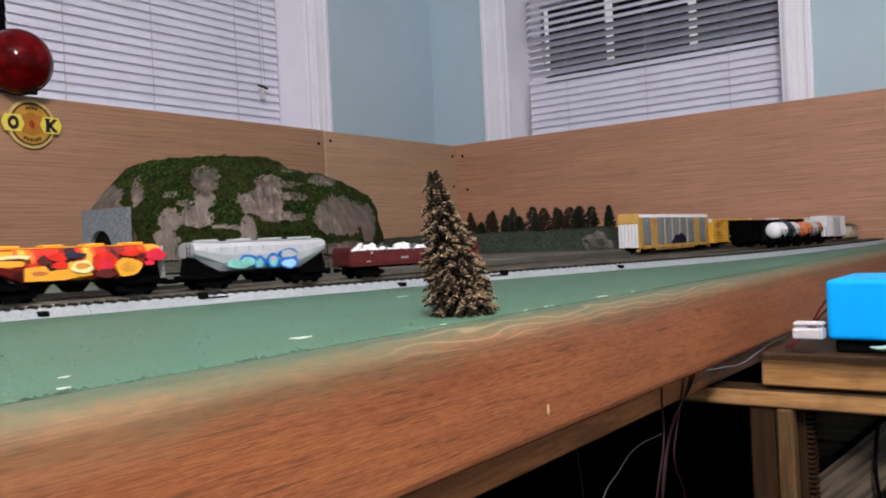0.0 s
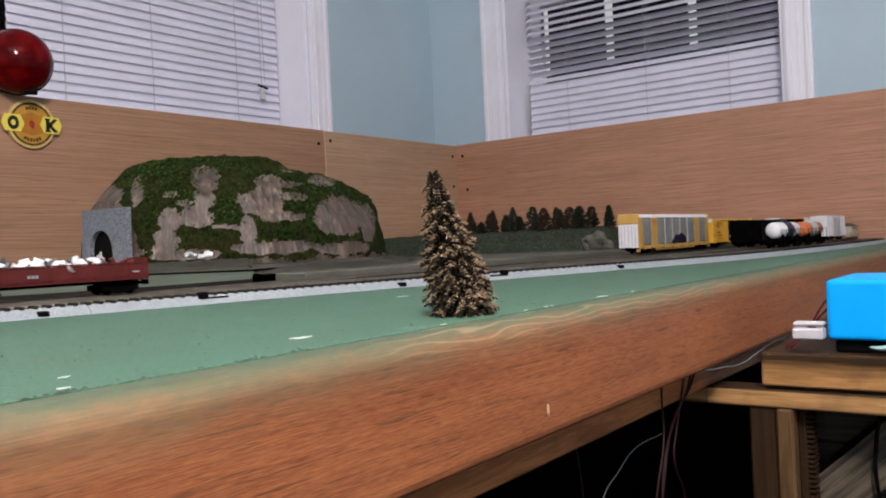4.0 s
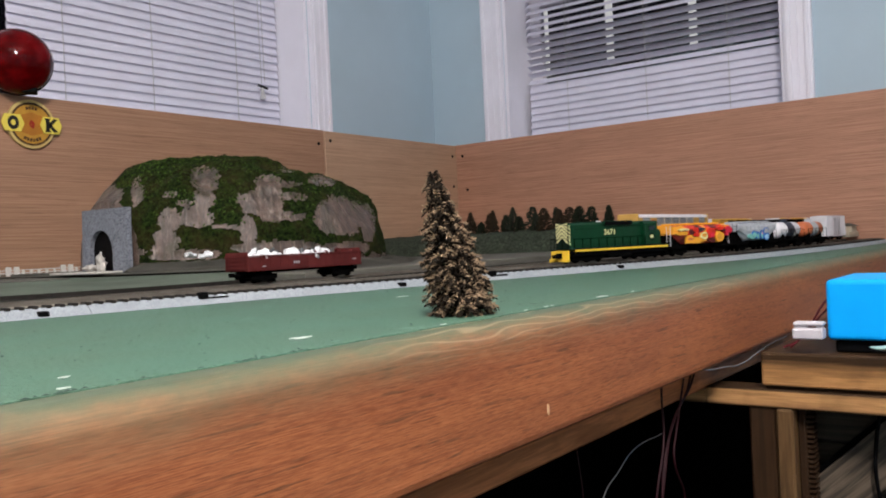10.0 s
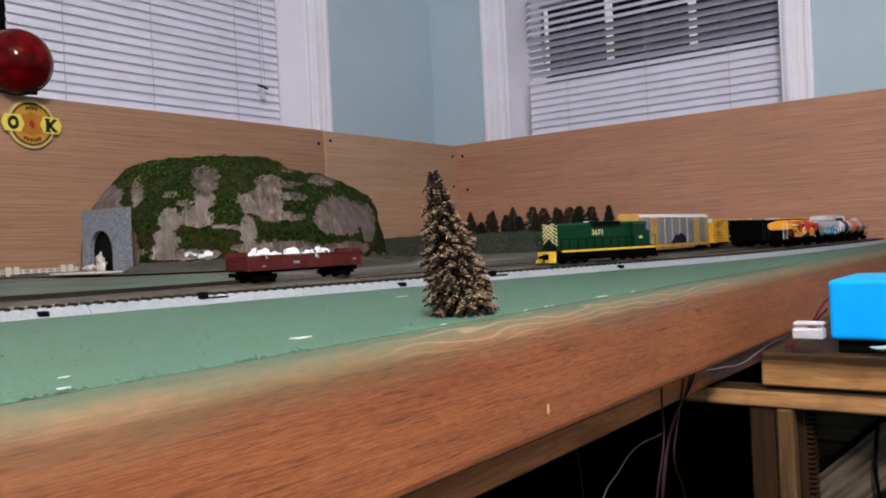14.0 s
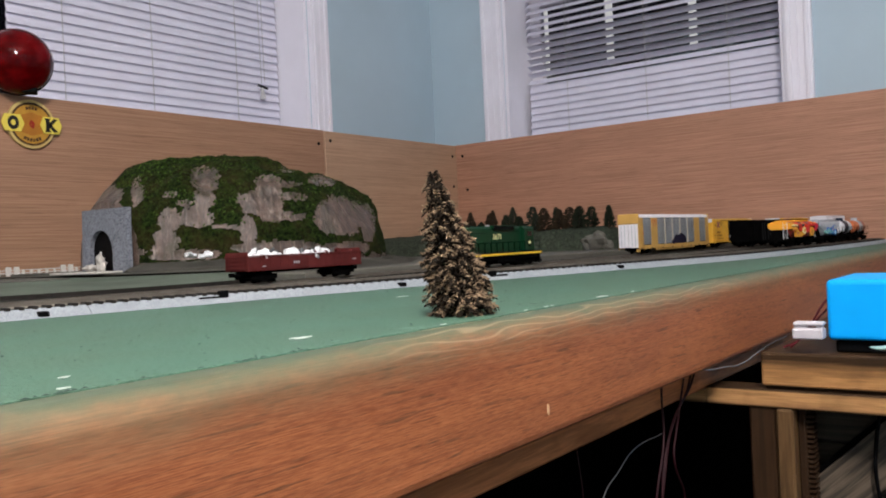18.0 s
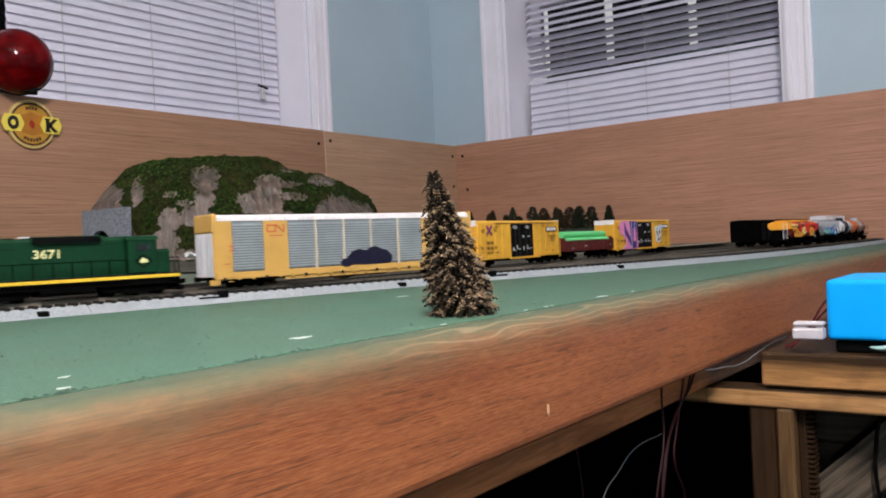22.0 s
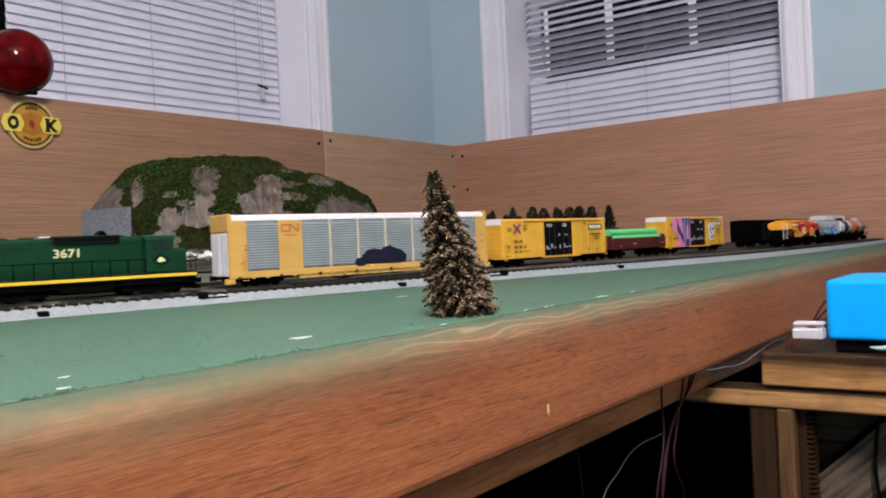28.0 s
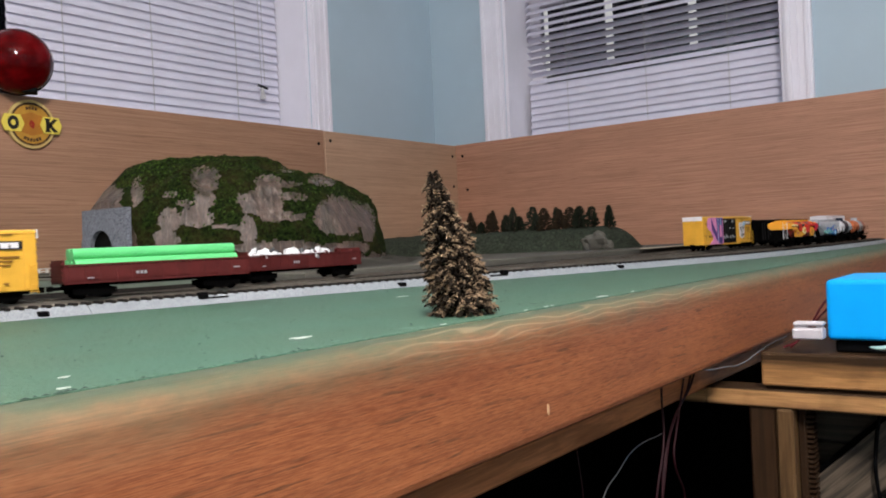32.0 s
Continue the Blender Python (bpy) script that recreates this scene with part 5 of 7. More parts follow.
def disc(bm_, r, y0, y1, r_in=0.0, n=48, sx=1.0):
    ring = [(math.cos(2 * math.pi * i / n), math.sin(2 * math.pi * i / n)) for i in range(n)]
    if not r_in:
        prism(bm_, [(r * sx * c, r * s_) for c, s_ in ring], y0, y1)
        return
    a = [[bm_.verts.new((k * sx * c, y, k * s_)) for c, s_ in ring] for k, y in ((r, y0), (r, y1), (r_in, y1), (r_in, y0))]
    for i in range(n):
        for q in range(4):
            bm_.faces.new((a[q][i], a[q][(i + 1) % n], a[(q + 1) % 4][(i + 1) % n], a[(q + 1) % 4][i]))


bm = bmesh.new(); disc(bm, 0.048, -0.0065, 0.0)
part("sign_disc", rounded(bm, 0.0012, 2), M_SIGN_EDGE, sign, "cream rimmed disc")
bm = bmesh.new(); disc(bm, 0.0425, -0.0072, -0.0066, 0.0385)
part("sign_ring", bm, M_SIGN_DARK, sign, "dark brown ring")
bm = bmesh.new(); disc(bm, 0.0384, -0.0071, -0.0066)
part("sign_field", bm, M_SIGN_GOLD, sign)
for e in (-1, 1):
    bm = bmesh.new()
    prism(bm, [(e * 0.0155, 0.0), (e * 0.023, 0.0165), (e * 0.054, 0.0165), (e * 0.0605, 0.0), (e * 0.054, -0.0165), (e * 0.023, -0.0165)], -0.0095, -0.0073)
    part("ribbon_end", bm, M_SIGN_YELLOW, sign, "yellow ribbon end")
bm = bmesh.new(); disc(bm, 0.0135, -0.0100, -0.0096, 0.0058, 28, 0.80)
bmesh.ops.translate(bm, vec=(-0.0375, 0, 0), verts=bm.verts)
part("ribbon_mark", bm, M_INK, sign, "black oval mark")
bm = cubes(((0.0270, -0.0100, -0.0135), (0.0350, -0.0096, 0.0135)), ((0.0250, -0.01005, 0.0108), (0.037, -0.00965, 0.0136)), ((0.0250, -0.01005, -0.0136), (0.037, -0.00965, -0.0108)))
for sg in (1, -1):
    box(bm, (0.0405, -0.0098, sg * 0.0058), (0.0066, 0.0004, 0.0175), Matrix.Rotation(sg * 0.75, 3, "Y"))
    box(bm, (0.0465, -0.00985, sg * 0.0115), (0.0085, 0.0004, 0.0022))
part("ribbon_mark", bm, M_INK, sign, "black branching mark")
bm = bmesh.new(); disc(bm, 0.0056, -0.0080, -0.0074, 0.0022, 16)
box(bm, (0.0, -0.0076, -0.005), (0.009, 0.0004, 0.004), Matrix.Rotation(0.5, 3, "Y"))
box(bm, (0.0005, -0.0075, 0.0030), (0.0042, 0.0004, 0.0095), Matrix.Rotation(-0.45, 3, "Y"))
part("centre_mark", bm, M_SIGN_RED, sign, "red centre mark")
for sg in (-1, 1):
    bm = bmesh.new()
    prism(bm, [(sg * 0.0150, 0.0), (sg * 0.0225, 0.0165), (0.0, 0.0225), (0.0, -0.0225), (sg * 0.0225, -0.0165)], -0.00735, -0.00715)
    part("centre_field", bm, M_SIGN_RUST, sign, "rust coloured centre field")
for sg, wid, nb in ((1, 0.026, 4), (-1, 0.040, 6)):
    for i in range(nb):
        a = (i - (nb - 1) / 2) * wid / (nb * 0.034)
        bm = bmesh.new()
        box(bm, (0.0315 * math.sin(a), -0.0074, sg * 0.0315 * math.cos(a)), (0.0044, 0.0005, 0.0062), Matrix.Rotation(sg * a, 3, "Y"))
        part("letter_bar", bm, M_SIGN_DARK, sign)

M_REDGLASS, nt_r, b_r = nodes_of("red_lens_glass")
b_r.inputs["Base Color"].default_value = (0.20, 0.004, 0.008, 1)
b_r.inputs["Roughness"].default_value = 0.06
b_r.inputs["Coat Weight"].default_value = 0.10
b_r.inputs["Specular IOR Level"].default_value = 0.10
b_r.inputs["Coat Roughness"].default_value = 0.03
fl = noisy(nt_r, coords(nt_r), 30.0, 2.0)
nt_r.links.new(mixed(nt_r, ramp(nt_r, fl, 0.35, 0.7), (0.055, 0.0004, 0.0010), (0.15, 0.0010, 0.0022)), b_r.inputs["Base Color"])
lens = thing("red_lens", "large red glass signal lens on the board's top edge", "signal lens", (0.825, 1.604, 0.4318), -28)
bm = bmesh.new()
for vv in ball(bm, (0, 0, 0), (0.0625, 0.056, 0.0625), 4):
    if vv.co.y > 0:
        vv.co.y *= 0.25
part("lens", bm, M_REDGLASS, lens, smooth=True)
bm = bmesh.new(); disc(bm, 0.0632, 0.002, 0.011, 0.0585)
part("rim", bm, M_BLACK, lens, "black rim")
bm = cubes(((0.004, -0.018, -0.0610), (0.032, 0.012, -0.0520)))
part("foot", rounded(bm, 0.001), M_BLACK, lens, "black foot")
# steel dots that stand in for small highlights on the lens
for a in (0.3, 1.35, 2.6, 3.7, 4.6, 5.6):
    bm = bmesh.new()
    ball(bm, (0.0545 * math.cos(a), -0.0205, 0.0545 * math.sin(a)), (0.0022, 0.0015, 0.0022), 2)
    part("screw", bm, M_STEEL, lens, smooth=True)

# ---- rolling stock ----
M_LOCO = paint("loco_green", (0.0012, 0.030, 0.010), 0.45, vary=0.15, scale=120, bump=0.08)
M_LOCO_DK = paint("loco_dark_green", (0.0012, 0.009, 0.0045), 0.6, vary=0.3)
M_LYELLOW = paint("loco_yellow", (0.82, 0.52, 0.045), 0.45, vary=0.08, bump=0.05)
M_CREAMY = paint("pale_yellow", (0.72, 0.66, 0.33), 0.5, vary=0.08)
M_RYELLOW = paint("car_yellow", (0.72, 0.39, 0.045), 0.48, vary=0.14, scale=45, bump=0.08)
M_ROOFW = paint("roof_white", (0.74, 0.70, 0.72), 0.4, vary=0.08, scale=90)
M_WHITE = paint("car_white", (0.74, 0.71, 0.74), 0.45, vary=0.08, scale=90)
M_RACK = paint("autorack_yellow", (0.56, 0.325, 0.088), 0.45, vary=0.10, scale=40, bump=0.06)
# darker copy of the screen grey, paints the shade between the slats
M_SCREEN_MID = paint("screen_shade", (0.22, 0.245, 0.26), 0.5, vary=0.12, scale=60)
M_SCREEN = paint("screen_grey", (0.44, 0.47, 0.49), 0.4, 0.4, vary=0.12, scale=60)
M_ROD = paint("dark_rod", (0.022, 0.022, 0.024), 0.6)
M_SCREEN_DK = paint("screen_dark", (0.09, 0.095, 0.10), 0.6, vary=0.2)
M_MAROON = paint("gondola_maroon", (0.092, 0.014, 0.013), 0.55, vary=0.2, scale=60)
M_PIPE = paint("light_green_pipe", (0.13, 0.60, 0.215), 0.35, vary=0.06, bump=0.03)
M_PINK = paint("spray_pink", (0.74, 0.27, 0.50), 0.5, vary=0.12, scale=90)
M_PURPLE = paint("spray_purple", (0.085, 0.040, 0.20), 0.5, vary=0.2, scale=90)
M_NAVY = paint("spray_navy", (0.007, 0.006, 0.022), 0.55, vary=0.3, scale=90)
M_HGREY = paint("hopper_grey", (0.40, 0.41, 0.44), 0.4, vary=0.1, scale=70)
M_SBLUE = paint("spray_blue", (0.015, 0.13, 0.46), 0.5, vary=0.25, scale=120)
M_STEAL = paint("spray_teal", (0.20, 0.50, 0.46), 0.55, vary=0.25, scale=120)
M_SKY = paint("spray_sky", (0.34, 0.56, 0.78), 0.55, vary=0.15, scale=120)
M_TORANGE = paint("tank_orange", (0.50, 0.135, 0.055), 0.4, vary=0.12, scale=60)
M_DKBLUE = paint("dark_blue_band", (0.02, 0.025, 0.045), 0.45, vary=0.2)
M_BRIGHT = paint("hopper_yellow_orange", (0.82, 0.36, 0.035), 0.45, vary=0.1, scale=60)
M_CRIMSON = paint("spray_crimson", (0.62, 0.020, 0.050), 0.5, vary=0.2, scale=120)
M_TANNED = paint("spray_ochre", (0.62, 0.27, 0.03), 0.5, vary=0.2, scale=120)
M_SRED = paint("spray_red", (0.60, 0.026, 0.014), 0.5, vary=0.2, scale=120)
M_SPRAY, nt_s, b_s = nodes_of("sprayed_red_orange_yellow")
n_s = noisy(nt_s, coords(nt_s, (1, 0.2, 1.2), (0, 0, 0), (0.4, 0, 0.1)), 34.0, 1.0, 0.4, 0.8)
r_s = nt_s.nodes.new("ShaderNodeValToRGB")
r_s.color_ramp.interpolation = "CONSTANT"
els = r_s.color_ramp.elements
els[0].position, els[0].color = 0.0, (0.035, 0.008, 0.012, 1)
els[1].position, els[1].color = 0.42, (0.22, 0.012, 0.010, 1)
for pos_, col_ in ((0.485, (0.60, 0.026, 0.012, 1)), (0.60, (0.80, 0.15, 0.02, 1)), (0.655, (0.86, 0.40, 0.05, 1))):
    e_ = els.new(pos_)
    e_.color = col_
nt_s.links.new(n_s, r_s.inputs[0])
nt_s.links.new(r_s.outputs[0], b_s.inputs["Base Color"])
b_s.inputs["Roughness"].default_value = 0.45

FLOOR_H = 0.0125                # underside of the car bodies over the rail


def truck(parent, x, wheelbase=0.0205, axles=2):
    """A black freight truck with side frames, bolster and wheels."""
    ln = wheelbase * (axles - 1)
    tr = part("truck", rounded(cubes(((x - 0.006, -0.0105, 0.0052), (x + 0.006, 0.0105, 0.0108))), 0.0005), M_CHARCOAL, parent, "black wheel truck")
    for sy in (-1, 1):
        bm_ = bmesh.new()
        prism(bm_, [(x - ln / 2 - 0.007, 0.0042), (x - ln / 2 + 0.004, 0.0030), (x - 0.006, 0.0016), (x + 0.006, 0.0016), (x + ln / 2 - 0.004, 0.0030), (x + ln / 2 + 0.007, 0.0042),
                    (x + ln / 2 + 0.007, 0.0086), (x + ln / 4, 0.0100), (x - ln / 4, 0.0100), (x - ln / 2 - 0.007, 0.0086)], sy * 0.0108, sy * 0.0132)
        part("side_frame", bm_, M_CHARCOAL, tr)
    for i in range(axles):
        wx = x - ln / 2 + i * wheelbase
        bm_ = bmesh.new()
        for sy in (-1, 1):
            rod(bm_, (wx, sy * 0.0074, 0.0053), (wx, sy * 0.0096, 0.0053), 0.0053, 16)
        rod(bm_, (wx, -0.0104, 0.0053), (wx, 0.0104, 0.0053), 0.0011, 8)
        part("wheelset", bm_, M_CHARCOAL, tr)


def couplers(parent, half, z=0.0092):
    for e in (-1, 1):
        bm_ = cubes(((e * (half - 0.010), -0.0016, z - 0.0014), (e * (half + 0.0055), 0.0016, z + 0.0014)), ((e * (half + 0.0045), -0.0026, z - 0.0022), (e * (half + 0.0085), 0.0030, z + 0.0022)))
        part("coupler", bm_, M_CHARCOAL, parent)


def bars(parent, name, spots, mat, y):
    """Small unreadable stencil marks: (x, z, width, height)."""
    for x, z, w, h in spots:
        part(name, cubes(((x - w / 2, y - 0.00016, z - h / 2), (x + w / 2, y, z + h / 2))), mat, parent)


def box_car(name, label, length, body_mat, door_mat, height=0.0575, doors=True, spray=False, roof_mat=None, ribs=13, plain=False):
    car = thing(name, label, "rail car", group="freight cars")
    hl, hw, z0, z1 = length / 2, 0.0178, 0.0098, height
    bm_ = cubes(((-hl, -hw, z0), (hl, hw, z1 - 0.0035)))
    body = part("body", rounded(bm_, 0.0006), body_mat, car)
    bm_ = bmesh.new()
    prism(bm_, [(-hw - 0.0004, z1 - 0.0034), (hw + 0.0004, z1 - 0.0034), (hw - 0.001, z1 - 0.0015), (0, z1), (-hw + 0.001, z1 - 0.0015)], -hl - 0.0006, hl + 0.0006, "yz")
    part("roof", bm_, roof_mat or body_mat, car)
    for e in (-1, 1):
        if not plain:
            part("roof_end", cubes(((e * (hl + 0.0007), -hw + 0.001, z1 - 0.0075), (e * (hl + 0.0018), hw - 0.001, z1 - 0.0005))), M_ROOFW, car, "white end panel")
        for i in range(6):
            z = z0 + 0.005 + i * (z1 - z0 - 0.016) / 5
            bm_ = bmesh.new()
            prism(bm_, [(-hw + 0.0025, z), (hw - 0.0025, z), (hw - 0.0025, z + 0.0036), (-hw + 0.0025, z + 0.0036)], e * hl, e * (hl + 0.0011), "yz")
            part("end_rib", bm_, body_mat, car)
    d0, d1 = (-0.029, 0.0285) if doors else (0, 0)
    for i in range(ribs):
        x = -hl + 0.008 + i * (2 * hl - 0.016) / (ribs - 1)
        if doors and d0 - 0.003 < x < d1 + 0.003:
            continue
        for sy in (-1, 1):
            part("side_rib", cubes(((x - 0.0012, sy * hw, z0 + 0.0015), (x + 0.0012, sy * (hw + 0.0008), z1 - 0.0045))), body_mat, car)
    if doors:
        mid = (d0 + d1) / 2
        for sy in (-1, 1):
            for a, b in ((d0, mid - 0.0002), (mid + 0.0002, d1)):
                dr = part("door", rounded(cubes(((a, sy * (hw + 0.0001), z0 + 0.0015), (b, sy * (hw + 0.0013), z1 - 0.0050))), 0.0003), door_mat, car, "black plug door")
                for q in (0.3, 0.7):
                    xx = a + (b - a) * q
                    bm_ = bmesh.new()
                    rod(bm_, (xx, sy * (hw + 0.0019), z0 + 0.002), (xx, sy * (hw + 0.0019), z1 - 0.006), 0.0004, 5)
                    part("lock_rod", bm_, M_ROD, dr)
            if sy < 0 and door_mat is M_BLACK:
                for xx, wd in ((-0.0195, 0.0062), (0.0125, 0.0056)):
                    bm_ = bmesh.new()
                    prism(bm_, [(xx - wd, z1 - 0.0092), (xx - wd * 0.55, z1 - 0.0072), (xx + wd * 0.55, z1 - 0.0072), (xx + wd, z1 - 0.0092), (xx + wd * 0.55, z1 - 0.0114), (xx - wd * 0.55, z1 - 0.0114)], -hw - 0.0016, -hw - 0.0013)
                    part("door_plate", bm_, M_SCREEN, car, "pale oval door plate")
                for xx, zz, ww, hh in ((-0.0260, 0.0190, 0.0022, 0.0040), (-0.0225, 0.0185, 0.0030, 0.0016), (-0.0165, 0.0205, 0.0020, 0.0052), (-0.0105, 0.0200, 0.0034, 0.0016), (0.0000, 0.0350, 0.0026, 0.0030), (0.0010, 0.0190, 0.0014, 0.0048),
                                       (0.0100, 0.0200, 0.0020, 0.0052), (0.0155, 0.0200, 0.0034, 0.0018), (0.0150, 0.0355, 0.0030, 0.0016), (0.0225, 0.0205, 0.0026, 0.0016)):
                    part("door_latch", cubes(((xx - ww / 2, -hw - 0.0026, zz), (xx + ww / 2, -hw - 0.0013, zz + hh))), M_SCREEN, car)
            part("door_track", cubes(((d0 - 0.004, sy * hw, z0 - 0.0012), (d1 + 0.018, sy * (hw + 0.0018), z0 + 0.0008))), body_mat, car)
    part("underframe", cubes(((-hl + 0.004, -0.008, z0 - 0.0028), (hl - 0.004, 0.008, z0 - 0.0002))), M_CHARCOAL, car)
    for e in (-1, 1):
        bm_ = bmesh.new()
        for k in range(5):
            z = z0 - 0.001 + k * 0.0052
            rod(bm_, (e * (hl - 0.0055), -hw - 0.0016, z), (e * (hl - 0.0005), -hw - 0.0016, z), 0.0003, 4)
        for xx in (hl - 0.0055, hl - 0.0005):
            rod(bm_, (e * xx, -hw - 0.0016, z0 - 0.0025), (e * xx, -hw - 0.0016, z0 + 0.021), 0.0003, 4)
        part("ladder", bm_, body_mat, car)
        truck(car, e * (hl - 0.027))
    couplers(car, hl)
    if not plain:
        # white-on-black reporting mark and stencil marks
        part("mark_panel", cubes(((0.0668, -hw - 0.0011, z1 - 0.0158), (0.0985, -hw - 0.0009, z1 - 0.0092))), M_INK, car, "dark marking panel")
        bars(car, "mark_bar", [(0.0720 + k * 0.0070, z1 - 0.0125, 0.0056, 0.0042) for k in range(4)] + [(0.0755 + k * 0.0070, z1 - 0.0112, 0.0022, 0.0014) for k in range(3)], M_WHITE, -hw - 0.0011)
        bars(car, "stencil", [(0.0835, 0.0360, 0.0250, 0.0014), (0.0850, 0.0330, 0.0130, 0.0012), (0.0845, 0.0300, 0.0110, 0.0012), (0.0660, 0.0170, 0.0050, 0.0012), (0.0860, 0.0160, 0.0036, 0.0016), (0.0590, z1 - 0.0078, 0.0070, 0.0014)], M_STENCIL, -hw - 0.0010)
        bars(car, "stencil", [(-0.0978, 0.0455, 0.0080, 0.0013), (-0.0978, 0.0432, 0.0080, 0.0013), (-0.1000, 0.0236, 0.0030, 0.0034), (-0.0865, 0.0236, 0.0068, 0.0034), (-0.0775, 0.0236, 0.0066, 0.0034), (-0.0690, 0.0238, 0.0040, 0.0034)], M_STENCIL, -hw - 0.0010)
        for k in range(6):
            x_ = -hl + 0.004 + (k % 2) * 0.006
            part("step_mark", cubes(((x_ - 0.0016, -hw - 0.0012, z0 + 0.003 + 0.006 * (k // 2)), (x_ + 0.0016, -hw - 0.0004, z0 + 0.0038 + 0.006 * (k // 2)))), M_STENCIL, car)
        part("top_track", cubes(((-0.070, -hw - 0.0010, z1 - 0.0046), (0.092, -hw - 0.0002, z1 - 0.0038))), M_STENCIL, car, "dark rail above the doors")
        if not spray:
            xc, zc = -0.0832, 0.0450
            for k, (mm, wd_) in enumerate(((M_TORANGE, 0.0038), (M_PURPLE, 0.0017))):
                for sg in (1, -1):
                    bm_ = bmesh.new()
                    box(bm_, (xc, -hw - 0.0010 - 0.0003 * k - 0.00012 * sg, zc), (wd_, 0.0003, 0.0165), Matrix.Rotation(sg * 0.86, 3, "Y"))
                    part("emblem_bar", bm_, mm, car, "rust red crossed emblem")
            bars(car, "stencil", [(-0.0862, 0.0300, 0.0072, 0.0034), (-0.0772, 0.0300, 0.0070, 0.0034), (-0.0673, 0.0484, 0.0095, 0.0013), (-0.0680, 0.0456, 0.0070, 0.0013), (-0.0680, 0.0435, 0.0070, 0.0013), (-0.0660, 0.0180, 0.0095, 0.0012),
                                  (-0.0865, 0.0180, 0.0060, 0.0024), (-0.0780, 0.0180, 0.0060, 0.0024)], M_STENCIL, -hw - 0.0009)
    if spray:
        bm_ = bmesh.new()
        prism(bm_, [(-0.0860, 0.0105), (-0.0285, 0.0100), (-0.0293, 0.0550), (-0.0820, 0.0550), (-0.0890, 0.0535), (-0.0935, 0.0480), (-0.0940, 0.0410), (-0.0900, 0.0350), (-0.0800, 0.0320), (-0.0740, 0.0250), (-0.0690, 0.0195), (-0.0760, 0.0150)], -hw - 0.0013, -hw - 0.0002)
        part("spray_patch", bm_, M_PINK, car, "pink spray paint")
        for outline, mat_, dy in (([(-0.0785, 0.0548), (-0.0695, 0.0415), (-0.0617, 0.0335), (-0.0539, 0.0280), (-0.0527, 0.0138), (-0.0586, 0.0185), (-0.0676, 0.0275), (-0.0758, 0.0330)], M_PURPLE, 0.0016),
                                  ([(-0.0590, 0.0548), (-0.0522, 0.0546), (-0.0526, 0.0285), (-0.0545, 0.0290), (-0.0558, 0.0420)], M_PURPLE, 0.0017),
                                  ([(-0.0496, 0.0545), (-0.0312, 0.0545), (-0.0338, 0.0108), (-0.0500, 0.0114)], M_PURPLE, 0.0016),
                                  ([(-0.0440, 0.0428), (-0.0373, 0.0425), (-0.0360, 0.0219), (-0.0462, 0.0225)], M_PINK, 0.0020),
                                  ([(-0.0410, 0.0545), (-0.0395, 0.0545), (-0.0398, 0.0428), (-0.0412, 0.0428)], M_SKY, 0.0020),
                                  ([(-0.0518, 0.0540), (-0.0502, 0.0540), (-0.0508, 0.0130), (-0.0520, 0.0130)], M_SKY, 0.0019)):
            bm_ = bmesh.new()
            prism(bm_, outline, -hw - dy, -hw - dy + 0.0003)
            part("spray_stroke", bm_, mat_, car, "dark purple sprayed stroke" if mat_ is M_PURPLE else "pale sprayed stroke")
        bm_ = bmesh.new()
        prism(bm_, [(0.0443, 0.0440), (0.0500, 0.0462), (0.0560, 0.0440), (0.0610, 0.0460), (0.0680, 0.0440), (0.0670, 0.0260), (0.0640, 0.0200), (0.0585, 0.0177), (0.0500, 0.0185), (0.0465, 0.0225), (0.0470, 0.0300), (0.0450, 0.0360)], -hw - 0.0013, -hw - 0.0002)
        part("spray_patch", bm_, M_WHITE, car, "white sprayed shield patch")
        for qx, qz, qa, qb in ((0.0505, 0.0350, 0.0026, 0.0036), (0.0610, 0.0360, 0.0026, 0.0034), (0.0557, 0.0300, 0.0014, 0.0028), (0.0562, 0.0235, 0.0042, 0.0026), (0.0630, 0.0250, 0.0016, 0.0020), (0.0520, 0.0412, 0.0022, 0.0009)):
            bm_ = bmesh.new()
            prism(bm_, blob(rng, qx, qz, qa, qb, 10, 0.2), -hw - 0.0016, -hw - 0.00135)
            part("spray_spot", bm_, M_INK, car)
        for qx, qz, qa, qb in ((0.0502, 0.0345, 0.0011, 0.0017), (0.0562, 0.0236, 0.0028, 0.0011)):
            bm_ = bmesh.new()
            prism(bm_, blob(rng, qx, qz, qa, qb, 8, 0.1), -hw - 0.0019, -hw - 0.00165)
            part("spray_spot", bm_, M_SCREEN, car)
        bm_ = bmesh.new()
        prism(bm_, [(0.0605, 0.0400), (0.0598, 0.0465), (0.0698, 0.0490), (0.0700, 0.0420), (0.0648, 0.0372)], -hw - 0.0018, -hw - 0.00165)
        part("spray_patch", bm_, M_SKY, car, "pale blue sprayed patch")
    return car


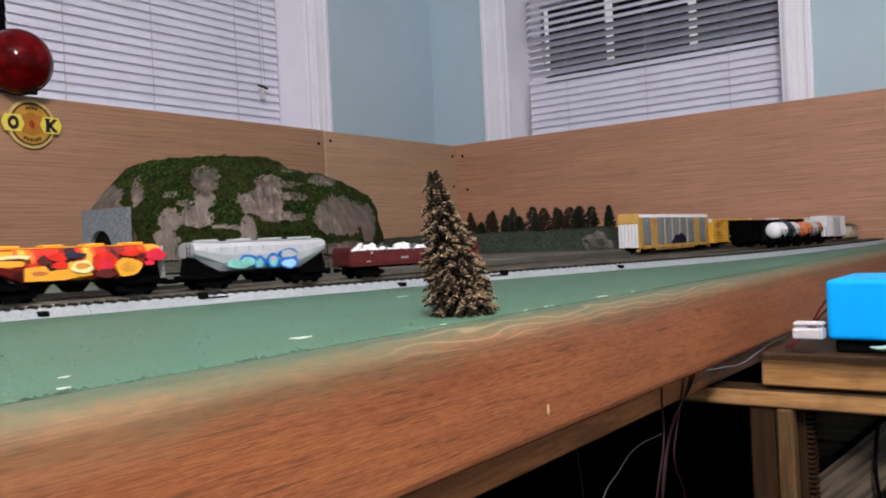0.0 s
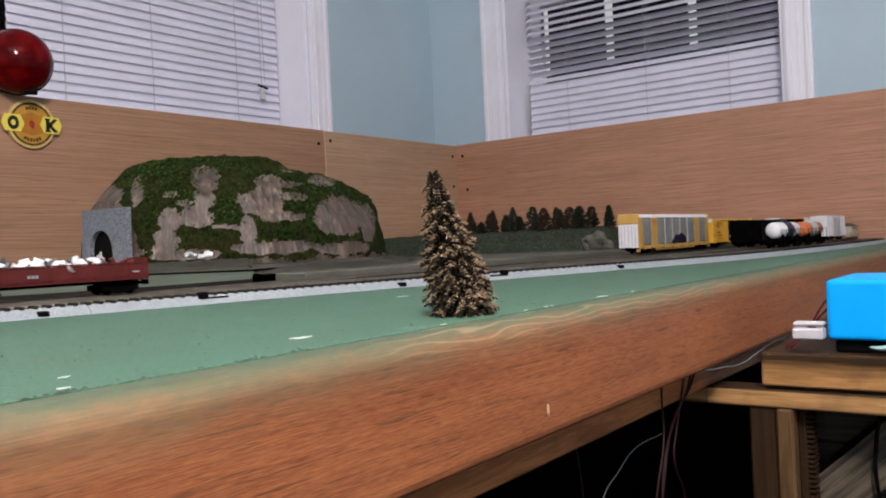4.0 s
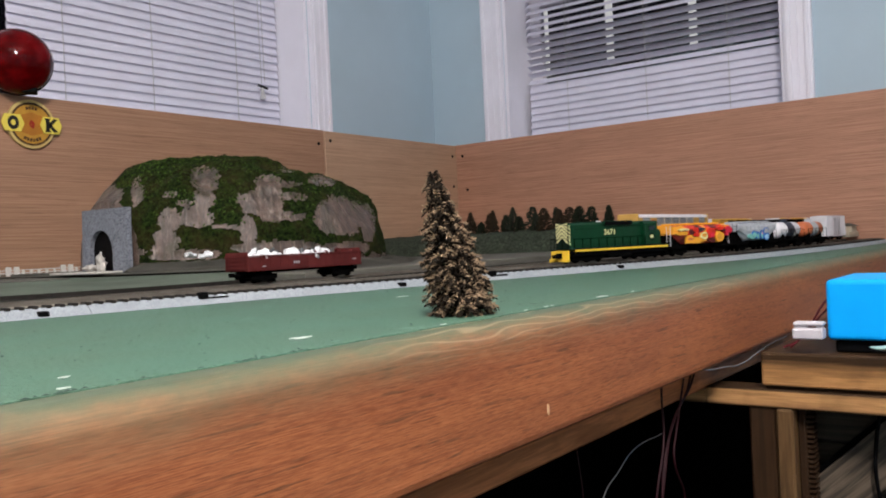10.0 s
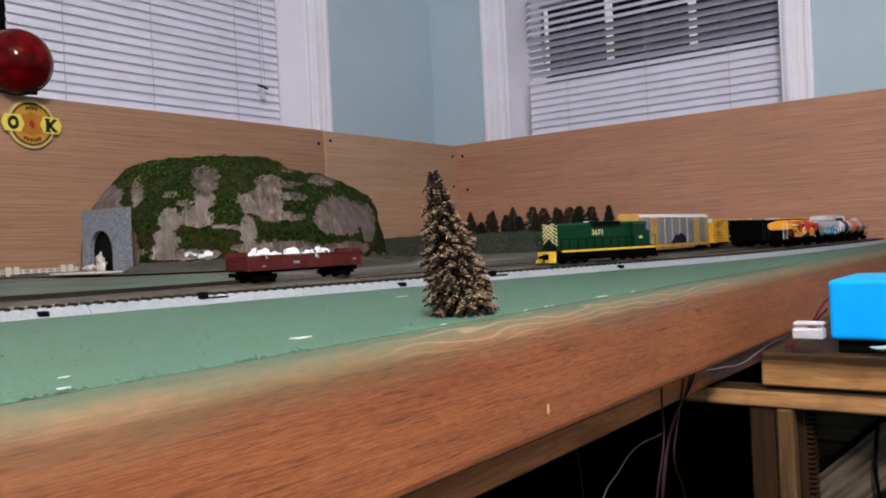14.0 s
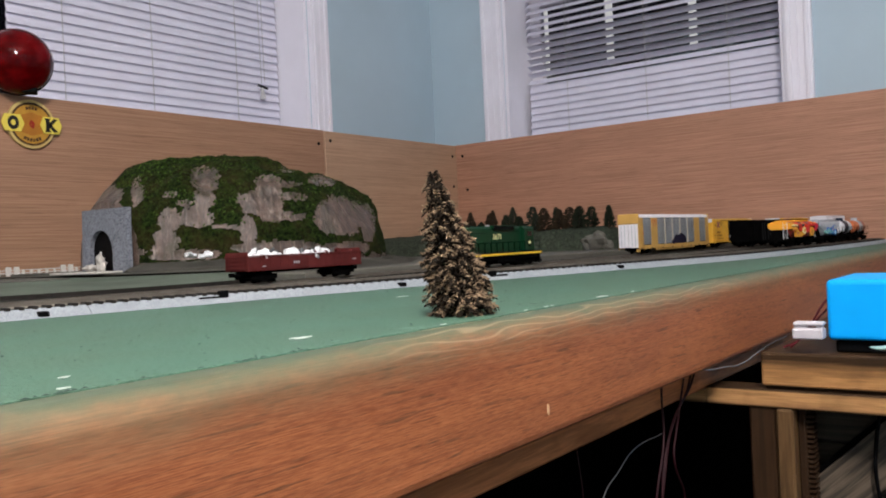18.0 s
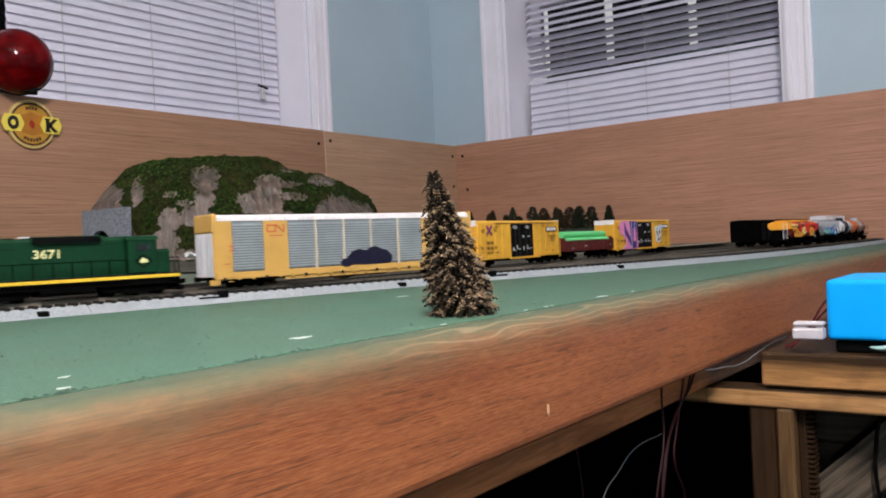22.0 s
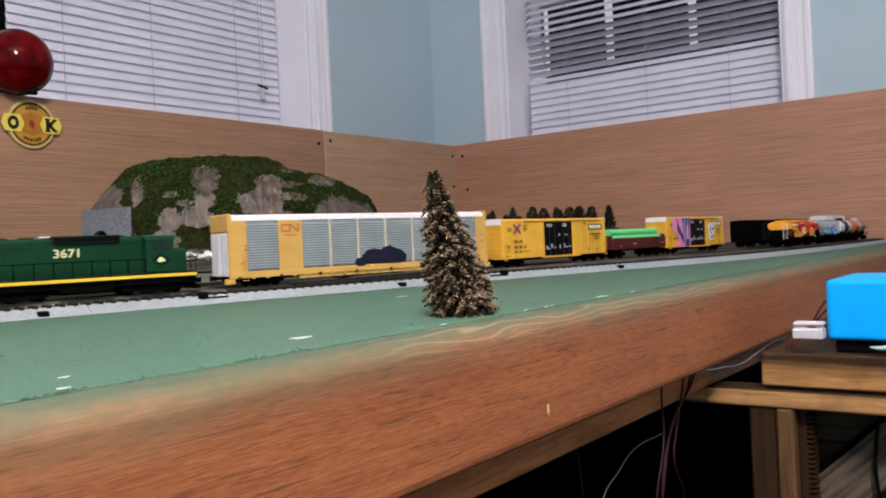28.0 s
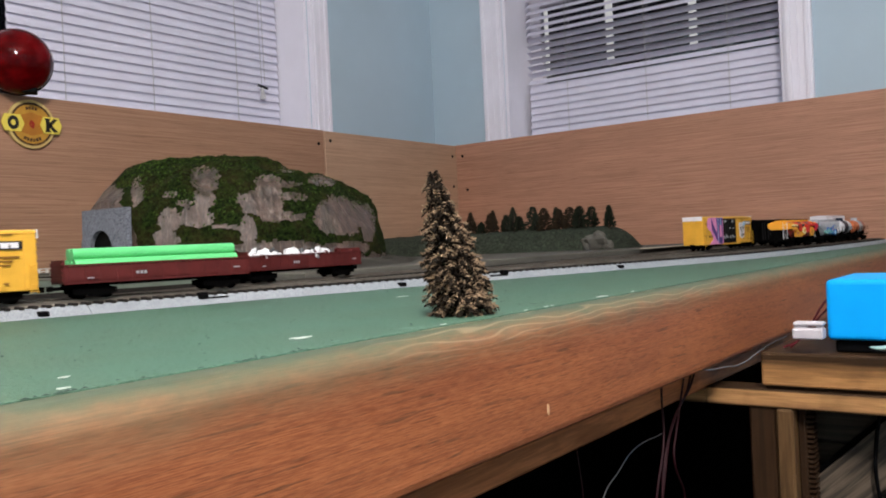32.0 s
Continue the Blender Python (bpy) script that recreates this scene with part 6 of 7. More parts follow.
def gondola(name, label, length):
    car = thing(name, label, "rail car", group="freight cars")
    hl, hw, z0, z1 = length / 2, 0.0178, 0.0140, 0.0268
    part("floor", cubes(((-hl, -hw, z0), (hl, hw, z0 + 0.002))), M_MAROON, car)
    for sy in (-1, 1):
        part("side", rounded(cubes(((-hl, sy * hw, z0 - 0.0016), (hl, sy * (hw - 0.0012), z1))), 0.0003), M_MAROON, car)
        part("top_chord", cubes(((-hl - 0.0004, sy * (hw + 0.0008), z1 + 0.0001), (hl + 0.0004, sy * (hw - 0.0016), z1 + 0.0014))), M_MAROON, car)
        for i in range(13):
            x = -hl + 0.004 + i * (2 * hl - 0.008) / 12
            part("side_post", cubes(((x - 0.0009, sy * hw, z0 - 0.001), (x + 0.0009, sy * (hw + 0.0004), z1))), M_MAROON, car)
    for e in (-1, 1):
        part("end_wall", cubes(((e * hl, -hw + 0.0013, z0 - 0.001), (e * (hl - 0.0014), hw - 0.0013, z1 + 0.0052))), M_MAROON, car)
        for i in range(4):
            z = z0 + 0.0010 + i * 0.0040
            part("end_rib", cubes(((e * hl, -hw + 0.002, z), (e * (hl + 0.0011), hw - 0.002, z + 0.0026))), M_MAROON, car)
        part("bolster", cubes(((e * (hl - 0.019), -0.0150, z0 - 0.0036), (e * (hl - 0.031), 0.0150, z0 - 0.0002))), M_CHARCOAL, car)
        truck(car, e * (hl - 0.025))
    part("underframe", cubes(((-hl + 0.004, -0.007, z0 - 0.0040), (hl - 0.004, 0.007, z0 - 0.0002))), M_CHARCOAL, car)
    couplers(car, hl)
    bars(car, "stencil", [(-0.022 + k * 0.0032, 0.0195, 0.0022, 0.0024) for k in range(3)] + [(-hl + 0.020, 0.0170, 0.005, 0.0010), (hl - 0.013, 0.0195, 0.006, 0.0012)], M_SCREEN, -hw - 0.0010)
    return car


def hopper(name, label, side_mat, end_mat, roof_mat, sprayed):
    car = thing(name, label, "rail car", group="freight cars")
    hl, hw = 0.0665, 0.0178
    zt, zb, zs = 0.0485, 0.0165, 0.0330
    # rounded body with sloping end sheets
    sec = [(-hw + 0.006, 0), (-hw + 0.001, 0.28), (-hw, 0.55), (-hw + 0.0012, 0.82), (-hw + 0.006, 0.97), (0, 1.0), (hw - 0.006, 0.97), (hw - 0.0012, 0.82), (hw, 0.55), (hw - 0.001, 0.28), (hw - 0.006, 0)]
    stations = [(-hl, zs), (-hl + 0.026, zb), (hl - 0.026, zb), (hl, zs)]
    bm_ = bmesh.new()
    rws = [[bm_.verts.new((x, y, lo + (zt - lo) * t)) for y, t in sec] for x, lo in stations]
    k = len(sec)
    for a, b in zip(rws, rws[1:]):
        for j in range(k):
            bm_.faces.new((a[j], b[j], b[(j + 1) % k], a[(j + 1) % k]))
    for cap in (bm_.faces.new(rws[0]), bm_.faces.new(rws[-1][::-1])):
        cap.material_index = 1
    body = part("body", bm_, side_mat, car)
    body.data.materials.append(end_mat)
    part("roof_walk", cubes(((-hl + 0.002, -0.0115, zt - 0.0002), (hl - 0.002, 0.0115, zt + 0.0008))), roof_mat, car)
    for i in range(4):
        x = -0.048 + i * 0.032
        part("hatch", rounded(cubes(((x - 0.0075, -0.0105, zt + 0.0009), (x + 0.0075, 0.0105, zt + 0.0032))), 0.0006), roof_mat, car)
    for i in range(9):
        x = -hl + 0.012 + i * (2 * hl - 0.024) / 8
        part("side_post", cubes(((x - 0.0006, -hw - 0.0003, 0.036), (x + 0.0006, -hw + 0.0022, 0.0435))), side_mat, car)
    for i in range(3):
        x = -0.030 + i * 0.030
        bm_ = bmesh.new()
        prism(bm_, [(x - 0.013, 0.0164), (x + 0.013, 0.0164), (x + 0.005, 0.0062), (x - 0.005, 0.0062)], -0.0105, 0.0105)
        part("outlet_bay", bm_, M_CHARCOAL, car, "dark discharge bay")
    for e in (-1, 1):
        part("end_platform", rounded(cubes(((e * (hl - 0.030), -hw + 0.001, 0.0100), (e * (hl + 0.006), hw - 0.001, 0.0135))), 0.0004), M_CHARCOAL, car)
        bm_ = bmesh.new()
        prism(bm_, [(e * (hl - 0.022), 0.0137), (e * (hl + 0.002), 0.0137), (e * (hl - 0.001), 0.0335), (e * (hl - 0.004), 0.031)], -0.0125, 0.0125)
        part("end_brace", bm_, M_CHARCOAL, car, "black end framing")
        bm_ = bmesh.new()
        for yy in (-0.0155, -0.009):
            rod(bm_, (e * (hl + 0.004), yy, 0.0136), (e * (hl + 0.003), yy, 0.047), 0.0004, 5)
        for kz in range(6):
            rod(bm_, (e * (hl + 0.0036), -0.0155, 0.018 + kz * 0.005), (e * (hl + 0.0036), -0.009, 0.018 + kz * 0.005), 0.0003, 4)
        part("ladder", bm_, M_WHITE if sprayed else M_CHARCOAL, car)
        truck(car, e * (hl - 0.019))
        if sprayed:
            bm_ = bmesh.new()
            prism(bm_, [(e * (hl - 0.0155), 0.0330), (e * (hl + 0.0004), 0.0330), (e * (hl + 0.0004), 0.0465), (e * (hl - 0.0200), 0.0465)], -hw - 0.0009, -hw + 0.004)
            part("end_patch", bm_, end_mat if e < 0 else side_mat, car, "orange-yellow body end" if e < 0 else "")
    part("underframe", cubes(((-hl + 0.002, -hw + 0.002, 0.0136), (hl - 0.002, hw - 0.002, 0.0162))), M_CHARCOAL, car)
    couplers(car, hl + 0.006)
    y = -hw - 0.0007
    if sprayed:
        bm_ = bmesh.new()
        prism(bm_, [(-0.0400, 0.0300), (-0.0250, 0.0318), (-0.0215, 0.0260), (-0.0093, 0.0295), (-0.0065, 0.0345), (0.0105, 0.0350), (0.0100, 0.0205), (-0.0010, 0.0198), (-0.0100, 0.0172), (-0.0400, 0.0176)], y - 0.0004, -hw + 0.0012)
        part("spray_patch", bm_, M_BRIGHT, car, "yellow sprayed shape")
        y -= 0.0004
        for cx, cz, rx_, rz_, m_ in ((-0.0290, 0.0245, 0.0060, 0.0022, M_TORANGE), (-0.0260, 0.0365, 0.0042, 0.0048, M_MAROON), (-0.0150, 0.0395, 0.0075, 0.0042, M_SRED), (-0.0025, 0.0405, 0.0085, 0.0026, M_DKBLUE), (-0.0140, 0.0315, 0.0058, 0.0036, M_SRED),
                                     (0.0028, 0.0290, 0.0084, 0.0062, M_CREAMY), (0.0026, 0.0300, 0.0056, 0.0030, M_TANNED), (0.0205, 0.0325, 0.0098, 0.0102, M_SRED), (0.0205, 0.0215, 0.0076, 0.0046, M_MAROON), (0.0205, 0.0305, 0.0050, 0.0048, M_CRIMSON),
                                     (0.0388, 0.0268, 0.0108, 0.0092, M_BRIGHT), (0.0388, 0.0268, 0.0070, 0.0055, M_TANNED), (0.0435, 0.0402, 0.0105, 0.0030, M_SRED), (0.0500, 0.0372, 0.0045, 0.0026, M_MAROON), (0.0615, 0.0378, 0.0085, 0.0062, M_CRIMSON), (0.0560, 0.0300, 0.0042, 0.0026, M_CRIMSON),
                                     (-0.0470, 0.0402, 0.0115, 0.0026, M_CREAMY), (-0.0470, 0.0385, 0.0080, 0.0010, M_MAROON), (-0.0530, 0.0345, 0.0140, 0.0030, M_BRIGHT)):
            y -= 0.0002
            bm_ = bmesh.new()
            prism(bm_, blob(rng, cx, cz, rx_, rz_, 20, 0.14), y, -hw + 0.0012)
            part("spray_patch", bm_, m_, car)
    else:
        for cx, cz, rx_, rz_, mm, dy in ((-0.0230, 0.0238, 0.0140, 0.0048, M_STEAL, 0.0), (-0.0160, 0.0282, 0.0088, 0.0052, M_SBLUE, 0.0003), (-0.0165, 0.0262, 0.0074, 0.0046, M_STEAL, 0.0005), (-0.0045, 0.0245, 0.0066, 0.0068, M_SBLUE, 0.0004), (-0.0050, 0.0235, 0.0036, 0.0050, M_STEAL, 0.0007),
                                         (0.0092, 0.0256, 0.0066, 0.0084, M_SBLUE, 0.0004), (0.0092, 0.0252, 0.0042, 0.0060, M_STEAL, 0.0007), (0.0092, 0.0282, 0.0022, 0.0022, M_PINK, 0.0010), (0.0252, 0.0320, 0.0098, 0.0066, M_SBLUE, 0.0004), (0.0252, 0.0322, 0.0080, 0.0050, M_HGREY, 0.0007),
                                         (0.0252, 0.0224, 0.0105, 0.0068, M_SBLUE, 0.0009), (0.0252, 0.0216, 0.0076, 0.0046, M_SKY, 0.0012)):
            bm_ = bmesh.new()
            prism(bm_, blob(rng, cx, cz, rx_, rz_, 22, 0.13), y - dy, -hw + 0.002)
            part("spray_stroke", bm_, mm, car, "blue sprayed lettering shape" if mm is M_SBLUE else "")
    # a low car: the body is squat above its frame
    for ob in car.children:
        if ob.type == "MESH" and not ob.name.startswith("truck"):
            for vv in ob.data.vertices:
                if vv.co.z > 0.0125:
                    vv.co.z = 0.0125 + (vv.co.z - 0.0125) * 0.82
    return car


def tank_car(name, label, tank_mat, band_mat, length=0.112):
    car = thing(name, label, "rail car", group="freight cars")
    hl, r, zc = length / 2, 0.0134, 0.0284
    bm_ = bmesh.new()
    prof = [(-hl + 0.004, 0.0), (-hl + 0.005, 0.55), (-hl + 0.008, 0.86), (-hl + 0.012, 1.0), (hl - 0.012, 1.0), (hl - 0.008, 0.86), (hl - 0.005, 0.55), (hl - 0.004, 0.0)]
    n = 24
    rws = [[bm_.verts.new((x, max(k_, 0.02) * r * math.cos(6.2832 * i / n), zc + max(k_, 0.02) * r * math.sin(6.2832 * i / n))) for i in range(n)] for x, k_ in prof]
    for a, b in zip(rws, rws[1:]):
        for j in range(n):
            bm_.faces.new((a[j], b[j], b[(j + 1) % n], a[(j + 1) % n]))
    part("tank", bm_, tank_mat, car, smooth=True)
    bm_ = bmesh.new()
    rod(bm_, (-0.016, 0, zc), (0.016, 0, zc), r + 0.0004, 28)
    part("tank_band", bm_, band_mat, car, "dark centre band")
    bm_ = bmesh.new()
    rod(bm_, (0, 0, zc + r - 0.001), (0, 0, zc + r + 0.0055), 0.0066, 16, 0.0060)
    part("dome", bm_, band_mat, car)
    part("running_board", cubes(((-hl, -0.0165, 0.0118), (hl, 0.0165, 0.0136))), M_CHARCOAL, car)
    part("underframe", cubes(((-hl, -0.006, 0.0090), (hl, 0.006, 0.0117))), M_CHARCOAL, car)
    for x in (-0.034, 0.034):
        part("saddle", cubes(((x - 0.004, -0.012, 0.0137), (x + 0.004, 0.012, 0.0215))), M_CHARCOAL, car)
    bm_ = bmesh.new()
    for sy in (-1, 1):
        rod(bm_, (-hl + 0.003, sy * 0.0163, 0.029), (hl - 0.003, sy * 0.0163, 0.029), 0.0004, 5)
        for i in range(6):
            xx = -hl + 0.003 + i * (2 * hl - 0.006) / 5
            rod(bm_, (xx, sy * 0.0163, 0.0136), (xx, sy * 0.0163, 0.029), 0.0004, 5)
    part("handrail", bm_, M_CHARCOAL, car)
    for e in (-1, 1):
        truck(car, e * (hl - 0.021))
    couplers(car, hl)
    return car


def autorack():
    car = thing("autorack_car", "long yellow autorack car with grey side screens", "rail car", group="freight cars")
    hl, hw, z0, z1 = 0.1555, 0.0185, 0.0092, 0.0665
    # solid dark block in place of the car's unlit inside
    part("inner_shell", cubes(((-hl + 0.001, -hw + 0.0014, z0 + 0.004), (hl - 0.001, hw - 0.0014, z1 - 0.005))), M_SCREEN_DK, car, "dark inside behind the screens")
    bm_ = bmesh.new()
    prism(bm_, [(-hw, z1 - 0.0062), (-hw + 0.0012, z1 - 0.0022), (-hw + 0.005, z1 - 0.0004), (0, z1), (hw - 0.005, z1 - 0.0004), (hw - 0.0012, z1 - 0.0022), (hw, z1 - 0.0062)], -hl + 0.003, hl - 0.003, "yz")
    part("roof", bm_, M_ROOFW, car, "silver white ribbed roof")
    for i in range(60):
        x = -hl + 0.006 + i * (2 * hl - 0.012) / 59
        part("roof_rib", cubes(((x - 0.0007, -hw - 0.0002, z1 - 0.0060), (x + 0.0007, -hw + 0.0009, z1 - 0.0024))), M_ROOFW, car)
    # side bays: yellow panels and grey louvred screens
    yellow = [(-hl, -0.1385), (-0.1065, -0.0810), (0.0835, 0.1098), (0.1410, hl)]
    bays = [(-0.1385, -0.1065), (-0.0810, -0.0502), (-0.0502, -0.0177), (-0.0177, 0.0160), (0.0160, 0.0510), (0.0510, 0.0835), (0.1098, 0.1410)]
    for sy in (-1, 1):
        for a, b in yellow:
            part("side_panel", rounded(cubes(((a, sy * (hw - 0.0012), z0 + 0.0005), (b, sy * hw, z1 - 0.0064))), 0.0003), M_RACK, car, "yellow side panel")
        for a, b in bays:
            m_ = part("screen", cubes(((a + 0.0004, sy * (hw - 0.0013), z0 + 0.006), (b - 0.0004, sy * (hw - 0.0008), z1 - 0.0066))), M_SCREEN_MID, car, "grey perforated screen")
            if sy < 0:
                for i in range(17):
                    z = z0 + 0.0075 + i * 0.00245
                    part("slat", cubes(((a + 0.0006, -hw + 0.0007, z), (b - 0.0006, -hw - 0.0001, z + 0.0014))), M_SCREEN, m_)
        for x in (-0.0502, -0.0177, 0.0160, 0.0510):
            part("side_post", cubes(((x - 0.0012, sy * (hw - 0.001), z0 + 0.004), (x + 0.0012, sy * (hw + 0.0006), z1 - 0.0064))), M_CREAM, car)
        part("sill", rounded(cubes(((-hl, sy * (hw + 0.0004), z0 - 0.0008), (hl, sy * (hw - 0.0016), z0 + 0.0052))), 0.0003), M_RACK, car, "yellow side sill")
        part("lower_sill", cubes(((-0.085, sy * (hw - 0.001), z0 - 0.0042), (0.085, sy * (hw - 0.003), z0 - 0.0009))), M_RACK, car)
        for i in range(22):
            x = -hl + 0.008 + i * (2 * hl - 0.016) / 21
            part("sill_lug", cubes(((x - 0.0014, sy * (hw + 0.0004), z0 - 0.0018), (x + 0.0014, sy * (hw + 0.0012), z0 + 0.0008))), M_INK if i % 3 == 0 else M_RACK, car)
    for e in (-1, 1):
        part("end_hood", rounded(cubes(((e * (hl - 0.003), -hw - 0.0002, z1 - 0.0165), (e * (hl + 0.0016), hw + 0.0002, z1 + 0.0004))), 0.0014, 2), M_RACK, car, "yellow end hood")
        for sy in (-1, 1):
            dr = part("end_door", rounded(cubes(((e * (hl + 0.0001), sy * 0.0004, z0 + 0.0016), (e * (hl + 0.0014), sy * (hw - 0.0012), z1 - 0.0168))), 0.0003), M_WHITE, car, "white radial end door")
            for yy in (0.006, 0.012):
                part("door_rib", cubes(((e * (hl + 0.0014), sy * yy, z0 + 0.004), (e * (hl + 0.0020), sy * (yy + 0.001), z1 - 0.019))), M_SCREEN, dr)
        part("end_post", cubes(((e * (hl + 0.0002), -hw, z0), (e * (hl + 0.0016), -hw + 0.0011, z1 - 0.0168))), M_RACK, car)
        part("end_step", cubes(((e * (hl - 0.004), -hw + 0.0005, z0 - 0.0055), (e * (hl + 0.005), -hw + 0.003, z0 - 0.0009))), M_RACK, car)
        bm_ = bmesh.new()
        for kz in range(6):
            rod(bm_, (e * (hl - 0.017), -hw - 0.0012, z0 - 0.003 + kz * 0.0046), (e * (hl - 0.011), -hw - 0.0012, z0 - 0.003 + kz * 0.0046), 0.0003, 4)
        part("ladder", bm_, M_RACK, car)
        truck(car, e * (hl - 0.038), 0.0215)
    part("underframe", cubes(((-hl + 0.003, -0.0075, z0 - 0.0030), (hl - 0.003, 0.0075, z0 + 0.003))), M_CHARCOAL, car)
    part("brake_gear", cubes(((-0.030, -0.012, 0.0038), (0.018, -0.006, 0.0060)), ((0.022, -0.010, 0.0036), (0.040, -0.004, 0.0060))), M_CHARCOAL, car)
    couplers(car, hl + 0.0025)
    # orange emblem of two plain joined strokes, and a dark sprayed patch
    bm_ = bmesh.new()
    zc, xc = z1 - 0.0135, -0.0935
    for a, b, c, d in ((xc - 0.010, xc - 0.0085, zc - 0.003, zc + 0.003), (xc - 0.0095, xc - 0.0015, zc + 0.0022, zc + 0.0037), (xc - 0.0095, xc - 0.0015, zc - 0.0037, zc - 0.0022), (xc - 0.0015, xc, zc - 0.0037, zc + 0.0037), (xc + 0.0075, xc + 0.009, zc - 0.0037, zc + 0.0037)):
        span(bm_, (a, -hw - 0.0004, c), (b, -hw + 0.0001, d))
    box(bm_, (xc + 0.0038, -hw - 0.00015, zc), (0.0016, 0.0005, 0.0098), Matrix.Rotation(-0.80, 3, "Y"))
    part("emblem", bm_, M_TORANGE, car, "rust orange line emblem")
    bars(car, "stencil", [(xc, zc - 0.0068, 0.014, 0.0010), (-hl + 0.016, 0.034, 0.004, 0.0016), (-hl + 0.016, 0.0375, 0.004, 0.0016), (-hl + 0.011, 0.022, 0.006, 0.001), (hl - 0.006, 0.040, 0.004, 0.0014), (hl - 0.006, 0.033, 0.004, 0.0014)], M_TORANGE, -hw - 0.0001)
    y = -hw - 0.0007
    for cx, cz, rx_, rz_ in ((0.011, 0.0195, 0.0290, 0.0055), (0.002, 0.0240, 0.0150, 0.0055), (0.020, 0.0262, 0.0105, 0.0058), (-0.0155, 0.0165, 0.0075, 0.0030), (0.035, 0.0205, 0.0060, 0.0060), (0.029, 0.0245, 0.0080, 0.0042)):
        y -= 0.00012
        bm_ = bmesh.new()
        prism(bm_, blob(rng, cx, cz, rx_, rz_, 26, 0.16), y, -hw - 0.0002)
        part("spray_patch", bm_, M_NAVY, car, "dark navy sprayed blot")
    return car


def locomotive():
    car = thing("diesel_locomotive", "green diesel locomotive with a yellow sill stripe", "locomotive")
    hl = 0.094
    hw, hood = 0.0178, 0.0104
    zf = 0.0180
    part("frame", rounded(cubes(((-hl + 0.006, -0.0160, 0.0085), (hl - 0.006, 0.0160, zf - 0.0034))), 0.0004), M_CHARCOAL, car, "black underframe")
    part("walkway", cubes(((-hl + 0.002, -hw, zf - 0.0012), (hl - 0.002, hw, zf))), M_LOCO_DK, car)
    for sy in (-1, 1):
        part("sill_stripe", rounded(cubes(((-hl + 0.0115, sy * hw, zf - 0.0040), (hl - 0.002, sy * (hw - 0.0010), zf - 0.0013))), 0.0003), M_LYELLOW, car, "yellow sill stripe")
        part("sill_step", cubes(((-0.052, sy * (hw - 0.0008), zf - 0.0060), (0.048, sy * (hw - 0.002), zf - 0.0041))), M_CHARCOAL, car)
    # long hood
    bm_ = bmesh.new()
    prism(bm_, [(-hood, zf + 0.0002), (-hood, 0.0470), (-hood + 0.0024, 0.0497), (hood - 0.0024, 0.0497), (hood, 0.0470), (hood, zf + 0.0002)], -hl + 0.0078, 0.048, "yz")
    part("long_hood", bm_, M_LOCO, car, "green long hood")
    bm_ = bmesh.new()
    prism(bm_, [(-0.025, 0.0475), (-0.021, 0.0448), (0.025, 0.0448), (0.029, 0.0475), (0.029, 0.0510), (-0.025, 0.0510)], -hood - 0.0024, hood + 0.0024)
    part("brake_flare", rounded(bm_, 0.0004), M_LOCO, car, "flared brake grille housing")
    for sy in (-1, 1):
        part("grille", cubes(((-0.0235, sy * (hood + 0.0025), 0.0458), (0.0275, sy * (hood + 0.0030), 0.0504))), M_BLACK, car, "dark grille")
        part("intake_grille", cubes(((0.031, sy * (hood + 0.0001), 0.0435), (0.045, sy * (hood + 0.0005), 0.0441))), M_LOCO_DK, car)
        part("rear_grille", cubes(((-0.077, sy * (hood + 0.0001), 0.0415), (-0.036, sy * (hood + 0.0004), 0.0421))), M_LOCO_DK, car)
        for i in range(12):
            x = -0.076 + i * 0.0098
            part("hood_door", cubes(((x, sy * (hood + 0.0001), zf + 0.002), (x + 0.0088, sy * (hood + 0.0004), zf + 0.0155))), M_LOCO, car)
    for x in (-0.060, -0.040, -0.010, 0.030):
        bm_ = bmesh.new()
        rod(bm_, (x, 0, 0.0497), (x, 0, 0.0507), 0.0062, 18)
        part("roof_fan", bm_, M_LOCO_DK, car)
    part("exhaust_stack", cubes(((0.004, -0.003, 0.0497), (0.010, 0.003, 0.0514))), M_CHARCOAL, car)
    part("horn", cubes(((-0.0325, -0.0075, 0.0503), (-0.0240, -0.0060, 0.0514))), M_WHITE, car, "pale air horn")
    # slanted stripes over the hood's rear end and round its corners
    hx = -hl + 0.0078
    for sy in (-1, 1):
        part("stripe_ground", cubes(((hx - 0.0002, sy * (hood + 0.0001), zf + 0.001), (hx + 0.0026, sy * (hood + 0.0005), 0.0468))), M_LOCO_DK, car)
        for k in range(6):
            z = zf + 0.0062 + k * 0.0046
            bm_ = bmesh.new()
            prism(bm_, [(hx - 0.0002, z), (hx - 0.0002, min(0.0468, z + 0.0024)), (hx + 0.0026, min(0.0468, z + 0.0003)), (hx + 0.0026, z - 0.0021)], sy * (hood + 0.0005), sy * (hood + 0.0008))
            part("chevron", bm_, M_CREAMY, car, "pale yellow slanted stripe")
    part("rear_panel", cubes(((hx - 0.0007, -hood + 0.0004, zf + 0.001), (hx - 0.0001, hood - 0.0004, 0.0480))), M_LOCO_DK, car)
    for k in range(6):
        for sy in (-1, 1):
            z = zf + 0.0088 + k * 0.0046
            bm_ = bmesh.new()
            prism(bm_, [(0, min(0.0478, z + 0.0078)), (0, min(0.0478, z + 0.0054)), (sy * (hood - 0.0006), z - 0.0024), (sy * (hood - 0.0006), z)], hx - 0.0013, hx - 0.0007, "yz")
            part("chevron", bm_, M_CREAMY, car)
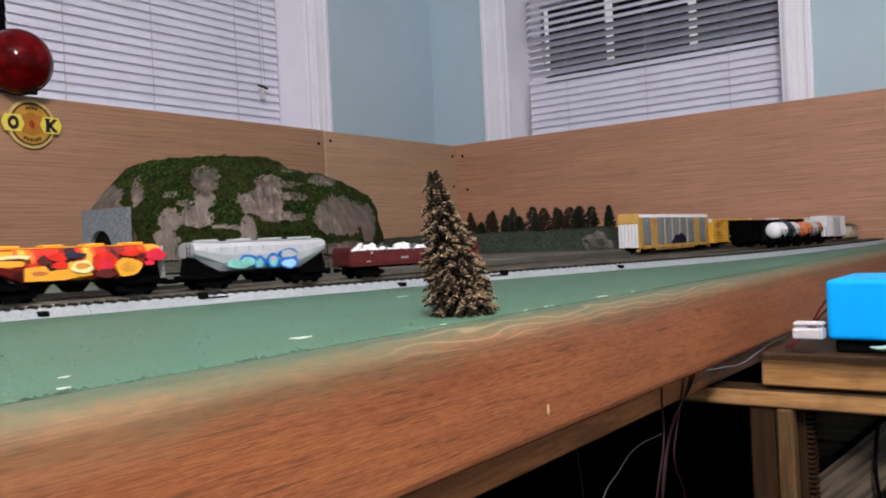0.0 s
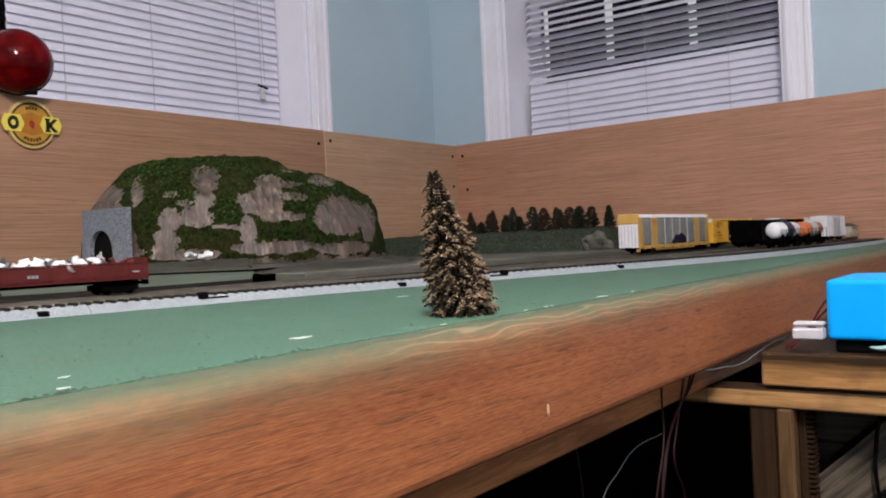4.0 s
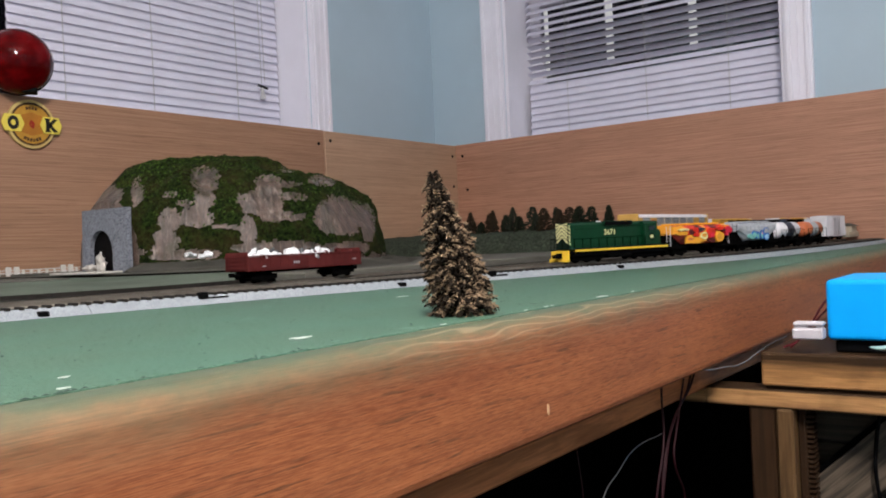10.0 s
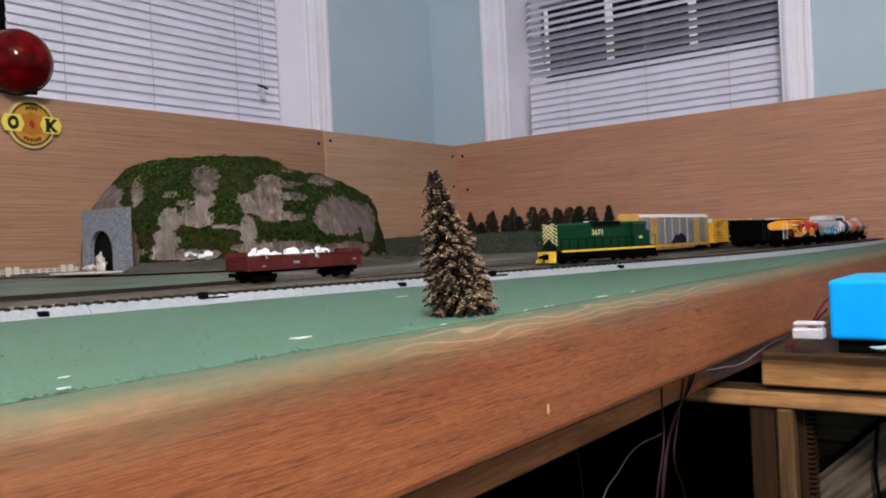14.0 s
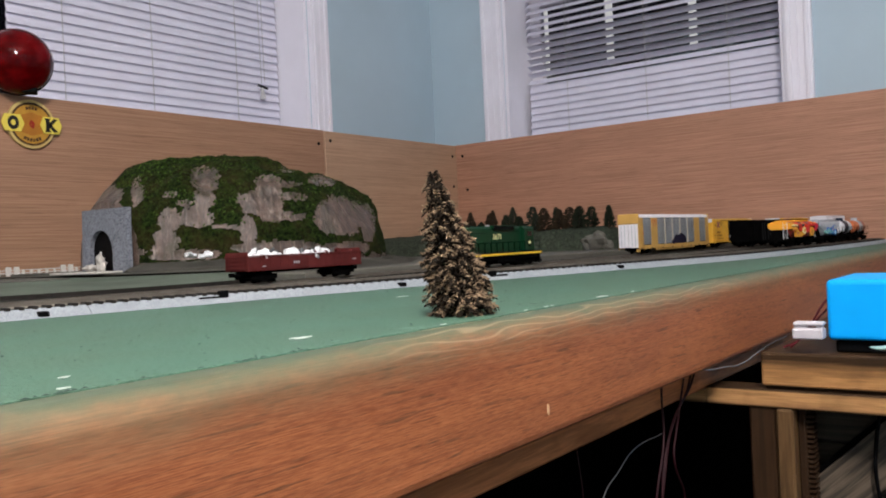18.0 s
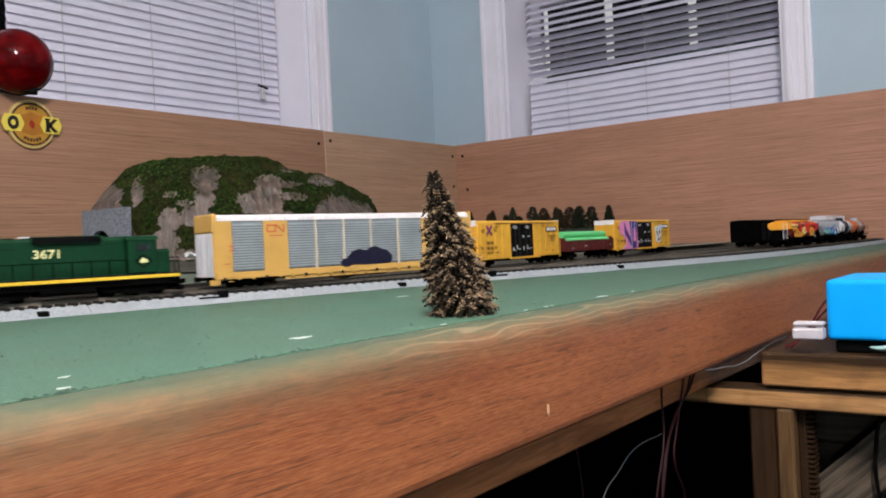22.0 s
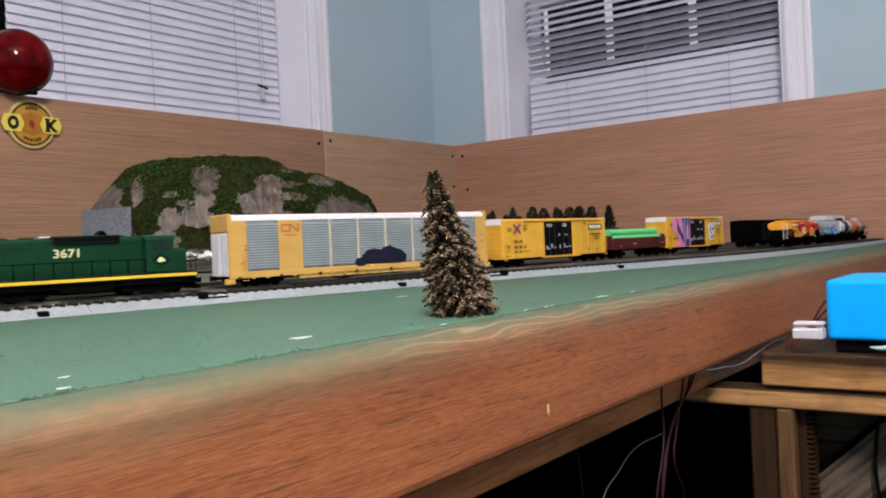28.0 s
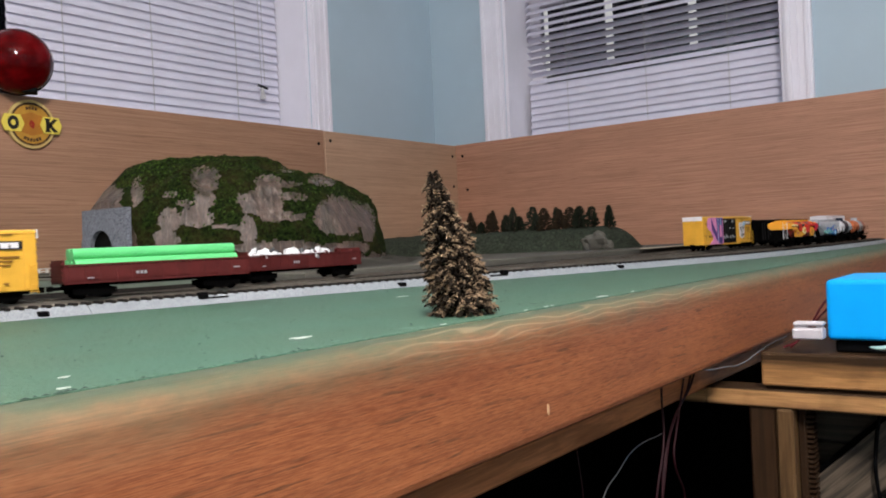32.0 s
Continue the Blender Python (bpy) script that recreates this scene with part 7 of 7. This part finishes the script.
    # cab and nose
    cab = part("cab", rounded(cubes(((0.0482, -hw + 0.0012, zf + 0.0002), (0.0730, hw - 0.0012, 0.0465))), 0.0008), M_LOCO, car, "green crew cab")
    bm_ = bmesh.new()
    prism(bm_, [(-hw + 0.0008, 0.0460), (-hw + 0.0045, 0.0494), (0, 0.0502), (hw - 0.0045, 0.0494), (hw - 0.0008, 0.0460)], 0.0472, 0.0745, "yz")
    part("cab_roof", bm_, M_LOCO, car)
    for sy in (-1, 1):
        part("cab_window", cubes(((0.0560, sy * (hw - 0.0012), 0.0370), (0.0612, sy * (hw - 0.0008), 0.0430))), M_GLASS_DARK, cab, "dark side window")
        part("cab_window", cubes(((0.0622, sy * (hw - 0.0012), 0.0370), (0.0672, sy * (hw - 0.0008), 0.0430))), M_GLASS_DARK, cab, "dark side window")
        part("windscreen", cubes(((0.0730, sy * 0.0025, 0.0395), (0.0734, sy * 0.0125, 0.0445))), M_GLASS_DARK, cab, "dark windscreen")
    bm_ = bmesh.new()
    prism(bm_, [(-hood, zf + 0.0002), (-hood, 0.0360), (-hood + 0.002, 0.0382), (hood - 0.002, 0.0382), (hood, 0.0360), (hood, zf + 0.0002)], 0.0732, hl - 0.008, "yz")
    part("nose", bm_, M_LOCO, car, "green low nose")
    # pilots, steps and couplers
    for e, m_ in ((-1, M_LYELLOW), (1, M_CHARCOAL)):
        part("pilot", rounded(cubes(((e * (hl - 0.004), -0.0152, 0.0026), (e * (hl - 0.0015), 0.0152, zf - 0.0022))), 0.0003), m_, car, "yellow end pilot" if e < 0 else "black end pilot")
        part("pilot_plough", cubes(((e * (hl - 0.0015), -0.0155, 0.0022), (e * (hl + 0.0015), -0.0055, 0.0062)), ((e * (hl - 0.0015), 0.0055, 0.0022), (e * (hl + 0.0015), 0.0155, 0.0062))), m_, car)
        part("coupler_pocket", cubes(((e * (hl - 0.0014), -0.0045, 0.0066), (e * (hl + 0.0002), 0.0045, 0.0130))), M_CHARCOAL, car)
        for sy in (-1, 1):
            for k in range(3):
                part("step", cubes(((e * (hl - 0.0100), sy * (hw - 0.0042), 0.0040 + k * 0.0042), (e * (hl - 0.0042), sy * hw, 0.0050 + k * 0.0042))), M_CHARCOAL, car)
        bm_ = bmesh.new()
        for yy in (-0.015, -0.005, 0.005, 0.015):
            rod(bm_, (e * (hl - 0.002), yy, zf), (e * (hl - 0.002), yy, zf + 0.0125), 0.0004, 5)
        rod(bm_, (e * (hl - 0.002), -0.015, zf + 0.0125), (e * (hl - 0.002), 0.015, zf + 0.0125), 0.0004, 5)
        part("end_rail", bm_, M_CHARCOAL, car, "black end handrail")
    couplers(car, hl)
    for sy in (-1, 1):
        bm_ = bmesh.new()
        rod(bm_, (-0.084, sy * (hw - 0.0005), zf + 0.0118), (0.047, sy * (hw - 0.0005), zf + 0.0118), 0.0004, 5)
        for i in range(10):
            x = -0.0835 + i * 0.0145
            rod(bm_, (x, sy * (hw - 0.0005), zf - 0.002), (x, sy * (hw - 0.0005), zf + 0.0118), 0.0005, 5)
        part("side_rail", bm_, M_CHARCOAL, car, "black side handrail")
    bm_ = bmesh.new()
    prism(bm_, [(-0.015, 0.0040), (0.015, 0.0040), (0.0165, 0.0060), (0.0165, 0.0104), (-0.0165, 0.0104), (-0.0165, 0.0060)], -0.021, 0.021, "yz")
    part("fuel_tank", bm_, M_CHARCOAL, car, "black fuel tank")
    truck(car, -0.055, 0.0205, 3)
    truck(car, 0.055, 0.0205, 3)
    lettering("road_number", "3671", 0.0094, M_CREAMY, car, (-0.0128, -hood - 0.0006, 0.0368), (90, 0, 0), "pale yellow road number", 0.00012, 1.18)
    # gold diamond emblem on the cab side
    bm_ = bmesh.new()
    cx, cz, yy = 0.0610, 0.0285, -hw + 0.0010
    for sx, sz in ((1, 1), (1, -1), (-1, 1), (-1, -1)):
        a, b = Vector((cx + sx * 0.0070, yy, cz)), Vector((cx, yy, cz + sz * 0.0052))
        rod(bm_, a, b, 0.00045, 5)
    part("emblem", bm_, M_BLACK, car, "black diamond outline")
    bm_ = bmesh.new()
    prism(bm_, blob(rng, cx, cz + 0.0002, 0.0034, 0.0020, 14, 0.3), yy - 0.0003, yy + 0.0003)
    part("emblem", bm_, M_CREAMY, car)
    part("headlight", (lambda q: (rod(q, (hl - 0.0080, -0.0017, 0.0335), (hl - 0.0068, -0.0017, 0.0335), 0.0013, 10), rod(q, (hl - 0.0080, 0.0017, 0.0335), (hl - 0.0068, 0.0017, 0.0335), 0.0013, 10), q)[2])(bmesh.new()), M_WHITE, car, "pale headlight lenses")
    return car


loco = locomotive()
rack = autorack()
box_yellow = box_car("box_car", "yellow ribbed box car with black double doors", 0.217, M_RYELLOW, M_BLACK)
box_sprayed = box_car("box_car", "yellow box car with pink and purple spray paint", 0.217, M_RYELLOW, M_BLACK, spray=True)
gon_pipes = gondola("gondola_car", "maroon gondola car loaded with light green pipes", 0.160)
gon_scrap = gondola("gondola_car", "maroon gondola car loaded with white scrap", 0.168)
hop_orange = hopper("hopper_car", "orange hopper car covered in red and yellow spray paint", M_SPRAY, M_BRIGHT, M_BRIGHT, True)
hop_grey = hopper("hopper_car", "pale grey hopper car with blue sprayed lettering", M_HGREY, M_HGREY, M_HGREY, False)
tank_white = tank_car("tank_car", "white tank car with a dark centre band", M_WHITE, M_DKBLUE)
tank_orange = tank_car("tank_car", "orange tank car with a pale band", M_TORANGE, M_HGREY)
black_a = box_car("box_car", "black ribbed box car on the middle track", 0.166, M_CHARCOAL, M_CHARCOAL, 0.0505, plain=True)
black_b = box_car("box_car", "black box car farther along the middle track", 0.150, M_CHARCOAL, M_CHARCOAL, 0.0505, plain=True)
reefer = box_car("box_car", "white box car at the end of the middle track", 0.150, M_WHITE, M_WHITE, 0.057, plain=True)

# loads
for y, z in ((-0.0105, 0.0275), (0.0, 0.0275), (0.0105, 0.0275), (-0.0052, 0.0362), (0.0052, 0.0362)):
    bm = bmesh.new()
    rod(bm, (-0.070, y, z), (0.070, y, z), 0.0048, 18)
    part("pipe", bm, M_PIPE, gon_pipes, "light green plastic pipe", smooth=False)
rg = random.Random(5)
for k in range(30):
    x, y = rg.uniform(-0.078, 0.050), rg.uniform(-0.0135, 0.0135)
    s_ = rg.uniform(0.0034, 0.0072)
    bm = bmesh.new()
    for vv in ball(bm, (0, 0, 0), (s_, s_ * 0.9, s_ * 0.8), 2 if k % 3 else 3):
        vv.co *= 1 + 0.9 * noise.noise(vv.co * 260 + Vector((k * 3.1, 0, 0)))
    bmesh.ops.rotate(bm, cent=(0, 0, 0), matrix=Euler((rg.random() * 3, rg.random() * 3, rg.random() * 3)).to_matrix(), verts=bm.verts)
    bmesh.ops.translate(bm, vec=(x, y, 0.0255 + rg.uniform(0, 0.0045) * (1 - abs(y) / 0.02)), verts=bm.verts)
    part("scrap", bm, M_FOIL if k % 3 else M_SCREEN_DK, gon_scrap, "crumpled white metal scrap" if k % 3 else "dark scrap piece")
for k in range(14):
    x, y = rg.uniform(0.02, 0.080), rg.uniform(-0.0135, 0.0135)
    bm = bmesh.new()
    box(bm, (x, y, 0.0255 + rg.uniform(0, 0.004)), (0.006, 0.004, 0.003), Euler((rg.random() * 3, rg.random() * 3, 0)).to_matrix())
    part("scrap", bm, M_MAROON, gon_scrap, "rusty scrap piece")
for y0_ in (-0.0125, 0.0,):
    part("load_bed", cubes(((-0.082, y0_, 0.012), (0.082, y0_ + 0.0125, 0.0245))), M_CHARCOAL, gon_scrap)

# ---- movement along the tracks ----
# the locomotive's centre on its track: seconds, metres along the line
LOCO_A = [(0.0, 2.414), (0.2, 2.324), (0.4, 2.228), (0.6, 2.136), (0.8, 2.060), (1.0, 2.011), (1.2, 1.962), (1.4, 1.911), (1.8, 1.830), (2.4, 1.790), (3.0, 1.790), (3.4, 1.883),
          (3.6, 1.923), (4.1, 2.100), (4.6, 2.290), (4.95, 2.341), (5.1, 2.341), (5.3, 2.301), (5.5, 2.239), (5.6, 2.202), (5.8, 2.130), (6.2, 2.059), (6.4, 2.059), (6.7, 2.085),
          (7.0, 2.147), (7.2, 2.236), (7.6, 2.418), (8.0, 2.583), (8.4, 2.743), (9.2, 3.046), (9.5, 3.137), (10.0, 3.262), (10.5, 3.382), (11.0, 3.472), (11.5, 3.582), (12.0, 3.614),
          (12.3, 3.614)]
LOCO_B = [(12.3, 3.614), (12.5, 3.607), (13.0, 3.545), (13.5, 3.417), (14.0, 3.240), (14.4, 3.062), (15.0, 2.79), (15.4, 2.63), (15.8, 2.53), (16.1, 2.53), (16.5, 2.611),
          (17.0, 2.768), (17.5, 2.939), (18.1, 3.162), (18.5, 3.316), (18.88, 3.421), (19.05, 3.441), (19.5, 3.441), (19.65, 3.430), (20.0, 3.350), (20.5, 3.192), (21.0, 3.023), (21.5, 2.846), (22.0, 2.593)]
LOCO_C = [(22.0, 2.593), (22.5, 2.334), (22.7, 2.212), (23.0, 2.019), (23.3, 1.887), (23.5, 1.813), (24.0, 1.677), (24.35, 1.594), (24.5, 1.585), (25.1, 1.585), (25.5, 1.643),
          (26.0, 1.802), (26.5, 2.015), (27.0, 2.240), (27.5, 2.438), (28.0, 2.608), (28.5, 2.743), (28.7, 2.743), (29.0, 2.732), (29.5, 2.710), (30.0, 2.591), (30.5, 2.437),
          (31.0, 2.263), (31.5, 2.074), (31.9, 1.929), (32.0, 1.893)]


def glide(table):
    """A smooth curve through (t, s) pairs that never overshoots."""
    t = np.array([a for a, _ in table]); y = np.array([b for _, b in table])
    h, d = np.diff(t), np.diff(y) / np.diff(t)
    m = np.zeros(len(t))
    for i in range(1, len(t) - 1):
        if d[i - 1] * d[i] > 0:
            w1, w2 = 2 * h[i] + h[i - 1], h[i] + 2 * h[i - 1]
            m[i] = (w1 + w2) / (w1 / d[i - 1] + w2 / d[i])
    m[0], m[-1] = d[0], d[-1]

    def f(q):
        i = int(min(max(np.searchsorted(t, q) - 1, 0), len(h) - 1))
        u = min(max((q - t[i]) / h[i], 0), 1)
        return float((2 * u ** 3 - 3 * u ** 2 + 1) * y[i] + (u ** 3 - 2 * u ** 2 + u) * h[i] * m[i] + (3 * u ** 2 - 2 * u ** 3) * y[i + 1] + (u ** 3 - u ** 2) * h[i] * m[i + 1])
    return f


loco_s = glide(LOCO_A + LOCO_B[1:] + LOCO_C[1:])
ORANGE_TO_GREY, TO_SCRAP = 0.164, 0.531
TANKS = (0.478, 0.607)          # white and orange tank cars behind the locomotive
TO_RACK, TO_BOX, TO_PIPES, TO_SPRAYED = 0.279, 0.569, 0.777, 0.974
T_DROP_SCRAP, T_DROP_HOPPERS, T_PICK_CUT, T_DROP_SPRAYED = 5.05, 12.0, 18.9, 28.6


def seat(line, s, half):
    """The pose of a car whose trucks stand half metres either side of s on a line."""
    a, b = WAY[line].at(s - half), WAY[line].at(s + half)
    d = b - a
    m = (a + b) / 2
    return pose(m.x, m.y, RAIL_Z, 0, 0, math.degrees(math.atan2(d.y, d.x)))


def loco_line(t):
    return "main" if t < 2.5 else "spur" if t < 6.3 else "main" if t < 15.9 else "rear" if t < 24.8 else "middle"


# which end of its slot each throw block stands at: seconds, -1 or 1
NEAR_THROW = [(0.0, -1), (15.7, -1), (15.9, 1), (24.8, 1), (25.0, -1), (32.0, -1)]
FAR_THROW = [(0.0, 1), (6.2, 1), (6.4, -1), (24.8, -1), (25.0, 1), (32.0, 1)]


def motions():
    times = [i * 0.1 for i in range(321)]

    def run(ob, half, where, t0=0.0, t1=32.0):
        rows = [(t, seat(*where(t), half)) for t in times if t0 <= t <= t1]
        if t0 > 0.05:
            rows.insert(0, (0.0, rows[0][1]))
        if t1 < 31.95:
            rows.append((32.0, rows[-1][1]))
        walk(ob, rows)

    def behind(off):
        return lambda t: (loco_line(t), loco_s(t) + off)
    run(loco, 0.055, behind(0.0))

    # the couplers' slack closes while the locomotive pushes
    def slack(t):
        return float(np.interp(t, (8.3, 9.2, 10.0), (0.187, 0.176, 0.169)))
    run(hop_orange, 0.051, lambda t: (loco_line(t), loco_s(t) + slack(t)), 0, T_DROP_HOPPERS)
    run(hop_grey, 0.051, lambda t: (loco_line(t), loco_s(t) + slack(t) + ORANGE_TO_GREY), 0, T_DROP_HOPPERS)
    run(gon_scrap, 0.063, behind(TO_SCRAP), 0, 5.1)
    t_hit = 9.95
    for ob, off in zip((tank_white, tank_orange), TANKS):
        run(ob, 0.035, behind(off), t_hit, T_DROP_HOPPERS)
    for ob, half, off in ((rack, 0.1175, TO_RACK), (box_yellow, 0.0785, TO_BOX), (gon_pipes, 0.061, TO_PIPES)):
        run(ob, half, behind(off), T_PICK_CUT, 32.0)
    run(box_sprayed, 0.0785, behind(TO_SPRAYED), T_PICK_CUT, T_DROP_SPRAYED)
    # the blue box is nudged a little
    walk(bluebox, [(t, pose(SX + 0.008, dy, SHELF_Z)) for t, dy in ((0.0, 0.0), (11.0, 0.0), (11.8, -0.0020), (15.0, -0.0020), (17.0, -0.0010), (19.0, 0.0), (32.0, 0.0))])
    # the throws slide when the turnouts are set
    for block, end, rows in ((throw_near, 0.0094, NEAR_THROW), (throw_far, 0.0088, FAR_THROW)):
        walk(block, [(t, pose(e * end, 0, 0)) for t, e in rows])
    for ob, s, half in ((black_a, 3.895, 0.056), (black_b, 4.068, 0.048), (reefer, 4.345, 0.048)):
        ob.matrix_basis = seat("middle", s, half)


# ties of the main track, one by one
s = 2.40
while s < 4.42:
    p, d, nrm = WAY["main"].frame_at(s)
    ob = new("tie", TIE_ME)
    ob.parent = TRACKS["main"]
    ob.matrix_basis = pose(p.x, p.y, 0, 0, 0, math.degrees(math.atan2(d.y, d.x)))
    s += 0.0098
motions()
